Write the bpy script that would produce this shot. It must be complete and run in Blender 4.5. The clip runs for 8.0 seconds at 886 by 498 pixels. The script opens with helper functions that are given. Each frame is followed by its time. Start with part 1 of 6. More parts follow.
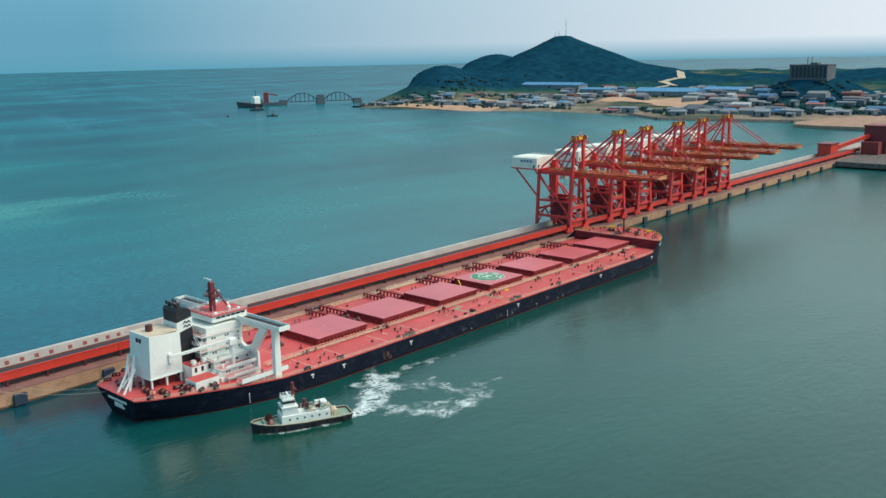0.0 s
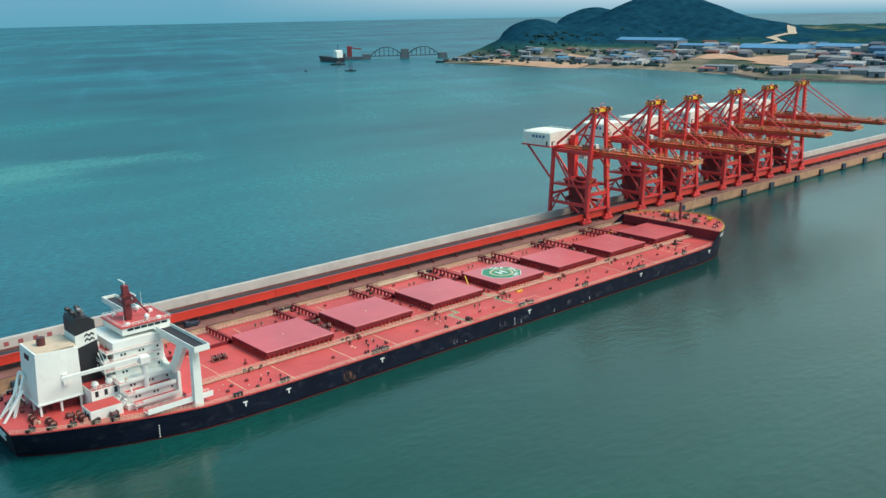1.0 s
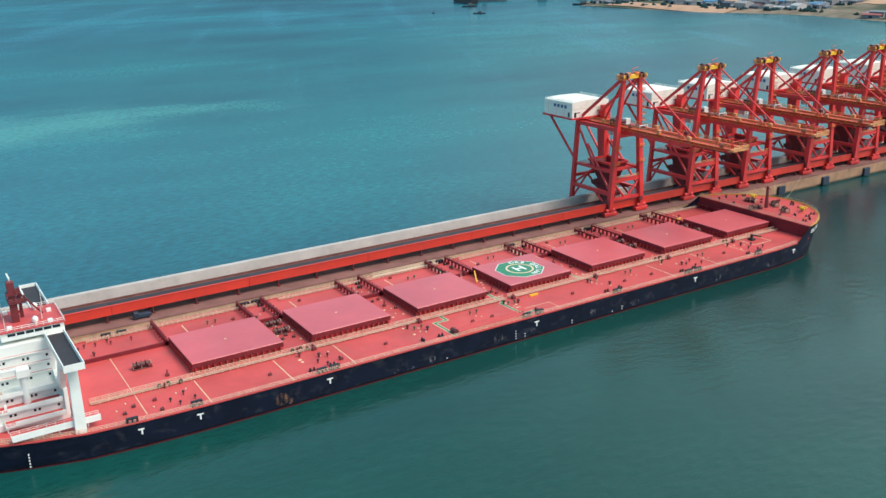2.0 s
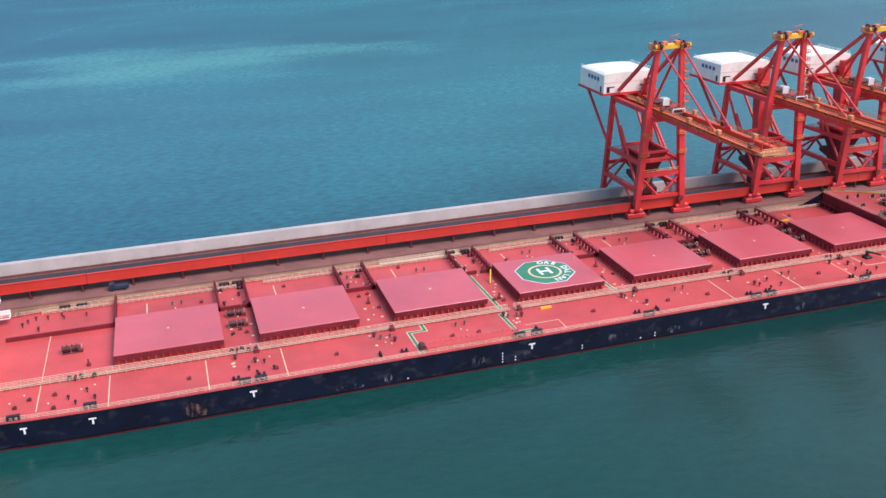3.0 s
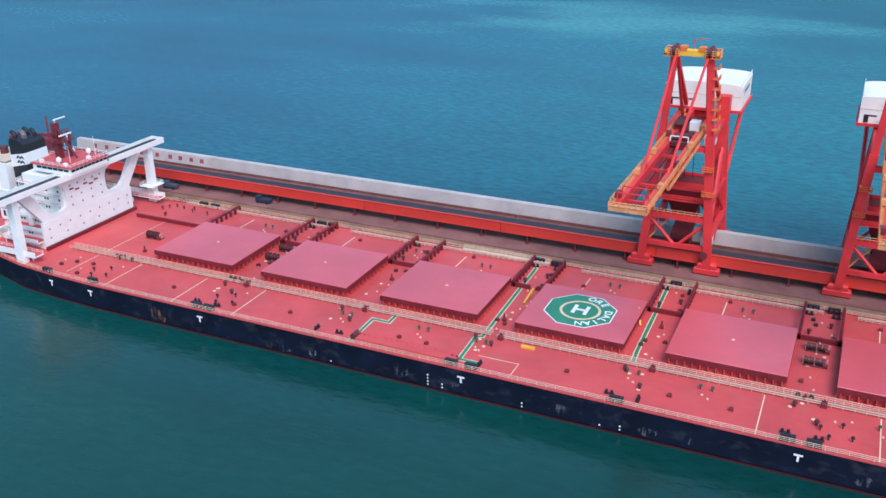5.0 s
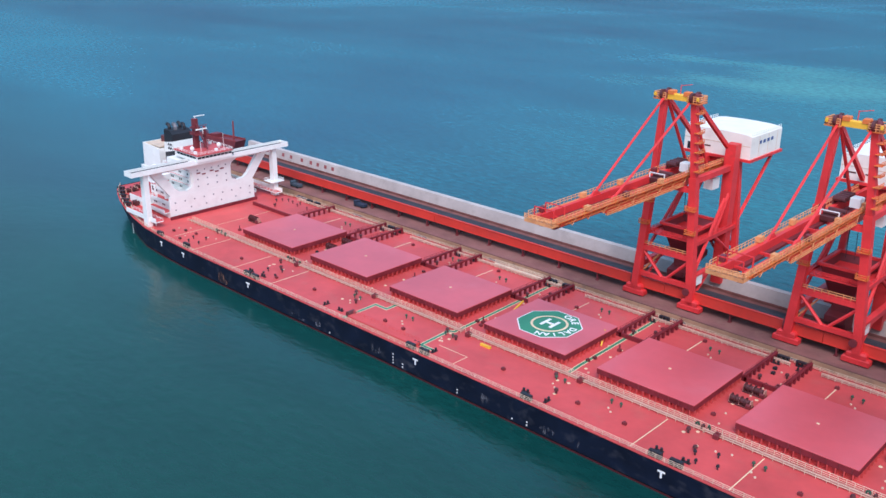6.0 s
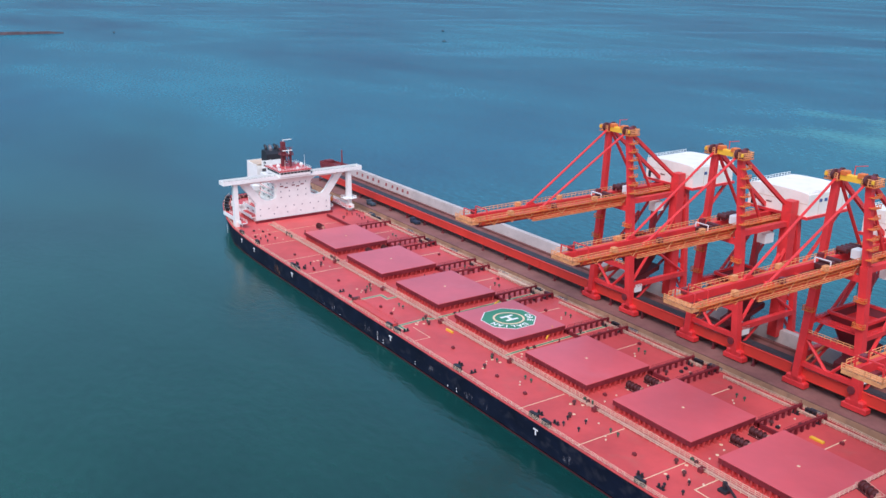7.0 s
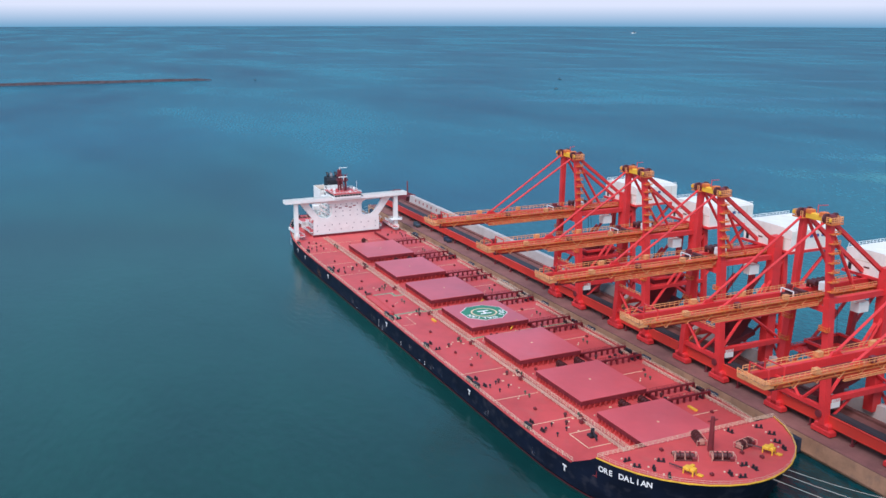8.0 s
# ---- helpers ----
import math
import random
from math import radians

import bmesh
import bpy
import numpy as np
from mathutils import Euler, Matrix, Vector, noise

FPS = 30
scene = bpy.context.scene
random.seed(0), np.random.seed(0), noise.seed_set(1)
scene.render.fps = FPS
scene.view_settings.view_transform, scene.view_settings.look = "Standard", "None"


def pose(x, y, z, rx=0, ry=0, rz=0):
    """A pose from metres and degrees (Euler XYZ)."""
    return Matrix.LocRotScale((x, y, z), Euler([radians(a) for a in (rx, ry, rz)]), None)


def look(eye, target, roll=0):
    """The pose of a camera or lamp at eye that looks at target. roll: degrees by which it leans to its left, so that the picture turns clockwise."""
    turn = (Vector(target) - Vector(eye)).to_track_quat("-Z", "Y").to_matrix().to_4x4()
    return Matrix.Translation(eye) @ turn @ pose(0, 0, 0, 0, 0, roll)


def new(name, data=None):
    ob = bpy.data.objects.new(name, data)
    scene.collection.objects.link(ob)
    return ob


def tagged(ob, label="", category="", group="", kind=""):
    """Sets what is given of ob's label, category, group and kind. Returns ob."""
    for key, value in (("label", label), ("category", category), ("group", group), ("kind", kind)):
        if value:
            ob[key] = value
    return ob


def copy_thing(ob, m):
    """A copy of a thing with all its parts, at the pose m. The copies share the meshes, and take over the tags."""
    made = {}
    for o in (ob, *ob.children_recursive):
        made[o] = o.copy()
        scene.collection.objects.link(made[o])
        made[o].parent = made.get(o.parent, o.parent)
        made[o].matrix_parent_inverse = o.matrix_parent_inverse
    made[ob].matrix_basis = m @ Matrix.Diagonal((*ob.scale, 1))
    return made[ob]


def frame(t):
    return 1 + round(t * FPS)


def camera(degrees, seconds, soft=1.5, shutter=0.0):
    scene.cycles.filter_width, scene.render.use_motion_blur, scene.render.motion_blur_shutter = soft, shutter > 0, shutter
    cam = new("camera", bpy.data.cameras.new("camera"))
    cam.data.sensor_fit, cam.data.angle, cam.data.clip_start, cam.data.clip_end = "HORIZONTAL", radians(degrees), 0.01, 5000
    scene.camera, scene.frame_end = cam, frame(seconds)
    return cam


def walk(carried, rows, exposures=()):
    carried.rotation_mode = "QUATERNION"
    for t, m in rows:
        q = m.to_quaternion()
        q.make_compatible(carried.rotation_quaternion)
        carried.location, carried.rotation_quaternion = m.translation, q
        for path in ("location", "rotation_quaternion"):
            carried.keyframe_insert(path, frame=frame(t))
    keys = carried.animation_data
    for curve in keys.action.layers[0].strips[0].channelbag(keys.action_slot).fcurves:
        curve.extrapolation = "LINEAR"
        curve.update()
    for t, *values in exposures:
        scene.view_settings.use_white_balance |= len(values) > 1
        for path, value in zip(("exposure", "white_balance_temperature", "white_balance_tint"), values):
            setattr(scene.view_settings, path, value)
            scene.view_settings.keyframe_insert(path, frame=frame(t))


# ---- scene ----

U = 0.44  # one length unit of the plan, in metres
LENS = 51.61
cam = camera(LENS, 8.0)
PATH = [
    (0, (-178.09, -292.66, 124.65), (-105.57, -227.07, 103.72), -1.17),
    (0.5, (-135.31, -281.74, 123.65), (-66.57, -212.86, 100.64), -1.07),
    (1, (-93.42, -271.29, 123.06), (-29.42, -198.79, 97.61), -1.05),
    (1.5, (-52.09, -261.60, 122.34), (5.97, -185.17, 94.28), -1.09),
    (3, (77.34, -237.69, 121.72), (103.89, -148.66, 84.73), -1.52),
    (3.5, (118.74, -227.50, 119.56), (130.17, -136.23, 80.33), -1.70),
    (4, (158.48, -217.60, 118.25), (153.28, -126.42, 77.51), -1.43),
    (4.5, (197.43, -207.82, 117.21), (174.96, -119.45, 76.15), -1.08),
    (6, (316.17, -184.46, 115.36), (251.69, -116.22, 80.93), 0.57),
    (6.5, (356.87, -177.53, 117.47), (284.02, -117.00, 85.38), 0.79),
    (7, (398.85, -170.37, 119.09), (319.44, -117.24, 89.57), 0.54),
    (7.5, (440.53, -162.64, 120.31), (356.13, -116.24, 93.40), 0.43),
    (8, (482.88, -155.09, 122.42), (394.83, -114.63, 97.72), 0.05),
]


def sc(p):
    return (p[0] * U, p[1] * U, p[2] * U)


walk(cam, [(t, look(sc(e), sc(g), r)) for t, e, g, r in PATH],
     [(0, 0.50, 6920, 10), (0.8, 0.58, 6980, 10), (1.6, 0.68, 7050, 11), (2.8, 0.76, 6650, 34), (3.6, 0.75, 6700, 36), (4.0, 0.66, 6250, 30), (4.2, 0.63, 6100, 29), (4.7, 0.60, 5830, 28), (5.8, 0.62, 5860, 29), (6.5, 0.72, 6650, 39), (7.0, 0.60, 6250, 34), (7.5, 0.54, 6150, 30), (8, 0.50, 6150, 29)])

# ---- light ----
SUN_AZ, SUN_EL = (0.62, -0.78), 52.0
world = bpy.data.worlds.new("sky")
scene.world = world
world.use_nodes = True
wn, wl = world.node_tree.nodes, world.node_tree.links
sky = wn.new("ShaderNodeTexSky")
sky.sky_type, sky.sun_disc = "NISHITA", False
sky.sun_elevation, sky.sun_rotation = radians(SUN_EL), math.atan2(SUN_AZ[0], SUN_AZ[1])
sky.air_density, sky.dust_density, sky.altitude = 1.0, 1.5, 50
low = wn["Background"]
low.inputs["Strength"].default_value = 0.13
wl.new(sky.outputs[0], low.inputs["Color"])
# summer haze: pale towards the horizon and the sun's side, sea-blue below it
wtc, wsep = wn.new("ShaderNodeTexCoord"), wn.new("ShaderNodeSeparateXYZ")
wl.new(wtc.outputs["Generated"], wsep.inputs[0])
dotp = wn.new("ShaderNodeVectorMath")
dotp.operation = "DOT_PRODUCT"
wl.new(wtc.outputs["Generated"], dotp.inputs[0])
dotp.inputs[1].default_value = (0.92, -0.38, 0.0)
side = wn.new("ShaderNodeMapRange")
wl.new(dotp.outputs["Value"], side.inputs[0])
side.inputs[1].default_value, side.inputs[2].default_value = 0.1, 0.95
# on the open side only a thin pale band lies on the horizon
away = wn.new("ShaderNodeMapRange")
wl.new(dotp.outputs["Value"], away.inputs[0])
away.inputs[1].default_value, away.inputs[2].default_value = -0.3, -0.9
thin = wn.new("ShaderNodeMapRange")
wl.new(wsep.outputs["Z"], thin.inputs[0])
thin.inputs[1].default_value, thin.inputs[2].default_value = 0.09, 0.015
band = wn.new("ShaderNodeMath")
band.operation = "MULTIPLY"
wl.new(away.outputs[0], band.inputs[0]), wl.new(thin.outputs[0], band.inputs[1])
pale = wn.new("ShaderNodeMath")
pale.operation = "MAXIMUM"
wl.new(side.outputs[0], pale.inputs[0]), wl.new(band.outputs[0], pale.inputs[1])
hz = wn.new("ShaderNodeMix")
hz.data_type = "RGBA"
wl.new(pale.outputs[0], hz.inputs[0])
rise = wn.new("ShaderNodeMapRange")
wl.new(wsep.outputs["Z"], rise.inputs[0])
rise.inputs[1].default_value, rise.inputs[2].default_value = 0.03, 0.35
open_side = wn.new("ShaderNodeMix")
open_side.data_type = "RGBA"
wl.new(rise.outputs[0], open_side.inputs[0])
open_side.inputs[6].default_value, open_side.inputs[7].default_value = (0.09, 0.26, 0.38, 1), (0.16, 0.47, 0.64, 1)
wl.new(open_side.outputs[2], hz.inputs[6])
# the haze brightens upwards on the sun's side
glow = wn.new("ShaderNodeMix")
glow.data_type = "RGBA"
up = wn.new("ShaderNodeMapRange")
wl.new(wsep.outputs["Z"], up.inputs[0])
up.inputs[1].default_value, up.inputs[2].default_value = 0.10, 0.30
wl.new(up.outputs[0], glow.inputs[0])
glow.inputs[6].default_value, glow.inputs[7].default_value = (0.62, 0.67, 0.75, 1), (0.84, 1.22, 1.22, 1)
cool = wn.new("ShaderNodeMix")
cool.data_type = "RGBA"
wl.new(away.outputs[0], cool.inputs[0])
wl.new(glow.outputs[2], cool.inputs[6])
cool.inputs[7].default_value = (0.49, 0.58, 0.62, 1)
wl.new(cool.outputs[2], hz.inputs[7])
under = wn.new("ShaderNodeMapRange")
wl.new(wsep.outputs["Z"], under.inputs[0])
under.inputs[1].default_value, under.inputs[2].default_value = -0.013, 0.010
hz2 = wn.new("ShaderNodeMix")
hz2.data_type = "RGBA"
wl.new(under.outputs[0], hz2.inputs[0])
hz2.inputs[6].default_value = (0.07, 0.25, 0.36, 1)
wl.new(hz.outputs[2], hz2.inputs[7])
haze = wn.new("ShaderNodeBackground")
wl.new(hz2.outputs[2], haze.inputs["Color"])
fade = wn.new("ShaderNodeMapRange")
fade.interpolation_type = "SMOOTHSTEP"
wl.new(wsep.outputs["Z"], fade.inputs[0])
fade.inputs[1].default_value, fade.inputs[2].default_value = 0.0, 0.6
fade.inputs[3].default_value, fade.inputs[4].default_value = 1.0, 0.55
wmix = wn.new("ShaderNodeMixShader")
wl.new(fade.outputs[0], wmix.inputs[0])
wl.new(low.outputs[0], wmix.inputs[1])
wl.new(haze.outputs[0], wmix.inputs[2])
wl.new(wmix.outputs[0], wn["World Output"].inputs["Surface"])
sun = new("sun", bpy.data.lights.new("sun", "SUN"))
sun.data.energy, sun.data.angle, sun.data.color = 2.0, radians(34.0), (1.0, 0.95, 0.88)
sun.matrix_world = look((SUN_AZ[0], SUN_AZ[1], math.tan(radians(SUN_EL))), (0, 0, 0))

# ---- materials ----


def mat(name, color, rough=0.6, metal=0.0, vary=0.25, size=6.0, grain=0.15, bump=0.0, stain=None, amount=0.3, stretch=(1, 1, 1), spec=0.5):
    """A painted or raw surface: large patches, fine grain, stains and relief; sizes in plan units."""
    m = bpy.data.materials.new(name)
    m.use_nodes = True
    n, k = m.node_tree.nodes, m.node_tree.links
    p = n["Principled BSDF"]
    tc, mp = n.new("ShaderNodeTexCoord"), n.new("ShaderNodeMapping")
    k.new(tc.outputs["Object"], mp.inputs[0])
    mp.inputs["Scale"].default_value = stretch
    big, fine = n.new("ShaderNodeTexNoise"), n.new("ShaderNodeTexNoise")
    big.inputs["Scale"].default_value, fine.inputs["Scale"].default_value = 1 / (size * U), 8 / (size * U)
    big.inputs["Detail"].default_value, fine.inputs["Detail"].default_value = 5, 4
    k.new(mp.outputs[0], big.inputs[0]), k.new(mp.outputs[0], fine.inputs[0])
    info = n.new("ShaderNodeObjectInfo")
    add = n.new("ShaderNodeMath")
    add.operation = "MULTIPLY_ADD"
    k.new(fine.outputs[0], add.inputs[0])
    add.inputs[1].default_value = grain
    k.new(big.outputs[0], add.inputs[2])
    rnd = n.new("ShaderNodeMath")
    rnd.operation = "MULTIPLY_ADD"
    k.new(info.outputs["Random"], rnd.inputs[0])
    rnd.inputs[1].default_value = 0.1
    k.new(add.outputs[0], rnd.inputs[2])
    ramp = n.new("ShaderNodeMapRange")
    k.new(rnd.outputs[0], ramp.inputs[0])
    ramp.inputs[1].default_value, ramp.inputs[2].default_value = 0.3, 0.85
    ramp.inputs[3].default_value, ramp.inputs[4].default_value = 1 - vary, 1 + vary * 0.7
    mix = n.new("ShaderNodeMix")
    mix.data_type, mix.blend_type = "RGBA", "MULTIPLY"
    mix.inputs[0].default_value = 1
    mix.inputs[6].default_value = (*color, 1)
    k.new(ramp.outputs[0], mix.inputs[7])
    out = mix.outputs[2]
    if stain:
        s = n.new("ShaderNodeTexNoise")
        s.inputs["Scale"].default_value, s.inputs["Detail"].default_value = 2.3 / (size * U), 7
        k.new(mp.outputs[0], s.inputs[0])
        r = n.new("ShaderNodeMapRange")
        k.new(s.outputs[0], r.inputs[0])
        r.inputs[1].default_value, r.inputs[2].default_value = 0.55, 0.75
        r.inputs[3].default_value, r.inputs[4].default_value = 0, amount
        mx = n.new("ShaderNodeMix")
        mx.data_type = "RGBA"
        k.new(r.outputs[0], mx.inputs[0])
        k.new(out, mx.inputs[6])
        mx.inputs[7].default_value = (*stain, 1)
        out = mx.outputs[2]
    k.new(out, p.inputs["Base Color"])
    p.inputs["Specular IOR Level"].default_value = 0.05 if rough > 0.9 else spec
    p.inputs["Roughness"].default_value, p.inputs["Metallic"].default_value = rough, metal
    if bump:
        b = n.new("ShaderNodeBump")
        b.inputs["Strength"].default_value, b.inputs["Distance"].default_value = bump, 0.05
        k.new(fine.outputs[0], b.inputs["Height"])
        k.new(b.outputs[0], p.inputs["Normal"])
    return m


def water_mat():
    m = bpy.data.materials.new("sea")
    m.use_nodes = True
    n, k = m.node_tree.nodes, m.node_tree.links
    p = n["Principled BSDF"]
    tc = n.new("ShaderNodeTexCoord")
    big, mid = n.new("ShaderNodeTexNoise"), n.new("ShaderNodeTexNoise")
    big.inputs["Scale"].default_value, big.inputs["Detail"].default_value = 0.006, 5
    mid.inputs["Scale"].default_value, mid.inputs["Detail"].default_value = 0.03, 4
    mp = n.new("ShaderNodeMapping")
    mp.inputs["Scale"].default_value = (0.6, 1.3, 1)
    k.new(tc.outputs["Object"], mp.inputs[0])
    k.new(mp.outputs[0], big.inputs[0]), k.new(mp.outputs[0], mid.inputs[0])
    a = n.new("ShaderNodeMath")
    a.operation = "MULTIPLY_ADD"
    k.new(mid.outputs[0], a.inputs[0])
    a.inputs[1].default_value = 0.3
    k.new(big.outputs[0], a.inputs[2])
    # broad noise patches put cloud shadows and lit zones into the water's colour
    def ramp(c0, c1):
        r = n.new("ShaderNodeValToRGB")
        k.new(a.outputs[0], r.inputs[0])
        e = r.color_ramp.elements
        e[0].position, e[0].color = 0.50, (*c0, 1)
        e[1].position, e[1].color = 0.82, (*c1, 1)
        return r

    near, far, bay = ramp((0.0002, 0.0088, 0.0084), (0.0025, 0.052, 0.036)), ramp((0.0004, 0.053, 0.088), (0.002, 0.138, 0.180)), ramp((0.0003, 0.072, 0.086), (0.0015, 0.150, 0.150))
    # silty green harbour water inside the jetty, bluer open sea beyond
    sep = n.new("ShaderNodeSeparateXYZ")
    k.new(tc.outputs["Object"], sep.inputs[0])
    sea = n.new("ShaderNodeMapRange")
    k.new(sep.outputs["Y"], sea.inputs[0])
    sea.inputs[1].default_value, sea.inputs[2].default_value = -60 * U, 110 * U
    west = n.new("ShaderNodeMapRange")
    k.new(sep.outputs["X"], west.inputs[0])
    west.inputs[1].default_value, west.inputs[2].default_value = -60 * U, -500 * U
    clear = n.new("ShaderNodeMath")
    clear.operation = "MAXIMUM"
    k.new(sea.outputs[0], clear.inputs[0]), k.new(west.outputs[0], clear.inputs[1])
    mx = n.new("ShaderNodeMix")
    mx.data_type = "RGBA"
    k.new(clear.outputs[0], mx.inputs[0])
    # greener over the shallow bay towards the shore
    inshore = n.new("ShaderNodeMapRange")
    k.new(sep.outputs["X"], inshore.inputs[0])
    inshore.inputs[1].default_value, inshore.inputs[2].default_value = -80 * U, 230 * U
    waters = n.new("ShaderNodeMix")
    waters.data_type = "RGBA"
    deep = n.new("ShaderNodeMapRange")
    k.new(sep.outputs["Y"], deep.inputs[0])
    deep.inputs[1].default_value, deep.inputs[2].default_value, deep.inputs[3].default_value, deep.inputs[4].default_value = 500 * U, 1400 * U, 1.0, 0.15
    shallow = n.new("ShaderNodeMath")
    shallow.operation = "MULTIPLY"
    k.new(inshore.outputs[0], shallow.inputs[0]), k.new(deep.outputs[0], shallow.inputs[1])
    k.new(shallow.outputs[0], waters.inputs[0])
    k.new(far.outputs[0], waters.inputs[6]), k.new(bay.outputs[0], waters.inputs[7])
    # pale slicks drawn out by wind and tide
    drift = n.new("ShaderNodeMapping")
    drift.vector_type = "TEXTURE"
    drift.inputs["Rotation"].default_value, drift.inputs["Scale"].default_value = (0, 0, radians(66)), (620 * U, 60 * U, 1)
    k.new(tc.outputs["Object"], drift.inputs[0])
    slick = n.new("ShaderNodeTexNoise")
    slick.inputs["Scale"].default_value, slick.inputs["Detail"].default_value, slick.inputs["Distortion"].default_value = 0.55, 4, 0.5
    k.new(drift.outputs[0], slick.inputs[0])
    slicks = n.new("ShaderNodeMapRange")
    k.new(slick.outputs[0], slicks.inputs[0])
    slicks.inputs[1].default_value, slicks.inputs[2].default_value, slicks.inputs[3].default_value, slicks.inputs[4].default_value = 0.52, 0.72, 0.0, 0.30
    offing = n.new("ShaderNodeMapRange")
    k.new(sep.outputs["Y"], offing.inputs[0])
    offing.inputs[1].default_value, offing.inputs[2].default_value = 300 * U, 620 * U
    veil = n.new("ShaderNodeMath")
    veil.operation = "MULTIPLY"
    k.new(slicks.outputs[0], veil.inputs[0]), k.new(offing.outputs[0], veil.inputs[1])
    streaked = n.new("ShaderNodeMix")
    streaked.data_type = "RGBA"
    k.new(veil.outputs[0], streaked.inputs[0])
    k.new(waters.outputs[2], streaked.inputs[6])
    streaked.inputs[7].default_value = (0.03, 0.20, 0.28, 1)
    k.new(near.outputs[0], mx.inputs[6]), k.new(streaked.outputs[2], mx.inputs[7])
    body = n.new("ShaderNodeBsdfDiffuse")
    gloss = n.new("ShaderNodeBsdfGlossy")
    gloss.inputs["Roughness"].default_value = 0.19
    fr = n.new("ShaderNodeFresnel")
    fr.inputs["IOR"].default_value = 1.6
    lim = n.new("ShaderNodeMapRange")
    k.new(fr.outputs[0], lim.inputs[0])
    lim.inputs[3].default_value, lim.inputs[4].default_value = 0.0, 0.95
    cap = n.new("ShaderNodeMath")
    cap.operation = "MINIMUM"
    k.new(lim.outputs[0], cap.inputs[0])
    cap.inputs[1].default_value = 0.285
    both = n.new("ShaderNodeMixShader")
    k.new(cap.outputs[0], both.inputs[0])
    k.new(body.outputs[0], both.inputs[1]), k.new(gloss.outputs[0], both.inputs[2])
    k.new(both.outputs[0], n["Material Output"].inputs["Surface"])
    w1, w2 = n.new("ShaderNodeTexNoise"), n.new("ShaderNodeTexNoise")
    w1.inputs["Scale"].default_value, w1.inputs["Detail"].default_value = 0.75, 6
    w2.inputs["Scale"].default_value, w2.inputs["Detail"].default_value = 0.09, 3
    m2 = n.new("ShaderNodeMapping")
    m2.inputs["Scale"].default_value, m2.inputs["Rotation"].default_value = (0.6, 1.3, 1), (0, 0, 0.25)
    k.new(tc.outputs["Object"], m2.inputs[0])
    k.new(m2.outputs[0], w1.inputs[0]), k.new(m2.outputs[0], w2.inputs[0])
    s = n.new("ShaderNodeMath")
    s.operation = "MULTIPLY_ADD"
    k.new(w2.outputs[0], s.inputs[0])
    s.inputs[1].default_value = 2.0
    k.new(w1.outputs[0], s.inputs[2])
    # the ripples' light and dark sides, painted into the colour from the wave noise
    ripple_shade = n.new("ShaderNodeMapRange")
    k.new(w1.outputs[0], ripple_shade.inputs[0])
    ripple_shade.inputs[1].default_value, ripple_shade.inputs[2].default_value = 0.3, 0.7
    ripple_shade.inputs[3].default_value, ripple_shade.inputs[4].default_value = 0.60, 1.40
    # a pale sandy shoal out beyond the jetty
    way = n.new("ShaderNodeMapping")
    way.inputs["Location"].default_value, way.inputs["Scale"].default_value = (-85 / 150, -492 / 72, 0), (1 / (150 * U), 1 / (72 * U), 1)
    k.new(tc.outputs["Object"], way.inputs[0])
    far_off = n.new("ShaderNodeVectorMath")
    far_off.operation = "LENGTH"
    k.new(way.outputs[0], far_off.inputs[0])
    edge = n.new("ShaderNodeMath")
    edge.operation = "MULTIPLY_ADD"
    k.new(mid.outputs[0], edge.inputs[0])
    edge.inputs[1].default_value = -3.0
    k.new(far_off.outputs["Value"], edge.inputs[2])
    sand = n.new("ShaderNodeMapRange")
    k.new(edge.outputs[0], sand.inputs[0])
    sand.inputs[1].default_value, sand.inputs[2].default_value, sand.inputs[3].default_value, sand.inputs[4].default_value = -1.3, -0.2, 0.78, 0.0
    shoal = n.new("ShaderNodeMix")
    shoal.data_type = "RGBA"
    k.new(sand.outputs[0], shoal.inputs[0])
    k.new(mx.outputs[2], shoal.inputs[6])
    shoal.inputs[7].default_value = (0.045, 0.24, 0.215, 1)
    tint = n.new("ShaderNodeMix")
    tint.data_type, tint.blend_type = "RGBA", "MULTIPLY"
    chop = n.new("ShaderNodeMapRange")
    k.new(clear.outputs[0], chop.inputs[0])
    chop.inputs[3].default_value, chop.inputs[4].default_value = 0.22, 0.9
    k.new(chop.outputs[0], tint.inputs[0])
    k.new(shoal.outputs[2], tint.inputs[6]), k.new(ripple_shade.outputs[0], tint.inputs[7])
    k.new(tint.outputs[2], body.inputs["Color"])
    b = n.new("ShaderNodeBump")
    b.inputs["Distance"].default_value = 0.25
    calm = n.new("ShaderNodeMapRange")
    k.new(clear.outputs[0], calm.inputs[0])
    calm.inputs[3].default_value, calm.inputs[4].default_value = 0.30, 0.42
    k.new(calm.outputs[0], b.inputs["Strength"])
    k.new(s.outputs[0], b.inputs["Height"])
    for node in (body, gloss, fr):
        k.new(b.outputs[0], node.inputs["Normal"])
    n.remove(p)
    return m


SEA = water_mat()
HULL = mat("hull_black_paint", (0.0045, 0.008, 0.019), 0.6, vary=0.5, size=8, stain=(0.050, 0.050, 0.060), amount=0.5, stretch=(1, 1, 1.5), spec=0.14)
BOOT_TOP = mat("faded_boot_red_paint", (0.065, 0.012, 0.016), 0.7, size=10, spec=0.15)
BOOT = mat("boot_red_paint", (0.22, 0.03, 0.03), 0.6, size=10)
DECK = mat("deck_red_paint", (0.55, 0.072, 0.066), 0.5, vary=0.26, size=16, stain=(0.40, 0.13, 0.10), amount=0.4, spec=0.35)
HATCH = mat("hatch_red_paint", (0.58, 0.084, 0.090), 0.36, vary=0.16, size=18, stain=(0.60, 0.14, 0.15), amount=0.35, spec=0.9)
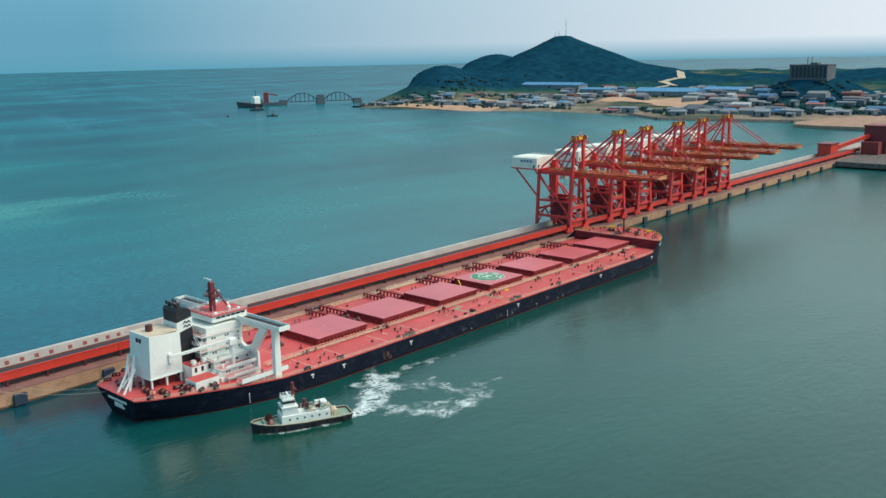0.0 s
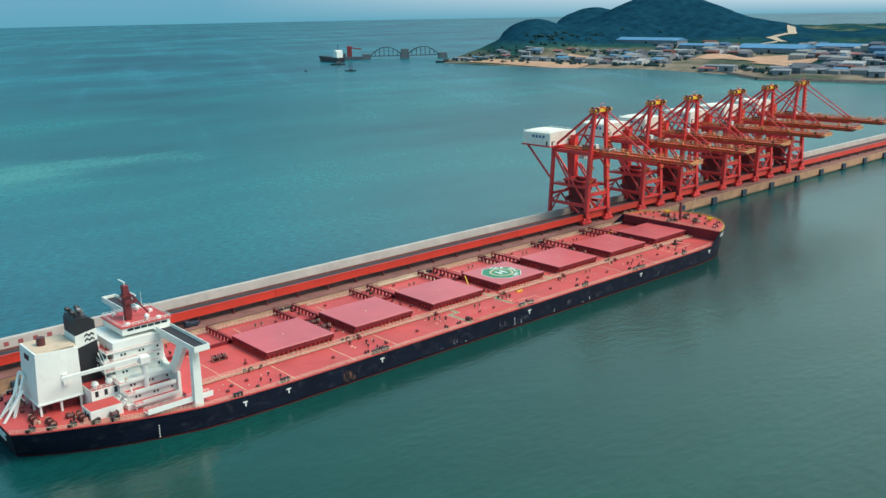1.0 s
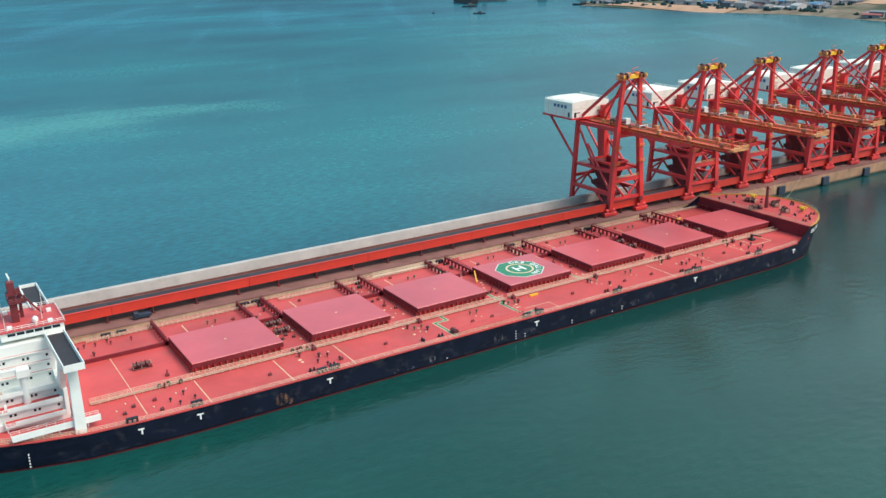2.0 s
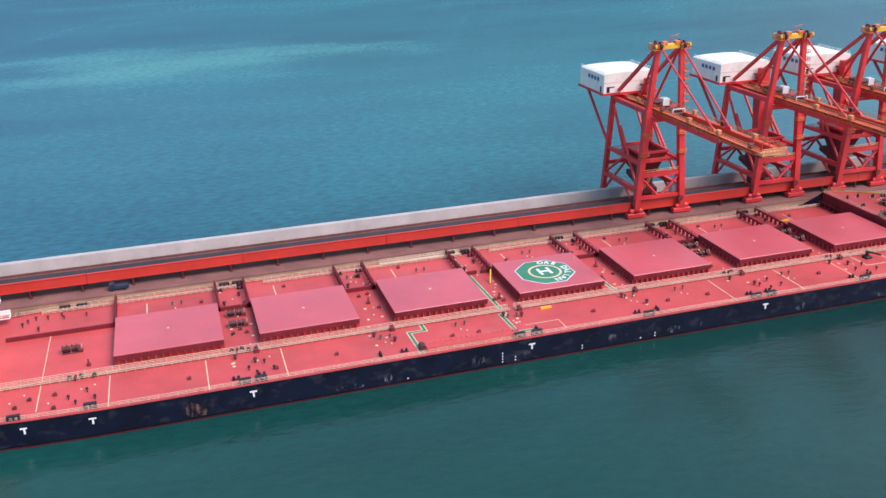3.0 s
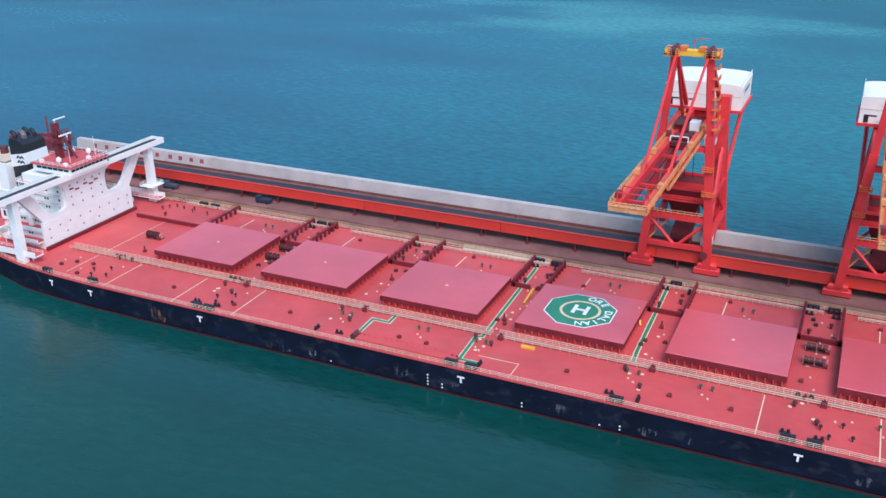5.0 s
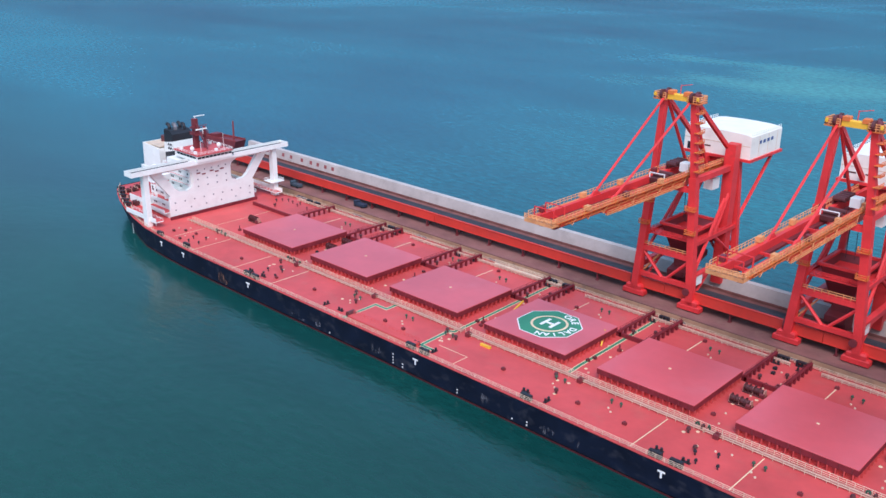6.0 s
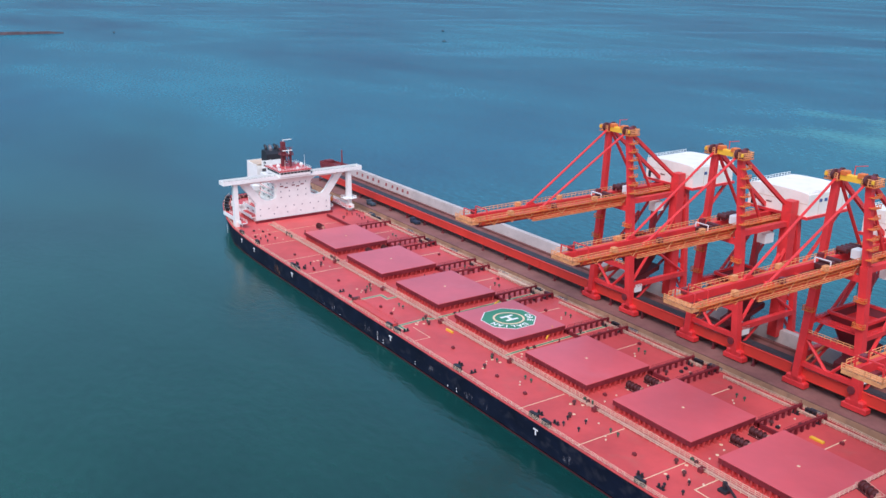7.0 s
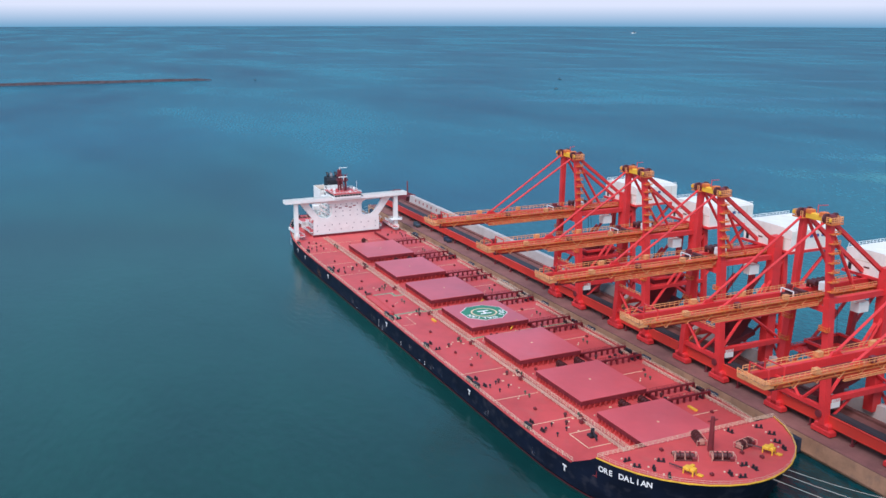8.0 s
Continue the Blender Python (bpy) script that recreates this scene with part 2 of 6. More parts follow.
HATCH_SIDE = mat("deep_red", (0.18, 0.021, 0.027), 0.65, vary=0.35, size=5, spec=0.2)
WHITE = mat("white_paint", (0.77, 0.785, 0.725), 0.45, vary=0.08, size=7, stain=(0.55, 0.50, 0.45), amount=0.25)
HOUSE = mat("warm_white_sheet", (0.76, 0.735, 0.64), 0.6, vary=0.12, size=9, stain=(0.55, 0.46, 0.38), amount=0.35)
CREAM = mat("cream_paint", (0.62, 0.47, 0.33), 0.6, vary=0.2, size=4)
PIPE = mat("dusty_pink_pipe_paint", (0.50, 0.24, 0.18), 0.6, vary=0.25, size=3)
PALEGLASS = mat("grey_window_glass", (0.24, 0.24, 0.25), 0.15, vary=0.2, size=3)
LINE = mat("pale_line_paint", (0.70, 0.52, 0.32), 0.6, vary=0.2, size=3)
VENT_GREEN = mat("dull_green_paint", (0.030, 0.085, 0.050), 0.6, vary=0.3, size=2)
GREEN = mat("green_paint", (0.025, 0.20, 0.10), 0.5, vary=0.15, size=4)
YELLOW = mat("yellow_paint", (0.75, 0.43, 0.03), 0.5, vary=0.2, size=3)
GREY_PIPE = mat("sooty_grey_steel", (0.16, 0.16, 0.17), 0.5, metal=0.5, vary=0.4, size=2)
BLACK = mat("black_paint", (0.015, 0.016, 0.02), 0.5, vary=0.3, size=4)
GLASS = mat("dark_window_glass", (0.02, 0.03, 0.035), 0.08, vary=0.1, size=4)
DARKRED = mat("dark_red_paint", (0.16, 0.022, 0.026), 0.55, vary=0.25, size=4)
MACHINE = mat("machine_red_paint", (0.09, 0.022, 0.022), 0.5, vary=0.4, size=2)
CRANE = mat("crane_red_paint", (0.67, 0.036, 0.034), 0.5, vary=0.2, size=6, stain=(0.38, 0.04, 0.03), amount=0.4)
GIRDER = mat("boom_orange_red_paint", (0.64, 0.060, 0.022), 0.5, vary=0.22, size=7, stain=(0.60, 0.20, 0.05), amount=0.45)
ORANGE = mat("orange_paint", (0.64, 0.155, 0.032), 0.5, vary=0.25, size=4, stain=(0.5, 0.28, 0.06), amount=0.5)
TAN = mat("dusty_orange_paint", (0.64, 0.27, 0.10), 0.6, vary=0.3, size=3, stain=(0.42, 0.10, 0.05), amount=0.6)
CONVEYOR = mat("conveyor_red_paint", (0.62, 0.043, 0.025), 0.5, vary=0.18, size=14, stain=(0.40, 0.05, 0.04), amount=0.35)
CONCRETE = mat("concrete", (0.45, 0.40, 0.365), 0.85, vary=0.2, size=8, bump=0.3, stain=(0.30, 0.26, 0.22), amount=0.4)
JETTY_TOP = mat("dusty_jetty_paving", (0.22, 0.095, 0.08), 0.85, vary=0.35, size=9, stain=(0.26, 0.15, 0.11), amount=0.5)
JETTY_FACE = mat("jetty_face_concrete", (0.44, 0.235, 0.135), 0.85, vary=0.3, size=6, stain=(0.2, 0.13, 0.10), amount=0.6)
BELT = mat("rubber_belt", (0.03, 0.026, 0.03), 0.7, vary=0.3, size=6)
ORE = mat("ore_dust", (0.17, 0.062, 0.050), 0.9, vary=0.4, size=4)
WHITE_MARK = mat("white_marking_paint", (0.78, 0.78, 0.74), 0.6, vary=0.15, size=3)
FENDER = mat("blue_fender_rubber", (0.018, 0.035, 0.06), 0.6, vary=0.3, size=3)


def foam_mat():
    """Broken foam: white lace over clear gaps, thinning towards a ribbon's edges and ends."""
    m = mat("sea_foam", (0.70, 0.76, 0.74), 0.7, vary=0.15, size=2)
    n, k = m.node_tree.nodes, m.node_tree.links
    tc = n.new("ShaderNodeTexCoord")
    at = n.new("ShaderNodeAttribute")
    at.attribute_name = "thick"
    a, b = n.new("ShaderNodeTexNoise"), n.new("ShaderNodeTexNoise")
    a.inputs["Scale"].default_value, a.inputs["Detail"].default_value, a.inputs["Distortion"].default_value = 0.15 / U, 9, 1.8
    b.inputs["Scale"].default_value, b.inputs["Detail"].default_value = 0.14 / U, 5
    k.new(tc.outputs["Object"], a.inputs[0]), k.new(tc.outputs["Object"], b.inputs[0])
    # thin wandering threads of foam over a faint milky veil
    off, size = n.new("ShaderNodeMath"), n.new("ShaderNodeMath")
    off.operation, size.operation = "SUBTRACT", "ABSOLUTE"
    k.new(a.outputs[0], off.inputs[0])
    off.inputs[1].default_value = 0.5
    k.new(off.outputs[0], size.inputs[0])
    lace = n.new("ShaderNodeMapRange")
    k.new(size.outputs[0], lace.inputs[0])
    lace.inputs[1].default_value, lace.inputs[2].default_value, lace.inputs[3].default_value, lace.inputs[4].default_value = 0.0, 0.13, 0.95, 0.10
    s = n.new("ShaderNodeMath")
    s.operation = "MULTIPLY_ADD"
    k.new(b.outputs[0], s.inputs[0])
    s.inputs[1].default_value = 2.6
    k.new(at.outputs["Fac"], s.inputs[2])
    mask = n.new("ShaderNodeMapRange")
    k.new(s.outputs[0], mask.inputs[0])
    mask.inputs[1].default_value, mask.inputs[2].default_value = 1.6, 2.35
    r = n.new("ShaderNodeMath")
    r.operation = "MULTIPLY"
    k.new(lace.outputs[0], r.inputs[0]), k.new(mask.outputs[0], r.inputs[1])
    k.new(r.outputs[0], n["Principled BSDF"].inputs["Alpha"])
    return m


FOAM = foam_mat()
TUG_GREEN = mat("tug_deck_green_paint", (0.22, 0.29, 0.21), 0.6, vary=0.2, size=4)

# ---- building helpers ----


class Geo:
    """Collects the vertices and faces of one mesh, in plan units."""

    def __init__(self):
        self.v, self.f = [], []

    def raw(self, vs, fs):
        o = len(self.v)
        self.v += [tuple(p) for p in vs]
        self.f += [tuple(i + o for i in f) for f in fs]
        return self

    def box(self, x0, x1, y0, y1, z0, z1, cut=0.0):
        """A box; cut: how much its top edges are chamfered."""
        if cut:
            c = cut
            vs = [(x0, y0, z0), (x1, y0, z0), (x1, y1, z0), (x0, y1, z0), (x0, y0, z1 - c), (x1, y0, z1 - c), (x1, y1, z1 - c), (x0, y1, z1 - c),
                  (x0 + c, y0 + c, z1), (x1 - c, y0 + c, z1), (x1 - c, y1 - c, z1), (x0 + c, y1 - c, z1)]
            fs = [(3, 2, 1, 0), (8, 9, 10, 11)] + [(i, (i + 1) % 4, 4 + (i + 1) % 4, 4 + i) for i in range(4)] + [(4 + i, 4 + (i + 1) % 4, 8 + (i + 1) % 4, 8 + i) for i in range(4)]
            return self.raw(vs, fs)
        vs = [(x0, y0, z0), (x1, y0, z0), (x1, y1, z0), (x0, y1, z0), (x0, y0, z1), (x1, y0, z1), (x1, y1, z1), (x0, y1, z1)]
        return self.raw(vs, [(3, 2, 1, 0), (4, 5, 6, 7), (0, 1, 5, 4), (1, 2, 6, 5), (2, 3, 7, 6), (3, 0, 4, 7)])

    def tube(self, p, q, r, r2=None, n=6, turn=0.0):
        """A closed round or many-sided bar from p to q."""
        r2 = r if r2 is None else r2
        p, q = Vector(p), Vector(q)
        d = (q - p).normalized()
        a = d.cross(Vector((0, 0, 1)) if abs(d.z) < 0.95 else Vector((1, 0, 0))).normalized()
        b = d.cross(a)
        vs = []
        for c, rr in ((p, r), (q, r2)):
            vs += [c + (a * math.cos(turn + i * math.tau / n) + b * math.sin(turn + i * math.tau / n)) * rr for i in range(n)]
        fs = [(i, (i + 1) % n, n + (i + 1) % n, n + i) for i in range(n)] + [tuple(range(n))[::-1], tuple(range(n, 2 * n))]
        return self.raw(vs, fs)

    def beam(self, p, q, w):
        """A square box girder from p to q."""
        return self.tube(p, q, w * 0.7071, n=4, turn=math.pi / 4)

    def sweep(self, pts, r, n=5):
        """One unbroken bar bent along points."""
        pts = [Vector(p) for p in pts]
        o, rings = len(self.v), []
        for i, p in enumerate(pts):
            d = (pts[min(i + 1, len(pts) - 1)] - pts[max(i - 1, 0)]).normalized()
            a = d.cross(Vector((0, 0, 1)) if abs(d.z) < 0.95 else Vector((1, 0, 0))).normalized()
            b = d.cross(a)
            rings += [p + (a * math.cos((k + 0.5) * math.tau / n) + b * math.sin((k + 0.5) * math.tau / n)) * r for k in range(n)]
        m = len(pts)
        fs = [(j * n + k, j * n + (k + 1) % n, (j + 1) * n + (k + 1) % n, (j + 1) * n + k) for j in range(m - 1) for k in range(n)]
        return self.raw(rings, fs + [tuple(range(n))[::-1], tuple(range((m - 1) * n, m * n))])

    def prism(self, outline, axis, a, b):
        """An outline of (u, v) pushed from a to b along an axis 'x', 'y' or 'z'."""
        put = {"x": lambda u, v, w: (w, u, v), "y": lambda u, v, w: (u, w, v), "z": lambda u, v, w: (u, v, w)}[axis]
        n = len(outline)
        vs = [put(u, v, a) for u, v in outline] + [put(u, v, b) for u, v in outline]
        fs = [(i, (i + 1) % n, n + (i + 1) % n, n + i) for i in range(n)] + [tuple(range(n))[::-1], tuple(range(n, 2 * n))]
        return self.raw(vs, fs)

    def rail(self, pts, h=1.1, gap=2.5, r=0.06, bars=2):
        """A handrail along points: posts and bars."""
        for p, q in zip(pts, pts[1:]):
            p, q = Vector(p), Vector(q)
            n = max(1, round((q - p).length / gap))
            for i in range(n + 1):
                c = p.lerp(q, i / n)
                self.tube(c, c + Vector((0, 0, h)), r, n=4)
            for j in range(bars):
                up = Vector((0, 0, h * (1 - j / bars)))
                self.tube(p + up, q + up, r, n=4)
        return self

    def mesh(self, name, material, smooth=False):
        me = bpy.data.meshes.new(name)
        me.from_pydata([(x * U, y * U, z * U) for x, y, z in self.v], [], self.f)
        bm = bmesh.new()
        bm.from_mesh(me)
        bmesh.ops.recalc_face_normals(bm, faces=bm.faces)
        bm.to_mesh(me)
        bm.free()
        me.materials.append(material)
        if smooth:
            me.polygons.foreach_set("use_smooth", [True] * len(me.polygons))
        return me


def part(name, geo, material, parent, label="", at=(0, 0, 0), rz=0, smooth=False):
    """One mesh object under a thing or a part. geo: a Geo, or mesh data to share."""
    ob = new(name, geo.mesh(name, material, smooth) if isinstance(geo, Geo) else geo)
    ob.parent = parent
    ob.matrix_basis = pose(*sc(at), 0, 0, rz)
    return tagged(ob, label) if label else ob


def thing(name, label, category, group="", kind="", at=(0, 0, 0), rz=0):
    ob = new(name)
    ob.empty_display_size = 0.5
    ob.matrix_basis = pose(*sc(at), 0, 0, rz)
    return tagged(ob, label, category, group, kind)


def solo(name, geo, material, label="", category="", group="", kind="", at=(0, 0, 0), rz=0, smooth=False):
    ob = new(name, geo.mesh(name, material, smooth) if isinstance(geo, Geo) else geo)
    ob.matrix_basis = pose(*sc(at), 0, 0, rz)
    return tagged(ob, label, category, group, kind)


# ---- sea ----
R = 10600
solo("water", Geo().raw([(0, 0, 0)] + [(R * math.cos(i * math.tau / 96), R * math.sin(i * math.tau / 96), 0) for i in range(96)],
                        [(0, 1 + i, 1 + (i + 1) % 96) for i in range(96)]), SEA, "calm teal-green sea water with painted ripple tones and cloud shade", "sea", kind="structure")

# ---- the bulk carrier ----
ship = thing("cargo_ship", "long black-hulled ore carrier with red deck moored at a jetty", "ship")
BREADTH = [(-29, 13), (-24, 16.5), (-18, 19.5), (-10, 22.8), (0, 26), (10, 28.4), (22, 30.4), (36, 31.7), (52, 32.4), (68, 32.5), (110, 32.5), (150, 32.5), (190, 32.5), (230, 32.5), (270, 32.5),
           (284, 32.3), (296, 31.3), (303, 30.2), (304.5, 29.9), (310, 28.2), (316, 25.2), (321, 21.6), (325, 17.4), (328, 13), (330, 8.6), (331.3, 4), (331.6, 0)]


def top_z(x):
    """Height of the hull's upper edge."""
    if x >= 304:
        return 12.6
    if x > 300:
        return 7.4 + (x - 300) / 4 * 5.2
    return 7.4 + (1.7 * min(1.0, (22 - x) / 35) if x < 22 else 0)


def hull_row(level):
    """The half outline at a height, None for the upper edge."""
    row = []
    for x, b in BREADTH:
        z = top_z(x) if level is None else level
        if x > 284:
            x = 284 + (x - 284) * (1 - 0.012 * (12.6 - z))
        if x < 22:
            b -= max(0, 8 - z) * 0.6 * (22 - x) / 51
            x += max(0, 9 - z) * 0.25 * max(0, -10 - x) / 19
        row.append((x, b, z))
    return row


def hull_shell(levels):
    g, rows = Geo(), [hull_row(z) for z in levels]
    n = len(rows[0])
    for side in (-1, 1):
        vs = [(x, side * b, z) for r in rows for x, b, z in r]
        g.raw(vs, [(j * n + i, j * n + i + 1, (j + 1) * n + i + 1, (j + 1) * n + i) for j in range(len(rows) - 1) for i in range(n - 1)])
    for a, b in zip(rows, rows[1:]):
        g.raw([(a[0][0], -a[0][1], a[0][2]), (a[0][0], a[0][1], a[0][2]), (b[0][0], b[0][1], b[0][2]), (b[0][0], -b[0][1], b[0][2])], [(0, 1, 2, 3)])
    return g


hull = part("hull", hull_shell([0.7, 2.5, 5.0, None]), HULL, ship, "black painted steel hull with scuffed plating")
part("boot_topping", hull_shell([-4, 0.0, 0.5]), BOOT_TOP, hull, "narrow red band at the waterline")


def deck_sheet(a, b, drop, lift=None):
    g = Geo()
    xs = [p for p in hull_row(None) if a <= p[0] <= b]
    for p, q in zip(xs, xs[1:]):
        zp, zq = (lift, lift) if lift else (p[2] - drop, q[2] - drop)
        g.raw([(p[0], -p[1] + 0.2, zp), (q[0], -q[1] + 0.2, zq), (q[0], q[1] - 0.2, zq), (p[0], p[1] - 0.2, zp)], [(0, 1, 2, 3)])
    return g


main_deck = part("main_deck", deck_sheet(-30, 300, 0.2), DECK, ship, "red painted steel weather deck")
row = hull_row(None)
last = [p for p in row if p[0] <= 300][-1]
b_end = float(np.interp(304.3, [p[0] for p in row], [p[1] for p in row])) - 0.2
g = Geo().raw([(last[0], -last[1] + 0.2, last[2] - 0.2), (304.3, -b_end, last[2] - 0.2), (304.3, b_end, last[2] - 0.2), (last[0], last[1] - 0.2, last[2] - 0.2)], [(0, 1, 2, 3)])
part("fore_end_deck", g, DECK, ship)
fore = part("forecastle_deck", deck_sheet(303.9, 340, 0.2), DECK, ship, "raised red forecastle deck")
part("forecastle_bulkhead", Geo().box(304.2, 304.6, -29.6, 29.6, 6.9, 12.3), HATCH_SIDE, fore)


def edge(a, b, side, dz=0.0, inset=0.0):
    return [(x, side * (y - inset), z + dz) for x, y, z in hull_row(None) if a <= x <= b]


# sheer strake and rails along the deck edge
for side in (-1, 1):
    part("gunwale", Geo().sweep(edge(-30, 300, side), 0.25, 4), DECK, ship)
    g = Geo().rail(edge(-30, 300, side, -0.1, 0.5), 1.2, 2.2, 0.06, 3)
    part("deck_railing", g, CREAM, ship, "thin cream deck-edge handrail")
e = edge(304, 340, -1) + edge(304, 340, 1)[::-1][1:]
part("forecastle_gunwale", Geo().sweep(e, 0.2, 4), YELLOW, fore, "yellow painted forecastle edge")
part("forecastle_railing", Geo().rail([(x, y * 0.985, z) for x, y, z in e], 1.1, 2.0, 0.035, 2), CREAM, fore)
part("forecastle_front_railing", Geo().rail([(304.4, -29.4, 12.4), (304.4, 29.4, 12.4)], 1.2, 1.6, 0.07, 3), CREAM, fore)

# cargo hatches
HATCHES = [(55.2, 83.2), (92.8, 120.2), (130.4, 158.0), (168.0, 195.2), (205.0, 231.6), (241.8, 268.6), (277.0, 302.8)]
W, WF = 11.0, 13.0  # half widths, seaward and towards the jetty
for i, (a, b) in enumerate(HATCHES):
    h = part("hatch", Geo().box(a + 0.9, b - 0.9, -W + 0.9, WF - 0.9, 7.1, 8.9), DECK, ship, "red hatch coaming")
    # the cover's sides get a much darker red than its top plate
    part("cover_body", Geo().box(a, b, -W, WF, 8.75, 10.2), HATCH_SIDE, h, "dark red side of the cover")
    part("hatch_cover", Geo().box(a - 0.06, b + 0.06, -W - 0.06, WF + 0.06, 10.2, 10.4, 0.08), HATCH, h, "flat red steel hatch cover")
    g = Geo()
    for k in range(15):
        x = a + 0.9 + k * (b - a - 1.8) / 14
        for y in (-W + 0.4, WF - 0.4):
            g.box(x - 0.12, x + 0.12, y - 0.5, y + 0.5, 7.1, 8.8)
    for k in range(12):
        y = -W + 0.9 + k * (W + WF - 1.8) / 11
        for x in (a + 0.4, b - 0.4):
            g.box(x - 0.5, x + 0.5, y - 0.12, y + 0.12, 7.1, 8.8)
    tagged(part("coaming_stay", g, DECK, h), kind="stuff")
    g = Geo()
    for k in range(10):
        x = a + 1.2 + k * (b - a - 2.4) / 9
        for y in (-W, WF):
            g.box(x - 0.1, x + 0.1, y - 0.09, y + 0.09, 8.8, 10.15)
    tagged(part("cover_rib", g, DARKRED, h), kind="stuff")
    part("lifting_lug", Geo().box((a + b) / 2 - 0.32, (a + b) / 2 + 0.32, 0.75, 1.25, 10.38, 10.55), LINE, h)
    # side-rolling track beams on posts, at both ends, on the far side
    for x in (a - 0.5, b + 0.5):
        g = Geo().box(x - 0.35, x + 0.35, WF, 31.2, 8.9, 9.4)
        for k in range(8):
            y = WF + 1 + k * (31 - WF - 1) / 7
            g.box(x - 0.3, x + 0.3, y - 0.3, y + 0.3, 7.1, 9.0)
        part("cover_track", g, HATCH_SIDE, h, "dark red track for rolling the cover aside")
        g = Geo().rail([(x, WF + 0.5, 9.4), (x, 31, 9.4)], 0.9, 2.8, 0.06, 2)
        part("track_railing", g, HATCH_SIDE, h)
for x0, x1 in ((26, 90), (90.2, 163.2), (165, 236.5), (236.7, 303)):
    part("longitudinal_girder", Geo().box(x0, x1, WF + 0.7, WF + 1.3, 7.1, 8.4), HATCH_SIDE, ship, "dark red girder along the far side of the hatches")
    part("walkway_railing", Geo().rail([(x0, -W - 2.2, 7.2), (x1, -W - 2.2, 7.2)], 1.4, 1.7, 0.07, 3), CREAM, ship, "cream railed pipe walkway")
    part("walkway_railing", Geo().rail([(x0, -W - 4.2, 7.2), (x1, -W - 4.2, 7.2)], 1.1, 2.3, 0.06, 2), CREAM, ship)
    part("deck_pipe", Geo().tube((x0, -W - 3.0, 7.6), (x1, -W - 3.0, 7.6), 0.24), PIPE, ship)
    part("deck_pipe", Geo().tube((x0, -W - 3.6, 7.5), (x1, -W - 3.6, 7.5), 0.18), PIPE, ship)
    part("edge_pipe", Geo().tube((x0 + 8, 30.2, 7.7), (x1, 30.2, 7.7), 0.22), PIPE, ship)
    part("inner_walkway", Geo().rail([(x0 + 8, 29.4, 7.2), (x1, 29.4, 7.2)], 1.2, 1.7, 0.07, 3), CREAM, ship)

# landing mark on the fourth cover
a, b = HATCHES[3]
cx, cy, cz = 181.0, 1.2, 10.41


def disc(r, n=48, r0=0.0, z=cz, th=0.03, t0=0.0):
    g = Geo()
    pts = [(cx + r * math.cos(t0 + i * math.tau / n), cy + r * math.sin(t0 + i * math.tau / n)) for i in range(n)]
    if not r0:
        return g.prism(pts, "z", z, z + th)
    inn = [(cx + r0 * math.cos(t0 + i * math.tau / n), cy + r0 * math.sin(t0 + i * math.tau / n)) for i in range(n)]
    for i in range(n):
        j = (i + 1) % n
        g.raw([(*pts[i], z + th), (*pts[j], z + th), (*inn[j], z + th), (*inn[i], z + th), (*pts[i], z), (*pts[j], z)], [(0, 1, 2, 3), (4, 5, 1, 0)])
    return g


pad = part("landing_mark", disc(9.3, 8, t0=math.pi / 8), WHITE_MARK, ship, "green and white helicopter landing mark with an H")
part("green_field", disc(9.0, 8, z=cz + 0.03, t0=math.pi / 8), GREEN, pad)
part("yellow_ring", disc(5.2, 48, 4.5, cz + 0.06), LINE, pad)


def letters(text, size, material, parent, m, name="lettering", label="", spread=1.0):
    cu = bpy.data.curves.new(name, "FONT")
    cu.body, cu.size, cu.align_x, cu.align_y, cu.extrude, cu.space_character = text, size * U, "CENTER", "CENTER", 0.01, spread
    cu.offset = 0.022 * size * U
    ob = new(name, cu)
    cu.materials.append(material)
    me = bpy.data.meshes.new_from_object(ob)
    bpy.data.objects.remove(ob)
    ob = new(name, me)
    ob.parent = parent
    ob.matrix_basis = m
    return tagged(ob, label) if label else ob


letters("H", 6.4, WHITE_MARK, pad, pose(cx * U, cy * U, (cz + 0.1) * U), "letter")
word = "ORE DALIAN"
for i, c in enumerate(word):
    if c != " ":
        a = 80 - i * 17.5
        letters(c, 2.7, WHITE_MARK, pad, pose((cx + 6.9 * math.cos(radians(a))) * U, (cy + 6.9 * math.sin(radians(a))) * U, (cz + 0.1) * U, 0, 0, a - 90), "letter")

# accommodation, bridge front and wings
acc = part("accommodation", Geo().box(3, 20, -18.5, 18.5, 7.0, 9.7).box(3.2, 20, -17, 17, 9.7, 12.5).box(3.4, 20, -14, 14, 12.5, 15.5).box(4, 19.6, -9, 9, 15.5, 26.6), WHITE, ship, "white stepped accommodation block")
FX = 20.0
front = Geo()
for s in (-1, 1):
    front.prism([(s * 7.6, 15.5), (s * 17.8, 15.5), (s * 26.0, 26.2), (s * 21.6, 26.2), (s * 16.0, 18.6), (s * 14.2, 17.2), (s * 11.0, 16.8), (s * 8.8, 17.8), (s * 8.2, 19.4), (s * 7.6, 19.4)], "x", FX - 1.2, FX + 0.3)
    front.prism([(s * 7.6, 19.4), (s * 8.2, 19.4), (s * 8.2, 22.4), (s * 9.2, 24.4), (s * 11.4, 25.4), (s * 21.0, 25.4), (s * 21.6, 26.2), (s * 21.6, 26.7), (s * 7.6, 26.7)], "x", FX - 1.15, FX + 0.32)
front.box(FX - 0.6, FX + 0.34, -7.7, 7.7, 15.6, 27)
front.box(FX - 0.6, FX + 0.38, -18.6, 18.6, 7, 15.7)
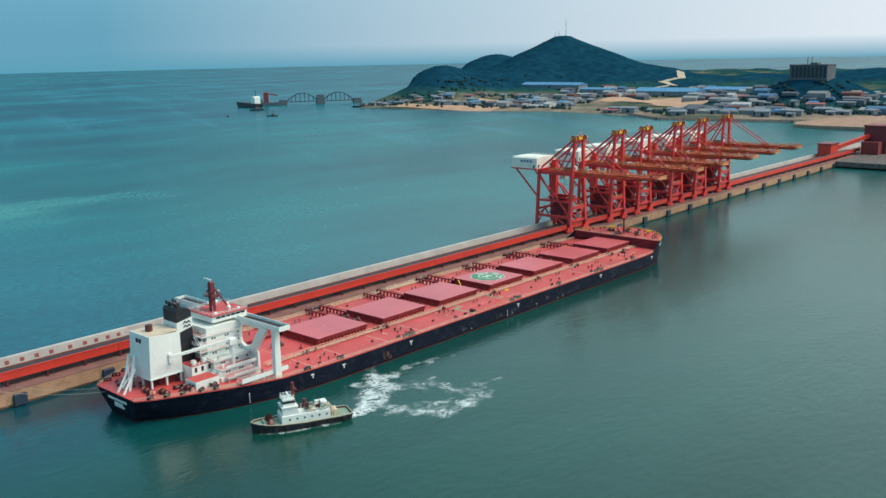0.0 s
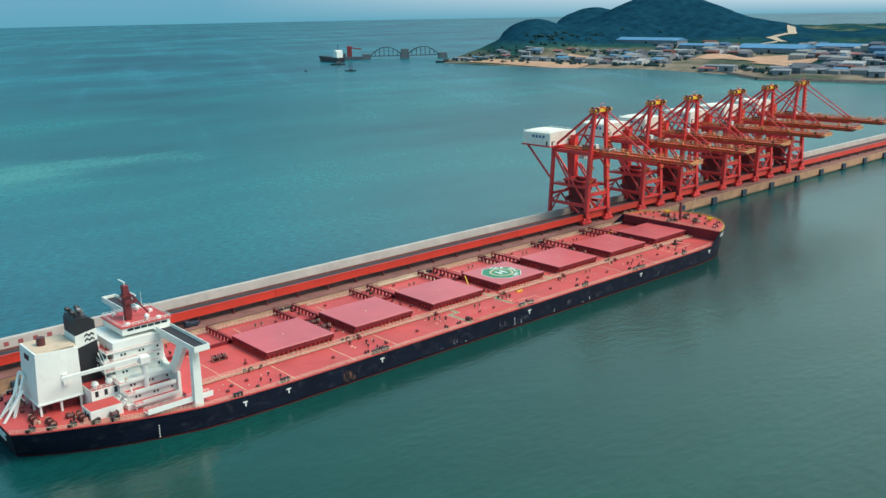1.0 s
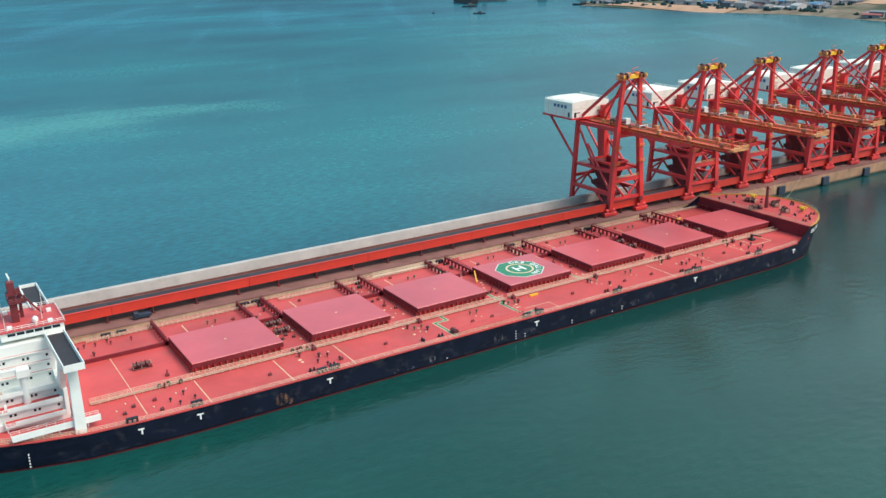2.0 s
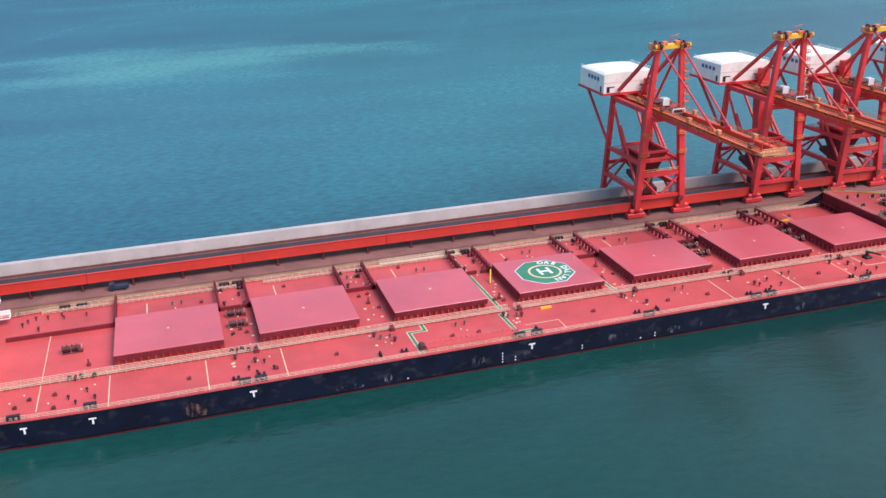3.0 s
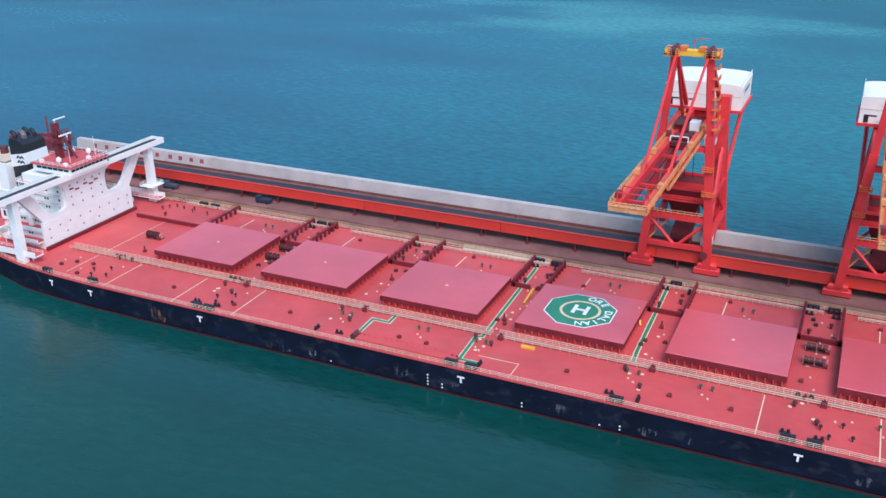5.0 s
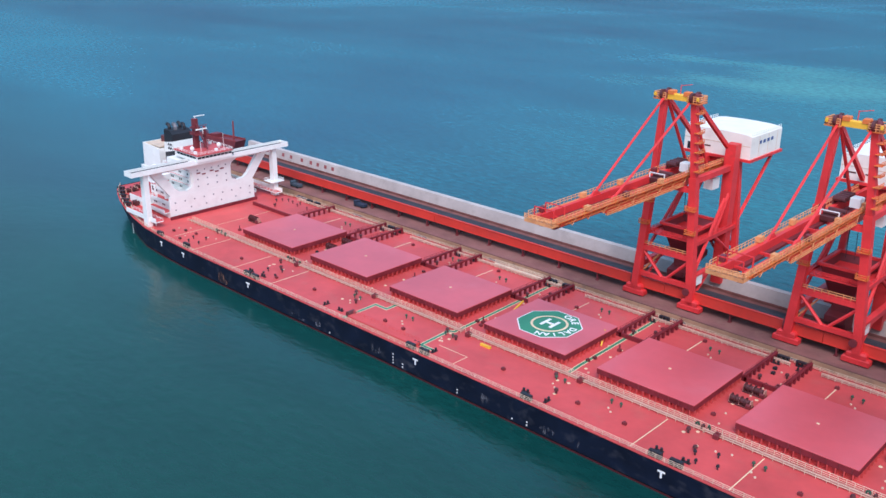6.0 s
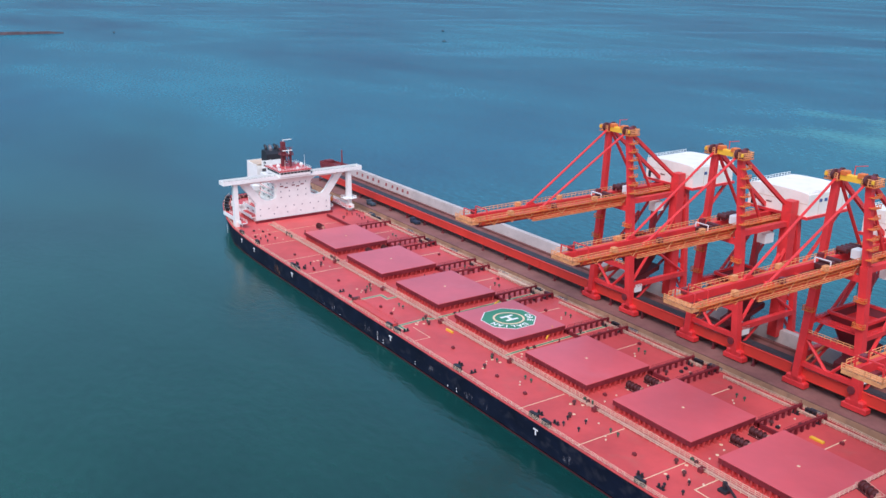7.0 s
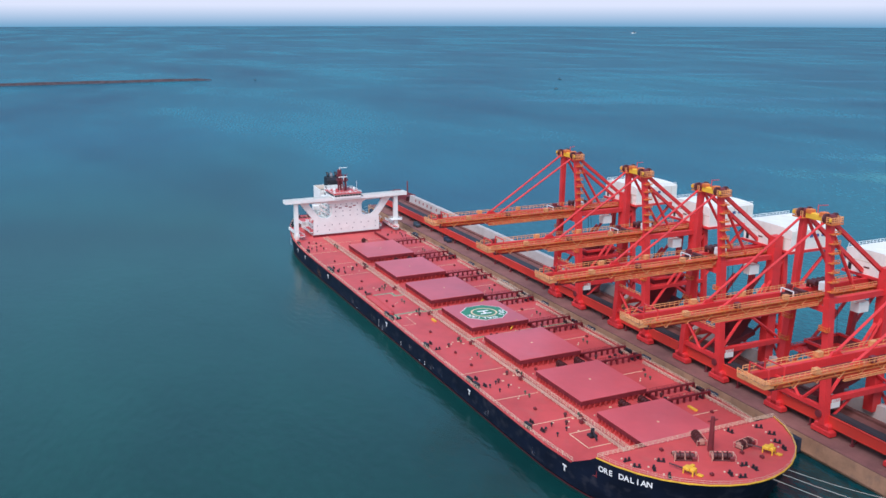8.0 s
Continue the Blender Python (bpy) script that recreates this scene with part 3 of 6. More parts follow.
part("front_screen", front, WHITE, acc, "white front plate with rounded openings")
part("front_coaming", Geo().box(20.5, 21.3, -19.2, 19.2, 7.1, 8.3), HATCH_SIDE, acc, "dark red kerb along the foot of the front")
wing = Geo().box(18.2, 23.2, -34.2, 34.2, 26.7, 27.5)
part("bridge_wing", wing, WHITE, acc, "white full-width bridge wings")
for x in (18.2, 22.95):
    for s in (-1, 1):
        part("wing_bulwark", Geo().prism([(s * 8.5, 27.5), (s * 34.2, 27.5), (s * 34.2, 28.5), (s * 8.5, 28.5)], "x", x, x + 0.25), WHITE, acc)
for s in (-1, 1):
    part("wing_bulwark", Geo().box(18.4, 23, s * 34.05 - 0.13, s * 34.05 + 0.13, 27.5, 28.5), WHITE, acc)
    part("wing_bracket", Geo().prism([(s * 34.2, 26.7), (s * 22, 25.6), (s * 22, 26.7)], "x", 19.4, 21.6), WHITE, acc)
for s in (-1, 1):
    part("leg_platform", Geo().box(18.0, 23.6, s * 28.2 - 3.0, s * 28.2 + 3.0, 13.0, 13.25).rail([(23.4, s * 28.2 - 2.9, 13.2), (23.4, s * 28.2 + 2.9, 13.2), (18.2, s * 28.2 + 2.9, 13.2), (18.2, s * 28.2 - 2.9, 13.2)], 1.0, 1.4, 0.07, 2), WHITE, acc) if s > 0 else None
    part("wing_leg", Geo().prism([(19.4, 7), (22.2, 7), (22.0, 26.8), (19.8, 26.8)], "y", s * 28.2 - 1.0, s * 28.2 + 1.0), WHITE, acc, "white support leg under the bridge wing")
for y0, y1 in ((-33.8, -9), (9, 33.8)):
    part("wing_floor", Geo().box(18.6, 22.8, y0, y1, 27.5, 27.56), BELT, acc, "dark grating floor of the bridge wing")
wh = part("wheelhouse", Geo().box(8, 23.6, -7.6, 7.4, 27.6, 29.9, 0.1), WHITE, acc)
part("roof", Geo().box(7.5, 24.1, -8.0, 7.8, 29.9, 30.2), DECK, wh, "red wheelhouse roof")
for k in range(9):
    y = -6.7 + k * 1.66
    part("wheelhouse_window", Geo().box(23.55, 23.66, y - 0.72, y + 0.72, 28.75, 29.5), GLASS, wh, "dark wheelhouse window pane" if k == 0 else "")
for y in (-7.62, 7.42):
    for k in range(6):
        x = 10.6 + k * 2.2
        part("wheelhouse_window", Geo().box(x - 0.95, x + 0.95, y - 0.05, y + 0.05, 28.75, 29.5), GLASS, wh)
part("roof_railing", Geo().rail([(8, -7.8, 30.2), (23.8, -7.8, 30.2), (23.8, 7.6, 30.2), (8, 7.6, 30.2), (8, -7.8, 30.2)], 1.0, 1.8, 0.06, 2), WHITE, wh)
for x, y in ((17, -5.5), (18.5, 5.2)):
    part("radar_dome", Geo().tube((x, y, 30.2), (x, y, 30.9), 0.3).tube((x, y, 30.9), (x, y, 31.7), 0.75, 0.8, 10).tube((x, y, 31.7), (x, y, 32.3), 0.8, 0.3, 10), WHITE, wh)
for x, y in ((10.5, -6.2), (20.5, -6.4), (11, 6), (21.5, 2)):
    part("roof_locker", Geo().box(x - 0.6, x + 0.6, y - 0.45, y + 0.45, 30.2, 31.1, 0.08), WHITE, wh)
mast = part("mast", Geo().box(11.9, 13.7, -1.9, -0.1, 30.2, 41.6, 0.2).box(14.4, 15.2, 1.3, 2.1, 30.2, 38.6, 0.1).beam((12.8, -1, 40.4), (19.6, -0.6, 31.0), 0.45).box(11.4, 14.2, -2.4, 0.4, 37.8, 38.4).beam((12.8, -1, 36.4), (14.8, 1.7, 34.4), 0.4).beam((12.8, -1, 33.4), (14.8, 1.7, 31.4), 0.4), DARKRED, ship, "dark red twin-post radar mast")
part("mast_platform", Geo().box(11.6, 16.0, -2.8, 2.8, 35.6, 35.9).rail([(11.7, -2.7, 35.9), (15.9, -2.7, 35.9), (15.9, 2.7, 35.9), (11.7, 2.7, 35.9)], 0.9, 1.4, 0.08, 2), DARKRED, mast)
part("radar_scanner", Geo().box(15.2, 15.6, -2.4, 2.4, 37.6, 38.0).tube((15.4, 0.6, 35.8), (15.4, 0.6, 37.8), 0.2), WHITE, mast)
part("radar_scanner", Geo().box(12.6, 13.0, -1.2, 3.4, 42.2, 42.5).tube((12.8, -0.8, 41.4), (12.8, -0.8, 42.3), 0.18), WHITE, mast)
for x, y, h in ((10, 4, 5), (19, -3, 4), (20.5, 6, 6), (9.5, -6, 3.4)):
    part("aerial", Geo().tube((x, y, 30.2), (x, y, 30.2 + h), 0.1, 0.06, 5), WHITE, mast)
part("yard", Geo().beam((13.8, -3.5, 38.8), (13.8, 3.5, 38.8), 0.2), DARKRED, mast)
for z, n in ((13.2, 9), (10.4, 6), (17.6, 4), (20.2, 4), (23.8, 5)):
    half = 16.5 if z < 15 else 6.2
    for k in range(n):
        y = -half + 2 * half * k / (n - 1)
        part("window", Geo().box(FX + 0.3, FX + 0.46, y - 0.24, y + 0.24, z - 0.26, z + 0.26), PALEGLASS, acc)
for k, y in enumerate((-3.6, -2.2, 0, 1.4, 2.8)):
    part("red_lettering_bar", Geo().box(FX + 0.3, FX + 0.46, y * 1.6 - 0.8, y * 1.6 + 0.8, 22.4 - 0.7 * (k % 2), 22.9 - 0.7 * (k % 2)), BOOT, acc)

# tiers behind the bridge front
TIERS = [(4.6, 19, -20.5, 20.5, 9.6), (3.4, 19, -18, 18, 12.4), (2.4, 19, -15, 15, 15.2), (0.5, 19, -9.5, 9.5, 18.0), (0.5, 19, -9.5, 9.5, 20.8), (1.5, 19, -9.5, 9.5, 23.7)]
for i, (x0, x1, y0, y1, z) in enumerate(TIERS):
    t = part("tier_deck", Geo().box(x0, x1, y0, y1, z - 0.15, z + 0.15), WHITE, acc)
    part("tier_deck_paint", Geo().box(x0 + 0.3, x1 - 0.3, y0 + 0.3, y1 - 0.3, z + 0.15, z + 0.2), DECK, t)
    if i < 3:
        # solid bulwarks along the sides, open rails aft
        for y in (y0, y1):
            part("tier_bulwark", Geo().box(x0 + 2.4, x1, y - 0.12, y + 0.12, z + 0.15, z + 1.25), WHITE, t)
        part("tier_railing", Geo().rail([(x0 + 2.4, y0, z), (x0, y0, z), (x0, y1, z), (x0 + 2.4, y1, z)], 1.1, 1.6, 0.07, 3), WHITE, t)
    else:
        part("tier_railing", Geo().rail([(4, y0, z), (x0, y0, z), (x0, y1, z), (4, y1, z)], 1.1, 1.6, 0.07, 3), WHITE, t)
    if i < 5:
        for s in (-1, 1):
            for k in range(5):
                x = 5.5 + k * 2.9
                y = 9.0 if z > 15 else 14.0 if z > 12 else 17.0
                x += 0.9 if k % 2 == 0 else -0.9
                part("window", Geo().box(x - 0.3, x + 0.3, s * (y + 0.02) - 0.06, s * (y + 0.02) + 0.06, z + 1.2, z + 1.9), GLASS, acc)
for i in range(5):
    z0, z1 = TIERS[i][4], TIERS[i + 1][4]
    g = Geo()
    y = -6 if i % 2 else -9
    xs = TIERS[i][0] + 0.9
    g.beam((xs, y, z0), (xs, y + 3.4, z1), 0.35).beam((xs - 0.8, y, z0), (xs - 0.8, y + 3.4, z1), 0.2)
    part("stair", g, WHITE, acc, "white outside stair between tiers")
# lifeboat and its davit at the side
for s in (1,):
    boat = part("life_boat", Geo().prism([(8, 11.0), (8.8, 10.3), (12.8, 10.3), (13.8, 11.0), (13.6, 11.8), (12.4, 12.5), (9.2, 12.5), (8.2, 11.8)], "y", s * 22.6 - 0.9, s * 22.6 + 0.9), ORANGE, acc)
    part("boat_davit", Geo().beam((9, s * 20.6, 9.6), (9, s * 22.8, 13.4), 0.25).beam((13, s * 20.6, 9.6), (13, s * 22.8, 13.4), 0.25).beam((9, s * 22.8, 13.4), (13, s * 22.8, 13.4), 0.2), WHITE, boat)
# small gear on the tiers
rng_t = random.Random(12)
for i, (x0, x1, y0, y1, z) in enumerate(TIERS):
    for k in range(7):
        x, y = rng_t.uniform(x0 + 0.6, x0 + 3), rng_t.uniform(y0 + 0.8, y1 - 0.8)
        w = rng_t.uniform(0.25, 0.7)
        part("tier_locker", Geo().box(x - w, x + w, y - w, y + w, z + 0.2, z + 0.2 + rng_t.uniform(0.6, 1.6), 0.08), rng_t.choice((WHITE, WHITE, CREAM, MACHINE)), acc)
    for k in range(4):
        y = y0 + 0.4 + k * (y1 - y0 - 0.8) / 3
        part("tier_post", Geo().beam((x0 + 0.4, y, z - 2.7), (x0 + 0.4, y, z - 0.1), 0.22), WHITE, acc)
# long white accommodation-ladder trunk along the deck edge
for s in (-1, 1):
    sp = part("side_platform", Geo().box(5, 26, s * 26.6 - 1.5, s * 26.6 + 1.5, 9.3, 9.6), WHITE, acc, "white railed platform along the ship's side")
    part("platform_bulwark", Geo().box(5, 26, s * 28.1 - 0.12, s * 28.1 + 0.12, 9.2, 10.9), WHITE, sp)
    part("platform_floor", Geo().box(5.2, 25.8, s * 26.5 - 1.3, s * 26.5 + 1.3, 9.6, 9.65), DECK, sp)
    part("platform_railing", Geo().rail([(5, s * 25.2, 9.6), (26, s * 25.2, 9.6)], 1.0, 2.0, 0.06, 2), WHITE, sp)
part("platform_post", Geo().beam((10, -26.5, 7.4), (10, -26.5, 9.4), 0.3).beam((16, -26.5, 7.4), (16, -26.5, 9.4), 0.3).beam((23, -26.5, 7.4), (23, -26.5, 9.4), 0.3), WHITE, acc)

# engine casing, funnel, deck house
casing = part("engine_casing", Geo().prism([(-18.6, 12.6), (-5.5, 12.6), (-5.5, 27.4), (-17.8, 28.2)], "y", -6.6, 6.8), WHITE, ship, "tall white engine casing standing on legs")
part("casing_sill", Geo().box(-18.9, -5.3, -7.0, 7.2, 12.3, 12.7), WHITE, casing)
for x in (-18, -12, -6.2):
    for y in (-6.2, 0, 6.4):
        part("casing_leg", Geo().box(x - 0.3, x + 0.3, y - 0.3, y + 0.3, 8.0, 12.4), WHITE, casing)
part("casing_core", Geo().box(-14, -6.5, -4.4, 4.6, 8, 12.4), DARKRED, casing)
for y in (-0.4, 1.6):
    part("louvre", Geo().box(-18.2, -17.7, y - 0.6, y + 0.6, 25.0, 26.5), BLACK, casing)
part("casing_top", Geo().box(-17.2, -5.8, -6.2, 6.4, 28.0, 28.25), CREAM, casing, "dusty cream top of the casing")
part("exhaust_cowl", Geo().tube((-13.5, 0.6, 28.1), (-13.5, 0.6, 30.6), 1.3, n=12), MACHINE, casing, "rusty round exhaust cowl")
part("side_box", Geo().box(-11, -9.6, -7.3, -6.5, 17.0, 20.4, 0.1), WHITE, casing)
funnel = part("funnel", Geo().prism([(-5.2, 10), (1.7, 10), (1.2, 33.8), (-0.6, 35.0), (-4.4, 35.4), (-5.0, 34.2)], "y", -4.2, 4.4), BLACK, ship, "black funnel with a white band and dark emblem")
for x, y, r in ((-3.6, -2.4, 0.7), (-3.4, 2.2, 0.7), (-1.4, -1.0, 0.9), (-0.6, 2.4, 0.6)):
    part("exhaust_pipe", Geo().sweep([(x, y, 34.4), (x, y, 36.0), (x - 0.5, y, 36.8), (x - 1.4, y, 37.0)], r, 10), BLACK if r < 0.8 else GREY_PIPE, funnel)
part("funnel_band", Geo().prism([(-5.25, 26.0), (1.5, 27.6), (1.4, 31.2), (-5.1, 30.0)], "y", -4.35, 4.55), WHITE, funnel)
for dz in (0, 1.5):
    g = Geo()
    for k in range(2):
        x = -2.4 + k * 1.5
        g.prism([(x, 27.5 + dz), (x + 0.75, 28.2 + dz), (x + 1.5, 27.6 + dz), (x + 1.5, 28.2 + dz), (x + 0.75, 28.8 + dz), (x, 28.1 + dz)], "y", -4.45, -4.3)
    part("emblem", g, BLACK, funnel)
house = part("deck_house", Geo().box(-8.5, 1.2, -19.4, -12.6, 7.6, 11.6), WHITE, ship, "small white deck house with a red roof")
part("roof", Geo().box(-8.3, 1.0, -19.2, -12.8, 11.6, 11.7), DECK, house)
part("door", Geo().box(-8.58, -8.45, -18.4, -17.4, 8.4, 10.6), GLASS, house)
part("door", Geo().box(-8.58, -8.45, -16, -15, 8.4, 10.6), GLASS, house)
pc = part("provision_crane", Geo().tube((11, -14.4, 12.6), (11, -14.4, 20.4), 1.0, n=10).box(9.4, 12.6, -15.8, -13.0, 20.2, 22.6, 0.3), WHITE, ship, "white provisions crane with a level jib")
part("jib", Geo().beam((10.6, -14.4, 22.0), (-12.5, -10.6, 20.4), 0.95), WHITE, pc)
davit = part("rescue_davit", Geo().box(-25.5, -21.5, -3.8, 3.2, 8.4, 8.7), WHITE, ship, "white slanting stern boat davit", (-2.2, 0, 0))
for p, q, w in (((-22, 2.5, 8.6), (-16.8, 6.5, 19.6), 0.7), ((-22, -1.5, 8.6), (-16.8, 2.5, 19.6), 0.7), ((-16.8, 2.5, 19.6), (-16.8, 6.5, 19.6), 0.6), ((-22, 2.5, 9.2), (-18, 1.2, 17), 0.35), ((-22, -1.5, 9.2), (-18, 5.2, 17), 0.35),
                ((-25.5, 0.5, 8.8), (-18.0, 4.5, 15.8), 0.55), ((-25.5, -3.5, 8.8), (-18.0, 0.5, 15.8), 0.55), ((-25.5, 0.5, 9.2), (-19.5, -0.6, 14.6), 0.3), ((-18.5, -0.5, 13), (-18.5, 4.5, 13), 0.3)):
    part("davit_arm", Geo().beam(p, q, w), WHITE, davit)
fh = part("funnel_house", Geo().box(-5, 4.6, -12, 12, 7.9, 14.6), WHITE, ship, "white machinery house round the foot of the funnel")
part("roof", Geo().box(-4.8, 4.4, -11.8, 11.8, 14.6, 14.7), DECK, fh)
part("roof_railing", Geo().rail([(-4.9, -11.9, 14.6), (4.5, -11.9, 14.6), (4.5, 11.9, 14.6)], 1.1, 1.6, 0.07, 2), WHITE, fh)
for x, y in ((-3, -10.2), (1.2, -10.4), (3.2, -8.2), (-3, 10)):
    part("vent_mushroom", Geo().tube((x, y, 14.6), (x, y, 15.7), 0.5, n=10).tube((x, y, 15.7), (x, y, 16.6), 1.15, 0.8, 12), WHITE, fh)
for x in (-3.4, -0.6, 2.4):
    part("door", Geo().box(x - 0.5, x + 0.5, -12.08, -11.95, 12.4, 14.2), GLASS, fh)
cw = part("catwalk", Geo().box(4.6, 7.5, -11.2, -9.2, 14.5, 14.7).beam((4.6, -11.2, 13.2), (7.5, -11.2, 14.5), 0.2).beam((4.6, -9.2, 13.2), (7.5, -9.2, 14.5), 0.2), WHITE, ship, "white catwalk between funnel house and bridge block")
part("catwalk_railing", Geo().rail([(4.6, -11.2, 14.7), (7.5, -11.2, 14.7)], 1.1, 1.2, 0.07, 2).rail([(4.6, -9.2, 14.7), (7.5, -9.2, 14.7)], 1.1, 1.2, 0.07, 2), WHITE, cw)
for y in (-15.6, -19.5, 15.6):
    g = Geo().beam((-1.8, y, 7.6), (2.6, y, 12.2), 0.3).beam((-1.8, y + 1.4, 7.6), (2.6, y + 1.4, 12.2), 0.3)
    for k in range(8):
        g.box(-1.7 + k * 0.55, -1.2 + k * 0.55, y, y + 1.4, 8.0 + k * 0.57, 8.1 + k * 0.57)
    part("side_stair", g, WHITE, ship, "white steep stair up to the tiers")
rng_s = random.Random(31)
for k in range(26):
    x, y = rng_s.uniform(-24, -3), rng_s.uniform(-15, 15)
    if -17 < x < -4.5 and abs(y) < 10:
        continue
    if abs(y) > 10 + (x + 24) * 0.35:
        continue
    w, h = rng_s.uniform(0.3, 0.9), rng_s.uniform(0.5, 1.5)
    part("stern_locker", Geo().box(x - w, x + w, y - w * 0.7, y + w * 0.7, 8.3, 8.6 + h, 0.1), rng_s.choice((MACHINE, BLACK, DARKRED, CREAM)), ship)
for x, y in ((-12, -12.6), (-12, 12.6), (-7.5, -17.5), (-2, -20.5)):
    part("cable_drum", Geo().tube((x - 0.9, y, 9.3), (x + 0.9, y, 9.3), 0.8, n=12).box(x - 1.1, x - 0.9, y - 0.9, y + 0.9, 8.2, 10.2).box(x + 0.9, x + 1.1, y - 0.9, y + 0.9, 8.2, 10.2), MACHINE, ship)
part("side_rail_panel", Geo().rail([(-6, -21.4, 8.0), (4, -24.8, 7.6), (12, -26.6, 7.4)], 1.5, 1.2, 0.08, 3), CREAM, ship)

# mooring gear, winches and vents share meshes
bollard = Geo().tube((-0.6, 0, 0), (-0.6, 0, 0.95), 0.32, n=8).tube((0.6, 0, 0), (0.6, 0, 0.95), 0.32, n=8).box(-1.1, 1.1, -0.4, 0.4, 0, 0.15).mesh("bollard", BLACK)
vent = Geo().tube((0, 0, 0), (0, 0, 0.9), 0.3, n=8).tube((0, 0, 0.9), (0, 0, 1.4), 0.6, 0.45, 8).mesh("vent", MACHINE)
winch_bed = Geo().box(-2.7, 2.7, -1.1, 1.1, 0, 0.3, 0.05).mesh("winch", MACHINE)
winch_drum = Geo().tube((-0.45, 0, 1.1), (0.45, 0, 1.1), 0.72, n=12).tube((-0.52, 0, 1.1), (-0.38, 0, 1.1), 1.15, n=12).mesh("winch_drum", MACHINE)
winch_stand = Geo().prism([(-0.9, 0.3), (0.9, 0.3), (0.5, 1.9), (-0.5, 1.9)], "x", -0.14, 0.14).mesh("winch_stand", PIPE)
winch_motor = Geo().tube((-0.6, -0.8, 0.8), (0.5, -0.8, 0.8), 0.4, n=8).box(-0.6, 0.5, -1.1, -0.5, 0.25, 0.5).mesh("winch_motor", DARKRED)


def winch_at(parent, at, rz, label=""):
    w = part("winch", winch_bed, None, parent, label, at, rz)
    for x in (-2.0, -0.9, 0.4, 1.6):
        part("winch_drum", winch_drum, None, w, "", (x, 0, 0))
    for x in (-2.62, -0.2, 2.5):
        part("winch_stand", winch_stand, None, w, "", (x, 0, 0))
    part("winch_motor", winch_motor, None, w, "", (2.2, 0, 0))


locker = Geo().box(-0.8, 0.8, -0.6, 0.6, 0, 1.2, 0.1).tube((0, 0, 1.2), (0, 0, 1.6), 0.3).mesh("vent_box", DARKRED)
chock = Geo().box(-1.5, 1.5, -0.5, 0.5, 0, 0.3).box(-1.5, -1.0, -0.5, 0.5, 0.3, 1.2).box(1.0, 1.5, -0.5, 0.5, 0.3, 1.2).box(-1.5, 1.5, -0.5, 0.5, 1.2, 1.5).box(-0.2, 0.2, -0.4, 0.4, 0.3, 1.2).mesh("fairlead", BLACK)
plate = Geo().tube((0, 0, 0), (0, 0, 0.06), 0.45, n=10).mesh("manhole_cover", LINE)
rng = random.Random(7)
Z = 7.2
for i, (a, b) in enumerate(HATCHES[:-1]):
    c = (b + HATCHES[i + 1][0]) / 2
    if i in (0, 4, 5):
        winch_at(ship, (c, 2.4, Z), 0, "dark deck winch")
        winch_at(ship, (c, 9.5, Z), 0)
    for s in (-1, 1):
        for dx in (-3.4, 3.0):
            part("bollard", bollard, None, ship, "", (c + dx, s * 28.5, Z), rng.choice((0, 0, 90)))
        part("vent", vent, None, ship, "", (c - 2.6, s * 17.5, Z))
        part("vent", vent, None, ship, "", (c + 2.2, s * (19 + rng.random() * 5), Z))
        part("vent_box", locker, None, ship, "", (c + 3.1, s * 15.2, Z), 90)
    for k in range(3):
        part("manhole_cover", plate, None, ship, "", (c + rng.uniform(-4, 4), rng.uniform(-26, -15), Z))
        part("manhole_cover", plate, None, ship, "", (c + rng.uniform(-4, 4), rng.uniform(-9, 9), Z))
winch_at(ship, (44, 1.8, Z), 0, "dark deck winch")
for x in (33, 50, 86.5, 90.5, 160, 165, 199, 234, 239, 272):
    for s in (-1, 1):
        xx = x if s < 0 or x > 60 else x * 0.28 + 31
        part("fairlead", chock, None, ship, "", (xx, s * (31.2 if x > 60 else 30.6), Z))
for x in (-24, -19, -14, -8, -3):
    for s in (-1, 1):
        y = np.interp(x, [p[0] for p in BREADTH], [p[1] for p in BREADTH]) - 1.6
        part("fairlead", chock, None, ship, "", (x, s * y, 8.6), -s * 28)
        part("bollard", bollard, None, ship, "", (x + 1.5, s * (y - 4), 8.6), 30)
for x, y in ((-21, -8), (-20, 8), (-18, -13.5), (-10, -17), (-9, 15)):
    winch_at(ship, (x, y, 8.5), 90)
# forecastle gear
FZ = 12.4
for x, y, r in ((314.4, -9.4, 62), (318.4, -0.7, 62), (315.1, 9.7, 100), (307.5, 0.4, -20)):
    winch_at(ship, (x, y, FZ), r)
    ca, sa = math.cos(radians(r)), math.sin(radians(r))
    part("winch_guard", Geo().rail([(x + u * ca - v * sa, y + u * sa + v * ca, FZ) for u, v in ((-3, -1.4), (-3, 1.4), (3, 1.4), (3, -1.4))], 1.5, 2.0, 0.06, 1), CREAM, ship)
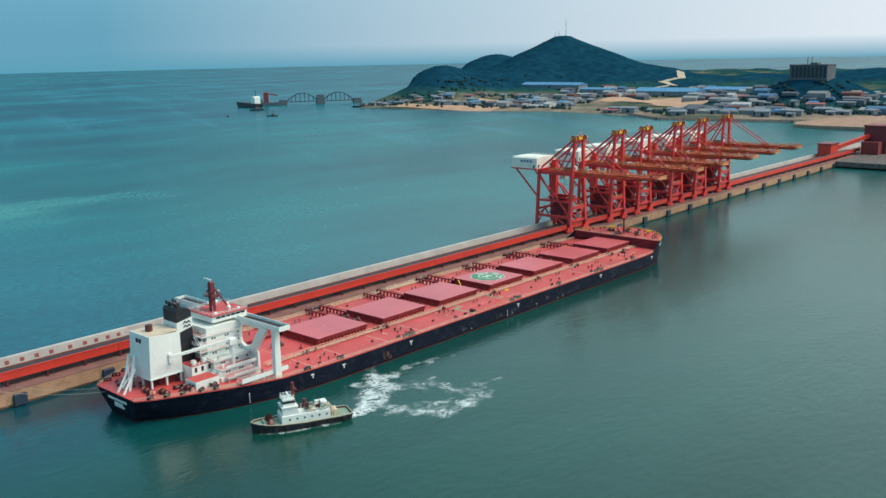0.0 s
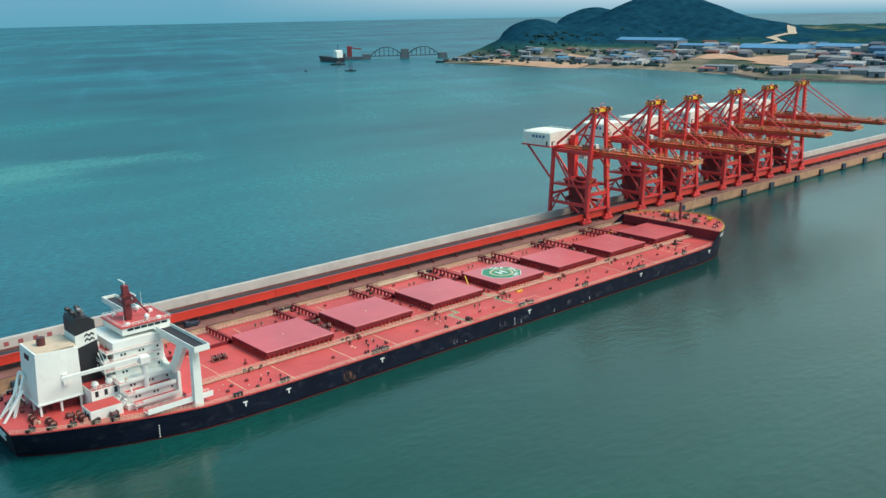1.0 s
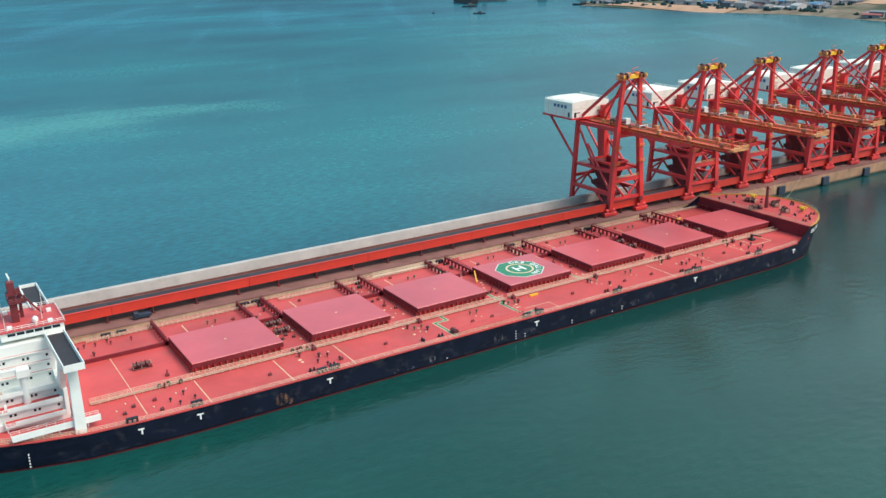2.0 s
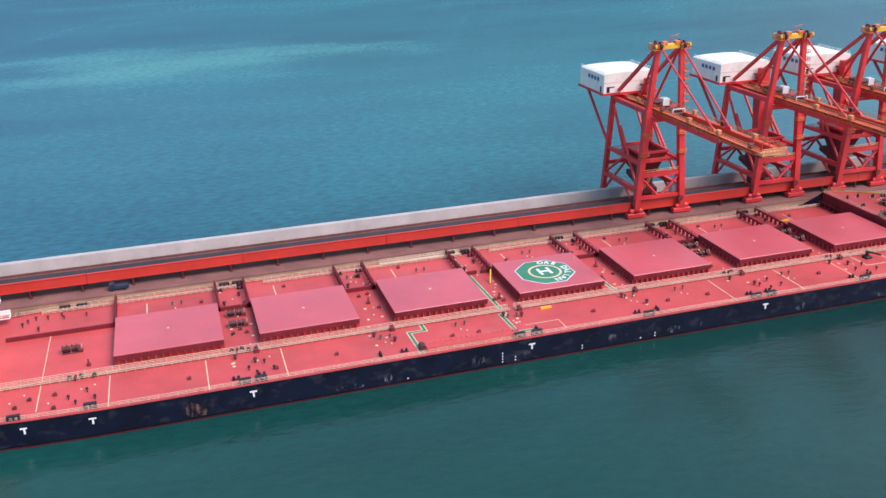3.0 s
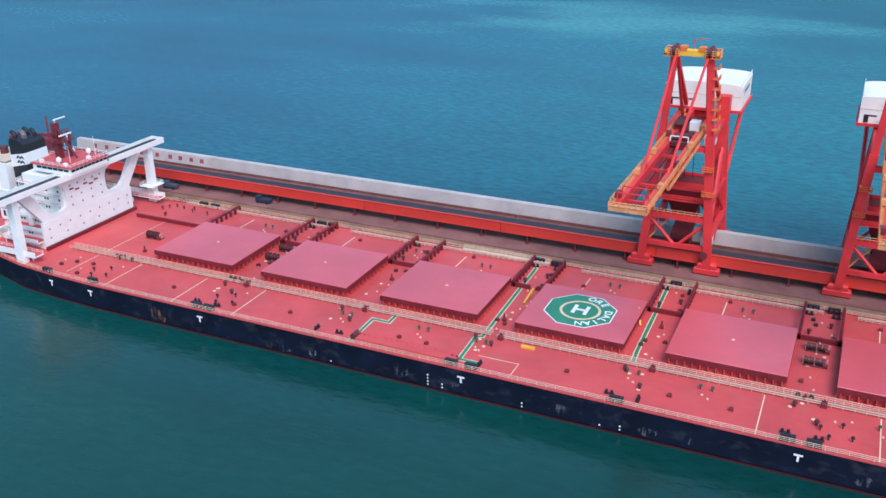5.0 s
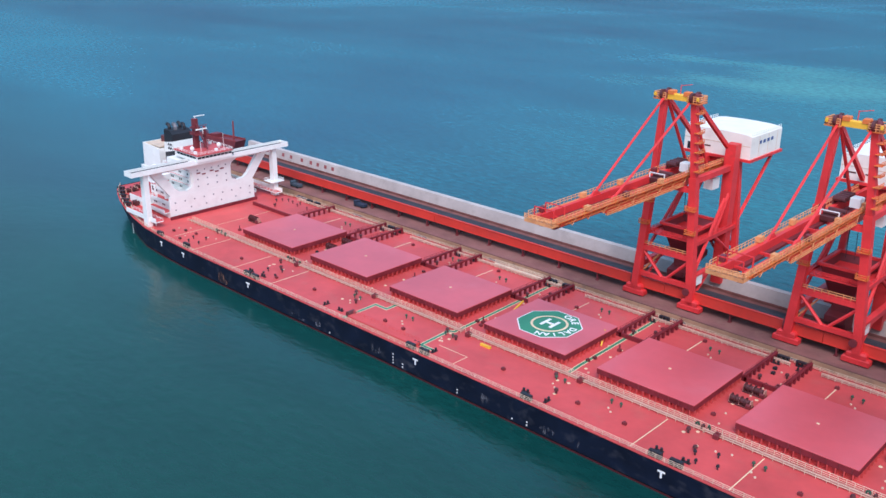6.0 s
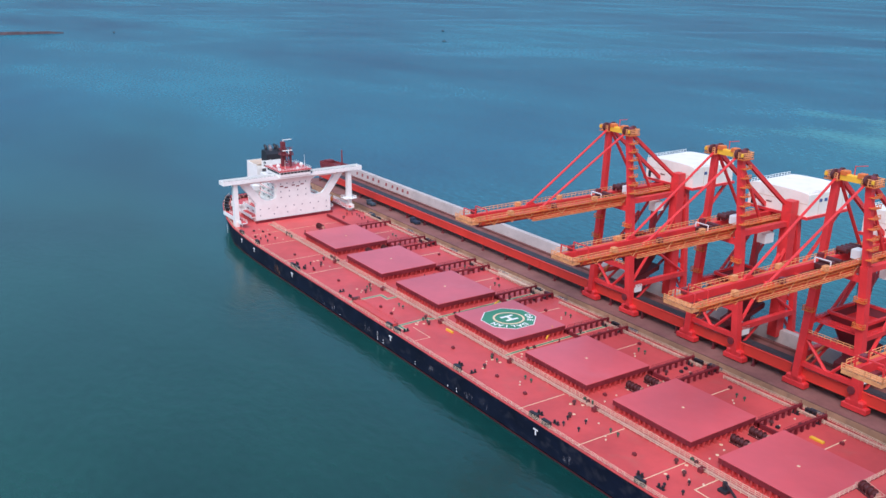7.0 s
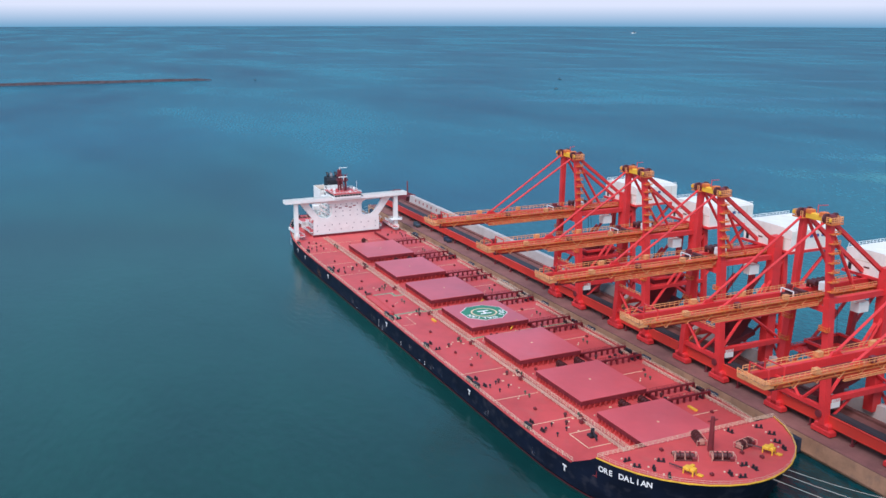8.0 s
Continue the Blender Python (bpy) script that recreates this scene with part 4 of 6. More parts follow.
for x, y in ((321.0, -13.4), (320.6, 12.6)):
    st = part("chain_stopper", Geo().box(-1.5, 1.5, -0.9, 0.9, 1.1, 1.9, 0.2).beam((-1.3, -0.8, 0), (-1.3, -0.8, 1.2), 0.3).beam((1.3, -0.8, 0), (1.3, -0.8, 1.2), 0.3).beam((-1.3, 0.8, 0), (-1.3, 0.8, 1.2), 0.3).beam((1.3, 0.8, 0), (1.3, 0.8, 1.2), 0.3).box(-0.5, 0.5, -1.6, 1.6, 1.5, 2.2, 0.2), YELLOW, ship, "yellow anchor chain stopper", (x, y, FZ), 20)
    part("stopper_step", Geo().box(1.8, 3.2, 0.2, 1.2, 0.1, 0.45), YELLOW, st)
    part("anchor_chain", Geo().tube((-1.4, 0, 0.9), (-5.6, -0.4 if y < 0 else -1.2, 1.0), 0.22, n=6), MACHINE, st)
part("fore_mast", Geo().tube((313.4, -0.4, FZ), (313.4, -0.4, FZ + 9.6), 0.8, 0.55, 8).beam((313.4, -2, FZ + 8.6), (313.4, 1.2, FZ + 8.6), 0.3), DARKRED, fore, "dark red foremast")

# painted lines on the deck
for x in (37.5, 54, 77.8, 97.4, 227.8, 251, 271):
    part("deck_line", Geo().box(x - 0.13, x + 0.13, -31.4 if x > 50 else -28, -W - 4.4, 7.205, 7.225), LINE, main_deck, "pale painted line across the deck")
for a, b in HATCHES:
    part("deck_line", Geo().box(a + 8, a + 8.3, WF + 2, 27, 7.205, 7.225), LINE, main_deck)
part("deck_line", Geo().box(37.4, 37.6, -W - 2, 16, 7.205, 7.225), LINE, main_deck)
for x0, x1, y0, y1 in ((164.2, 174.3, -24.8, -24.6), (174.1, 174.3, -30.2, -24.8)):
    part("deck_line", Geo().box(x0, x1, y0, y1, 7.205, 7.225), LINE, main_deck)


def strip(pts, w, z):
    """A flat painted strip with mitred corners."""
    vs, n = [], len(pts)
    for i, p in enumerate(pts):
        p = Vector(p)
        d0 = (p - Vector(pts[i - 1])).normalized() if i else None
        d1 = (Vector(pts[i + 1]) - p).normalized() if i < n - 1 else None
        d = ((d0 or d1) + (d1 or d0)).normalized()
        m = Vector((-d.y, d.x)) * (w / 2 / max(0.5, abs(d.dot(d0 or d1))))
        vs += [(*(p + m), z), (*(p - m), z)]
    return Geo().raw(vs, [(2 * i, 2 * i + 1, 2 * i + 3, 2 * i + 2) for i in range(n - 1)])


for pts in ([(136.8, -13.6), (136.9, -18.4), (132.3, -18.4), (132.6, -31)], [(160.0, 30), (161.4, -13), (161.4, -15.8), (160.0, -16.4), (160.6, -28), (165.8, -28)], [(197.0, 31), (197.8, -8), (198.2, -13.6)]):
    edge_strip = part("path_border", strip(pts, 1.35, 7.21), LINE, main_deck)
    part("green_path", strip(pts, 0.8, 7.225), GREEN, edge_strip, "green painted walkway line")
gw = part("gangway", Geo().box(134, 160.5, -30.6, -28.2, 7.3, 8.1), DECK, ship, "folded red gangway lying along the deck edge")
part("gangway_railing", Geo().rail([(134, -28.3, 8.1), (160.5, -28.3, 8.1)], 0.9, 1.5, 0.07, 2), DECK, gw)
part("gangway_drum", Geo().tube((133.2, -30, 8.0), (133.2, -27.6, 8.0), 0.9, n=10), MACHINE, gw)
part("far_gangway", Geo().box(136, 163, 30.6, 31.6, 7.3, 8.0).rail([(136, 31.2, 8), (163, 31.2, 8)], 1.2, 1.5, 0.08, 2), CREAM, ship, "cream gangway along the inner rail")
part("yellow_spreader", Geo().box(172, 175.4, -17.2, -16.5, 7.2, 7.8), YELLOW, ship, "yellow lifting beam lying on deck")
for x, s in ((165.2, 1), (194.9, -1)):
    part("hose_boom", Geo().beam((x - 0.6 * s, 5.0, 7.4), (x + 0.8 * s, 8.6, 10.4), 0.4), YELLOW, ship, "short yellow hose davit")
for x, y in ((48.6, -8), (126, 4), (163.4, -6), (200.6, 6)):
    part("pipe_post", Geo().tube((x, y, 7.2), (x, y, 9.2), 0.22, n=6).box(x - 0.5, x + 0.5, y - 0.4, y + 0.4, 7.2, 8.0, 0.08), DARKRED, ship)

# hull marks
for x, y in ((34.9, 31.6), (50.2, 32.3), (88.2, 32.55), (163, 32.55), (236.5, 32.55), (292.8, 31.75)):
    part("tug_mark", Geo().box(x - 0.9, x + 0.9, -y - 0.06, -y + 0.1, 5.1, 5.5).box(x - 0.22, x + 0.22, -y - 0.06, -y + 0.1, 3.8, 5.12), WHITE_MARK, hull, "white T-shaped tug push mark")
for x, n in ((8, 5), (154.5, 4), (158.2, 2), (178, 2), (200.5, 2), (128, 1), (196, 1)):
    for k in range(n):
        y = float(np.interp(x, [p[0] for p in BREADTH], [p[1] for p in BREADTH]))
        part("draught_mark", Geo().box(x - 0.16, x + 0.16, -y - 0.06, -y + 0.1, 1.2 + k * 0.85, 1.55 + k * 0.85), WHITE_MARK, hull)


def worn_mat(name, color, size, stretch, low, high):
    """Scraped paint: ragged patches that let the hull show between them."""
    m = mat(name, color, 0.85, vary=0.5, size=2, spec=0.1)
    n, k = m.node_tree.nodes, m.node_tree.links
    tc, mp, nz, r = n.new("ShaderNodeTexCoord"), n.new("ShaderNodeMapping"), n.new("ShaderNodeTexNoise"), n.new("ShaderNodeMapRange")
    k.new(tc.outputs["Object"], mp.inputs[0])
    mp.inputs["Scale"].default_value = stretch
    k.new(mp.outputs[0], nz.inputs[0])
    nz.inputs["Scale"].default_value, nz.inputs["Detail"].default_value = 1 / (size * U), 6
    k.new(nz.outputs[0], r.inputs[0])
    r.inputs[1].default_value, r.inputs[2].default_value, r.inputs[4].default_value = low, high, 0.9
    k.new(r.outputs[0], n["Principled BSDF"].inputs["Alpha"])
    return m


def ragged(x, w, z, h, seed):
    """An uneven patch outline on the hull's side."""
    g = random.Random(seed)
    return [(x + w * (0.5 + (0.36 + 0.14 * g.random()) * math.cos(a)), z + h * (0.5 + (0.36 + 0.14 * g.random()) * math.sin(a))) for a in (i * math.tau / 14 for i in range(14))]


RUST = worn_mat("rust_scrape", (0.17, 0.09, 0.065), 0.8, (1, 1, 0.4), 0.42, 0.70)
for k, (x, w, z, h) in enumerate(((71.2, 4.4, 0.8, 4.6), (74.4, 2.4, 0.8, 2.4))):
    part("rust_streak", Geo().prism(ragged(x, w, z, h, k), "y", -32.53 - 0.004 * k, -32.44), RUST, hull, "rust-brown scrape on the hull" if k == 0 else "")
SCUFF = worn_mat("hull_scuff", (0.16, 0.16, 0.18), 0.9, (1, 1, 0.35), 0.50, 0.74)
for k, (x, w, z, h) in enumerate(((108, 9, 0.8, 1.8), (145, 5, 1.6, 3.4), (159, 4, 1.6, 2.6), (184, 5, 1.4, 3.4), (204, 5, 0.9, 2.8), (213, 3, 1.4, 3.0), (247, 4, 1.2, 3.0), (276, 3, 1.2, 2.8), (121, 3, 1.2, 2.6))):
    part("scuff_mark", Geo().prism(ragged(x, w, z, h, 40 + k), "y", -32.555 - 0.003 * (k % 5), -32.44), SCUFF, hull)
# ship's name on the bow, following the flare
nx = [p[0] for p in hull_row(10.0)]
ny = [p[1] for p in hull_row(10.0)]
ux = 306.2
for i, c in enumerate(word):
    y0, y1 = (float(np.interp(ux + d, nx, ny)) for d in (-0.6, 0.6))
    if c != " ":
        letters(c, 2.15, WHITE_MARK, hull, pose((ux) * U, -((y0 + y1) / 2 + 0.22) * U, 10.0 * U, 94, 0, math.degrees(math.atan2(y0 - y1, 1.2))), "letter")
    ux += 1.48 * math.cos(math.atan2(y0 - y1, 1.2))
for k, (w, z) in enumerate(((13, 6.6), (6, 5.0), (7, 3.9))):
    for j in range(5 if k else 8):
        n = 5 if k else 8
        y = -w / 2 + w * (j + 0.5) / n
        part("stern_lettering_bar", Geo().box(-29.12 + (9 - z) * 0.25, -28.7 + (9 - z) * 0.25, y - w / n * 0.36, y + w / n * 0.36, z - 0.45, z + 0.45), WHITE_MARK, hull)

# ---- jetty ----
JX0, JX1, JY0, JY1, JZ = -54, 965, 40.0, 70.0, 6.0
jetty = solo("jetty", Geo().box(JX0, JX1, JY0, JY1, 4.2, JZ), JETTY_TOP, "long dusty concrete bulk-cargo jetty", "jetty", kind="structure")
part("jetty_face", Geo().box(JX0 - 0.3, JX1, JY0 - 0.5, JY0, 1.2, JZ + 0.02), JETTY_FACE, jetty)
part("jetty_edge_beam", Geo().box(JX0, JX1, JY0 - 0.4, JY0 + 1.0, JZ, JZ + 0.4), JETTY_TOP, jetty)
part("jetty_core", Geo().box(JX0, JX1, JY0 + 0.6, JY1, -3, 4.2), JETTY_FACE, jetty)
fen = Geo().box(-2.4, 2.4, -0.9, 0.6, 0.6, 4.8, 0.2).mesh("fender", FENDER)
for k in range(27):
    part("fender", fen, None, jetty, "dark blue rubber jetty fender" if k == 0 else "", (-46 + k * 35, JY0 - 0.9, 0))
wall = solo("parapet_wall", Geo().prism([(67.6, 6), (70.6, 6), (70.4, 10.1), (68.2, 10.1)], "x", JX0, JX1), CONCRETE, "pale concrete wave wall along the jetty", "wall", kind="structure")
PINK = mat("red_sign_paint", (0.30, 0.07, 0.07), 0.7, vary=0.2, size=2)
for x in (-5.5, -0.5, 4.8, 9.8, -12, -20, -26, -32, -38, -44):
    part("wall_sign_bar", Geo().raw([(x - 0.9, 67.78, 7.4), (x + 0.9, 67.78, 7.4), (x + 0.9, 67.98, 9.0), (x - 0.9, 67.98, 9.0)], [(0, 1, 2, 3)]), PINK, wall)
conv = thing("belt_conveyor", "long bright red raised belt conveyor with a dark belt", "conveyor")
L = 48.0
for k in range(21):
    x0 = JX0 + 4 + k * L
    if x0 > 880:
        break
    x1 = min(x0 + L - 0.15, 895)
    part("girder", Geo().prism([(46.0, 8.8), (46.5, 8.8), (46.5, 11.6), (46.0, 11.6)], "x", x0, x1).box(x0, x1, 45.85, 46.6, 11.6, 11.85).box(x0, x1, 45.85, 46.6, 8.6, 8.8), CONVEYOR, conv, "bright red steel side girder")
    part("girder", Geo().box(x0, x1, 51.4, 51.9, 9.2, 11.0), CONVEYOR, conv)
    part("walkway", Geo().box(x0, x1, 46.6, 47.8, 10.8, 10.9), ORE, conv)
    part("belt", Geo().prism([(47.8, 11.4), (49.2, 11.0), (50.4, 11.0), (51.4, 11.4), (51.3, 10.6), (48, 10.6)], "x", x0, x1), BELT, conv, "dark rubber belt")
    part("second_belt", Geo().prism([(55, 8.6), (56.6, 8.3), (58.0, 8.3), (59.6, 8.6), (59.4, 7.8), (55.2, 7.8)], "x", x0, x1), ORE, conv)
    part("second_frame", Geo().box(x0, x1, 54.2, 54.6, 7.6, 9.2).box(x0, x1, 60, 60.4, 7.6, 9.2), ORE, conv)
    part("handrail", Geo().rail([(x0, 62.4, 6), (x1, 62.4, 6)], 2.0, 4.0, 0.12, 3), ORE, conv)
leg = Geo().beam((0, 46.3, 6), (0, 46.3, 8.7), 0.38).beam((0, 51.6, 6), (0, 51.6, 9.3), 0.5).beam((0, 46.3, 8.4), (0, 51.6, 8.4), 0.5).beam((0, 46.5, 6.2), (0, 51.4, 8.2), 0.25).box(-0.5, 0.5, 45.9, 46.8, 6, 6.3).mesh("trestle_leg", DARKRED)
frame2 = Geo().beam((0, 54.6, 6), (0, 54.6, 7.8), 0.4).beam((0, 60, 6), (0, 60, 7.8), 0.4).beam((0, 54.6, 7.6), (0, 60, 7.6), 0.4).mesh("trestle_frame", ORE)
for k in range(62):
    part("trestle_leg", leg, None, conv, "", (JX0 + 7 + k * 15.2, 0, 0))
    part("trestle_frame", frame2, None, conv, "", (JX0 + 7 + k * 15.2, 0, 0))
part("ore_spill", Geo().box(JX0 + 3, 890, 61.5, 66.5, 6.0, 6.25), ORE, conv, "brown ore dust heaped beside the belts")
mb = thing("moored_barge", "dark red work barge with a mast moored off the jetty end", "barge", at=(-86, 76, 0), rz=8)
part("hull", Geo().prism([(-10, -1), (9, -1), (11.5, 5.0), (-11.5, 4.4)], "y", -3.6, 3.6), DARKRED, mb)
part("bulwark", Geo().box(-11.2, 11.2, -3.5, -3.25, 4.6, 5.6).box(-11.2, 11.2, 3.25, 3.5, 4.6, 5.6).box(-11.5, -11.2, -3.5, 3.5, 4.4, 5.6), BOOT, mb)
part("deckhouse", Geo().box(-8.6, -4.6, -2.2, 2.2, 4.5, 6.6, 0.2), DARKRED, mb)
part("mast", Geo().tube((6.5, 0, 4.6), (6.5, 0, 14.6), 0.5, 0.35, 8), BOOT, mb)

# ---- ship unloaders ----
BLUEMARK = mat("blue_marking", (0.05, 0.10, 0.24), 0.6, vary=0.2, size=2)


def unloader():
    c = thing("ship_unloader", "red gantry grab unloader with a white machinery house and level boom", "crane", "unloaders on the jetty")
    FY, BY = 45.4, 72.0
    for s in (-1, 1):
        p = part("front_leg", Geo().beam((s * 9.4, FY, 7.6), (s * 6.4, FY, 46), 2.2).beam((s * 6.4, FY, 46), (s * 4.6, 44.6, 68), 1.7), CRANE, c)
        part("rear_leg", Geo().beam((s * 9.4, BY, 7.6), (s * 6.4, BY, 46), 1.7), CRANE, c)
        part("bogie", Geo().box(s * 9.4 - 3.6, s * 9.4 + 3.6, FY - 1.2, FY + 1.2, 6.4, 8.1, 0.4).box(s * 9.4 - 2.6, s * 9.4 + 2.6, FY - 1.1, FY + 1.1, 8.1, 9.6, 0.5), CRANE, c)
        part("bogie", Geo().box(s * 9.4 - 3.6, s * 9.4 + 3.6, BY - 1.2, BY + 1.2, 6.4, 8.1, 0.4).box(s * 9.4 - 2.6, s * 9.4 + 2.6, BY - 1.1, BY + 1.1, 8.1, 9.6, 0.5), CRANE, c)
        for k in range(4):
            for y in (FY, BY):
                part("wheel", Geo().tube((s * 9.4 - 2.7 + 1.8 * k, y - 0.4, 6.5), (s * 9.4 - 2.7 + 1.8 * k, y + 0.4, 6.5), 0.5, n=10), BLACK, c)
        part("side_beam", Geo().beam((s * 8.8, FY, 16), (s * 8.8, BY, 16), 1.6), CRANE, c)
        part("side_beam", Geo().beam((s * 7.9, FY, 26), (s * 7.9, BY, 26), 1.2), CRANE, c)
        part("side_beam", Geo().beam((s * 6.4, FY, 45), (s * 6.4, BY, 45), 1.6), CRANE, c)
        part("brace", Geo().tube((s * 8.8, FY, 16), (s * 7.2, BY - 8, 36), 0.55).tube((s * 8.8, BY, 16), (s * 7.9, 58, 26), 0.5).tube((s * 7.9, 58, 26), (s * 6.6, BY, 44), 0.55).tube((s * 8.8, FY, 8), (s * 8.4, 58, 16), 0.45), CRANE, c)
        part("backstay", Geo().beam((s * 4.4, 44.8, 68), (s * 5.0, 72, 47), 1.1), CRANE, c)
        part("backstay", Geo().tube((s * 4.0, 44.8, 67.4), (s * 3.4, 58, 46.6), 0.5), CRANE, c)
        part("forestay", Geo().tube((s * 4.2, 44.2, 68.2), (s * 3.0, 10, 46.9), 0.36), CRANE, c, "thin red boom stay")
        part("stay_bracket", Geo().prism([(8.6, 46.4), (12.6, 46.4), (11.2, 47.5), (9.6, 47.5)], "x", s * 3.0 - 0.3, s * 3.0 + 0.3), CRANE, c)
        b = part("boom_girder", Geo().prism([(-15, 46.4), (-13, 44.6), (4, 44.4), (8, 43.0), (74, 43.0), (74, 46.4)], "x", s * 2.9 - 0.55, s * 2.9 + 0.55), GIRDER if s > 0 else CRANE, c, "orange-red box girder of the boom" if s > 0 else "red box girder of the boom")
        part("boom_walkway", Geo().box(s * 3.9 - 0.5, s * 3.9 + 0.5, -16, 66, 46.1, 46.3), ORANGE, b, "orange walkway along the boom")
        for k in range(17):
            y = -14 + k * 4.8
            part("walkway_bracket", Geo().beam((s * 3.4, y, 44.7), (s * 4.3, y, 46.1), 0.22), ORANGE, b)
        part("boom_railing", Geo().rail([(s * 4.3, -16, 46.5), (s * 4.3, 66, 46.5)], 1.2, 1.6, 0.10, 2), TAN, b)
        part("boom_pipe", Geo().tube((s * 3.65, -12, 45.0), (s * 3.65, 66, 45.0), 0.2), ORANGE, b)
        if s > 0:
            part("lower_walkway", Geo().box(s * 3.8 - 0.35, s * 3.8 + 0.35, 6, 44, 43.3, 43.45).rail([(s * 4.1, 6, 43.4), (s * 4.1, 44, 43.4)], 1.0, 2.0, 0.09, 2), TAN, b)
        for k in range(11):
            y = -11 + k * 6.7
            part("cable_loop", Geo().tube((s * 3.7, y, 46.2), (s * 3.75, y + 2.2, 44.2), 0.13, n=4).tube((s * 3.75, y + 2.2, 44.2), (s * 3.7, y + 4.4, 46.2), 0.13, n=4), ORANGE if k % 2 else TAN, b)
    for k in range(9):
        y = -12 + k * 8.6
        s = 1 if k % 2 else -1
        part("junction_box", Geo().box(s * 3.7 - 0.6, s * 3.7 + 0.6, y, y + 1.6, 46.5, 47.9, 0.1), TAN if k % 3 else DARKRED, c)
    part("portal_beam", Geo().beam((-8.2, FY, 22), (8.2, FY, 22), 1.6), CRANE, c)
    part("portal_beam", Geo().beam((-9, FY, 13.4), (9, FY, 13.4), 1.3), CRANE, c)
    part("portal_beam", Geo().beam((-8.4, BY, 20), (8.4, BY, 20), 1.4), CRANE, c)
    part("portal_beam", Geo().beam((-6.4, BY, 45), (6.4, BY, 45), 1.6), CRANE, c)
    part("portal_beam", Geo().beam((-6.4, FY, 42.2), (6.4, FY, 42.2), 1.5), CRANE, c)
    part("portal_railing", Geo().rail([(-7.6, FY - 0.8, 22.8), (7.6, FY - 0.8, 22.8)], 1.2, 1.8, 0.1, 2), TAN, c)
    for s in (-1, 1):
        for z, x in ((29.5, 7.5), (36.5, 6.9)):
            part("leg_landing", Geo().box(s * x - 1.6, s * x + 1.6, FY - 2.0, FY - 0.6, z, z + 0.2).rail([(s * x - 1.5, FY - 0.7, z + 0.2), (s * x - 1.5, FY - 1.9, z + 0.2), (s * x + 1.5, FY - 1.9, z + 0.2), (s * x + 1.5, FY - 0.7, z + 0.2)], 1.1, 1.2, 0.1, 2), ORANGE, c)
    part("cable_reel", Geo().tube((8.2, FY - 1.6, 12.0), (8.2, FY - 1.0, 12.0), 1.1, n=14), DARKRED, c, "dark red cable reel on the leg")
    part("portal_brace", Geo().tube((-8.3, FY, 21.6), (-0.6, FY, 13.6), 0.5).tube((8.3, FY, 21.6), (0.6, FY, 13.6), 0.5), CRANE, c)
    part("portal_stair", Geo().beam((-8.0, FY + 1.4, 13.8), (-2.0, FY + 1.4, 21.6), 0.4).beam((-8.0, FY + 2.4, 13.8), (-2.0, FY + 2.4, 21.6), 0.4), TAN, c)
    part("portal_brace", Geo().tube((-9, BY, 9), (0, BY, 19.5), 0.5).tube((9, BY, 9), (0, BY, 19.5), 0.5), CRANE, c)
    part("boom_tip", Geo().box(-4.2, 4.2, -17.6, -15, 45.4, 46.2), TAN, c, "orange boom tip platform")
    part("tip_frame", Geo().rail([(-4.2, -17.6, 46.2), (4.2, -17.6, 46.2), (4.2, -13, 46.2)], 1.3, 1.2, 0.12, 3), TAN, c)
    for y in (-15.4, -11):
        part("goal_post", Geo().beam((-2.9, y, 46.4), (-2.9, y, 49), 0.25).beam((2.9, y, 46.4), (2.9, y, 49), 0.25).beam((-2.9, y, 49), (2.9, y, 49), 0.25), CRANE, c)
    for y in (-8, 4, 16, 28):
        part("boom_tie", Geo().beam((-2.9, y, 44.6), (2.9, y, 44.6), 0.7), CRANE, c)
    for s in (-1, 1):
        part("trolley_track", Geo().box(s * 1.8 - 0.55, s * 1.8 + 0.55, -14, 74, 43.8, 44.5), DARKRED, c)
    part("boom_floor", Geo().box(-1.3, 1.3, 44, 74, 43.8, 44.1), DARKRED, c)
    # head frame: sheaves, cross beam and its caged platform
    for s in (-1, 1):
        for y in (43.0, 46.2):
            part("head_sheave", Geo().tube((s * 4.6 - 0.35, y, 68.6), (s * 4.6 + 0.35, y, 68.6), 1.35, n=14), MACHINE, c)
        part("sheave_block", Geo().box(s * 4.6 - 1.2, s * 4.6 + 1.2, 43.4, 45.8, 67.2, 69.6, 0.5), DARKRED, c)
        part("head_box", Geo().box(s * 2.4 - 0.9, s * 2.4 + 0.9, 43.5, 45.5, 68.6, 69.8, 0.2), ORANGE, c)
        part("head_cage", Geo().rail([(s * 7.0, 42.6, 67.3), (s * 7.0, 46.8, 67.3), (s * 3.4, 46.8, 67.3)], 1.7, 0.9, 0.14, 3).rail([(s * 7.0, 42.6, 67.3), (s * 3.4, 42.6, 67.3)], 1.7, 0.9, 0.14, 3), TAN, c)
        part("head_platform", Geo().box(s * 5.2 - 2.0, s * 5.2 + 2.0, 42.5, 46.9, 67.0, 67.3), ORANGE, c, "orange sheave platform on the head frame")
        part("head_lamp", Geo().box(s * 6.6 - 0.35, s * 6.6 + 0.35, 42.2, 42.8, 68.0, 68.9, 0.1), YELLOW, c)
    part("head_beam", Geo().box(-4.2, 4.2, 43.7, 45.5, 67.2, 68.9, 0.2), YELLOW, c, "yellow cross beam of the head")
    part("antenna", Geo().tube((0, 44.6, 68.8), (0, 44.6, 71.4), 0.12).tube((0, 44.6, 71.2), (3.4, 44.6, 71.9), 0.1), CRANE, c)
    for k in range(7):
        z = 48 + k * 2.7
        x = 6.4 - 1.8 * (z - 46) / 21
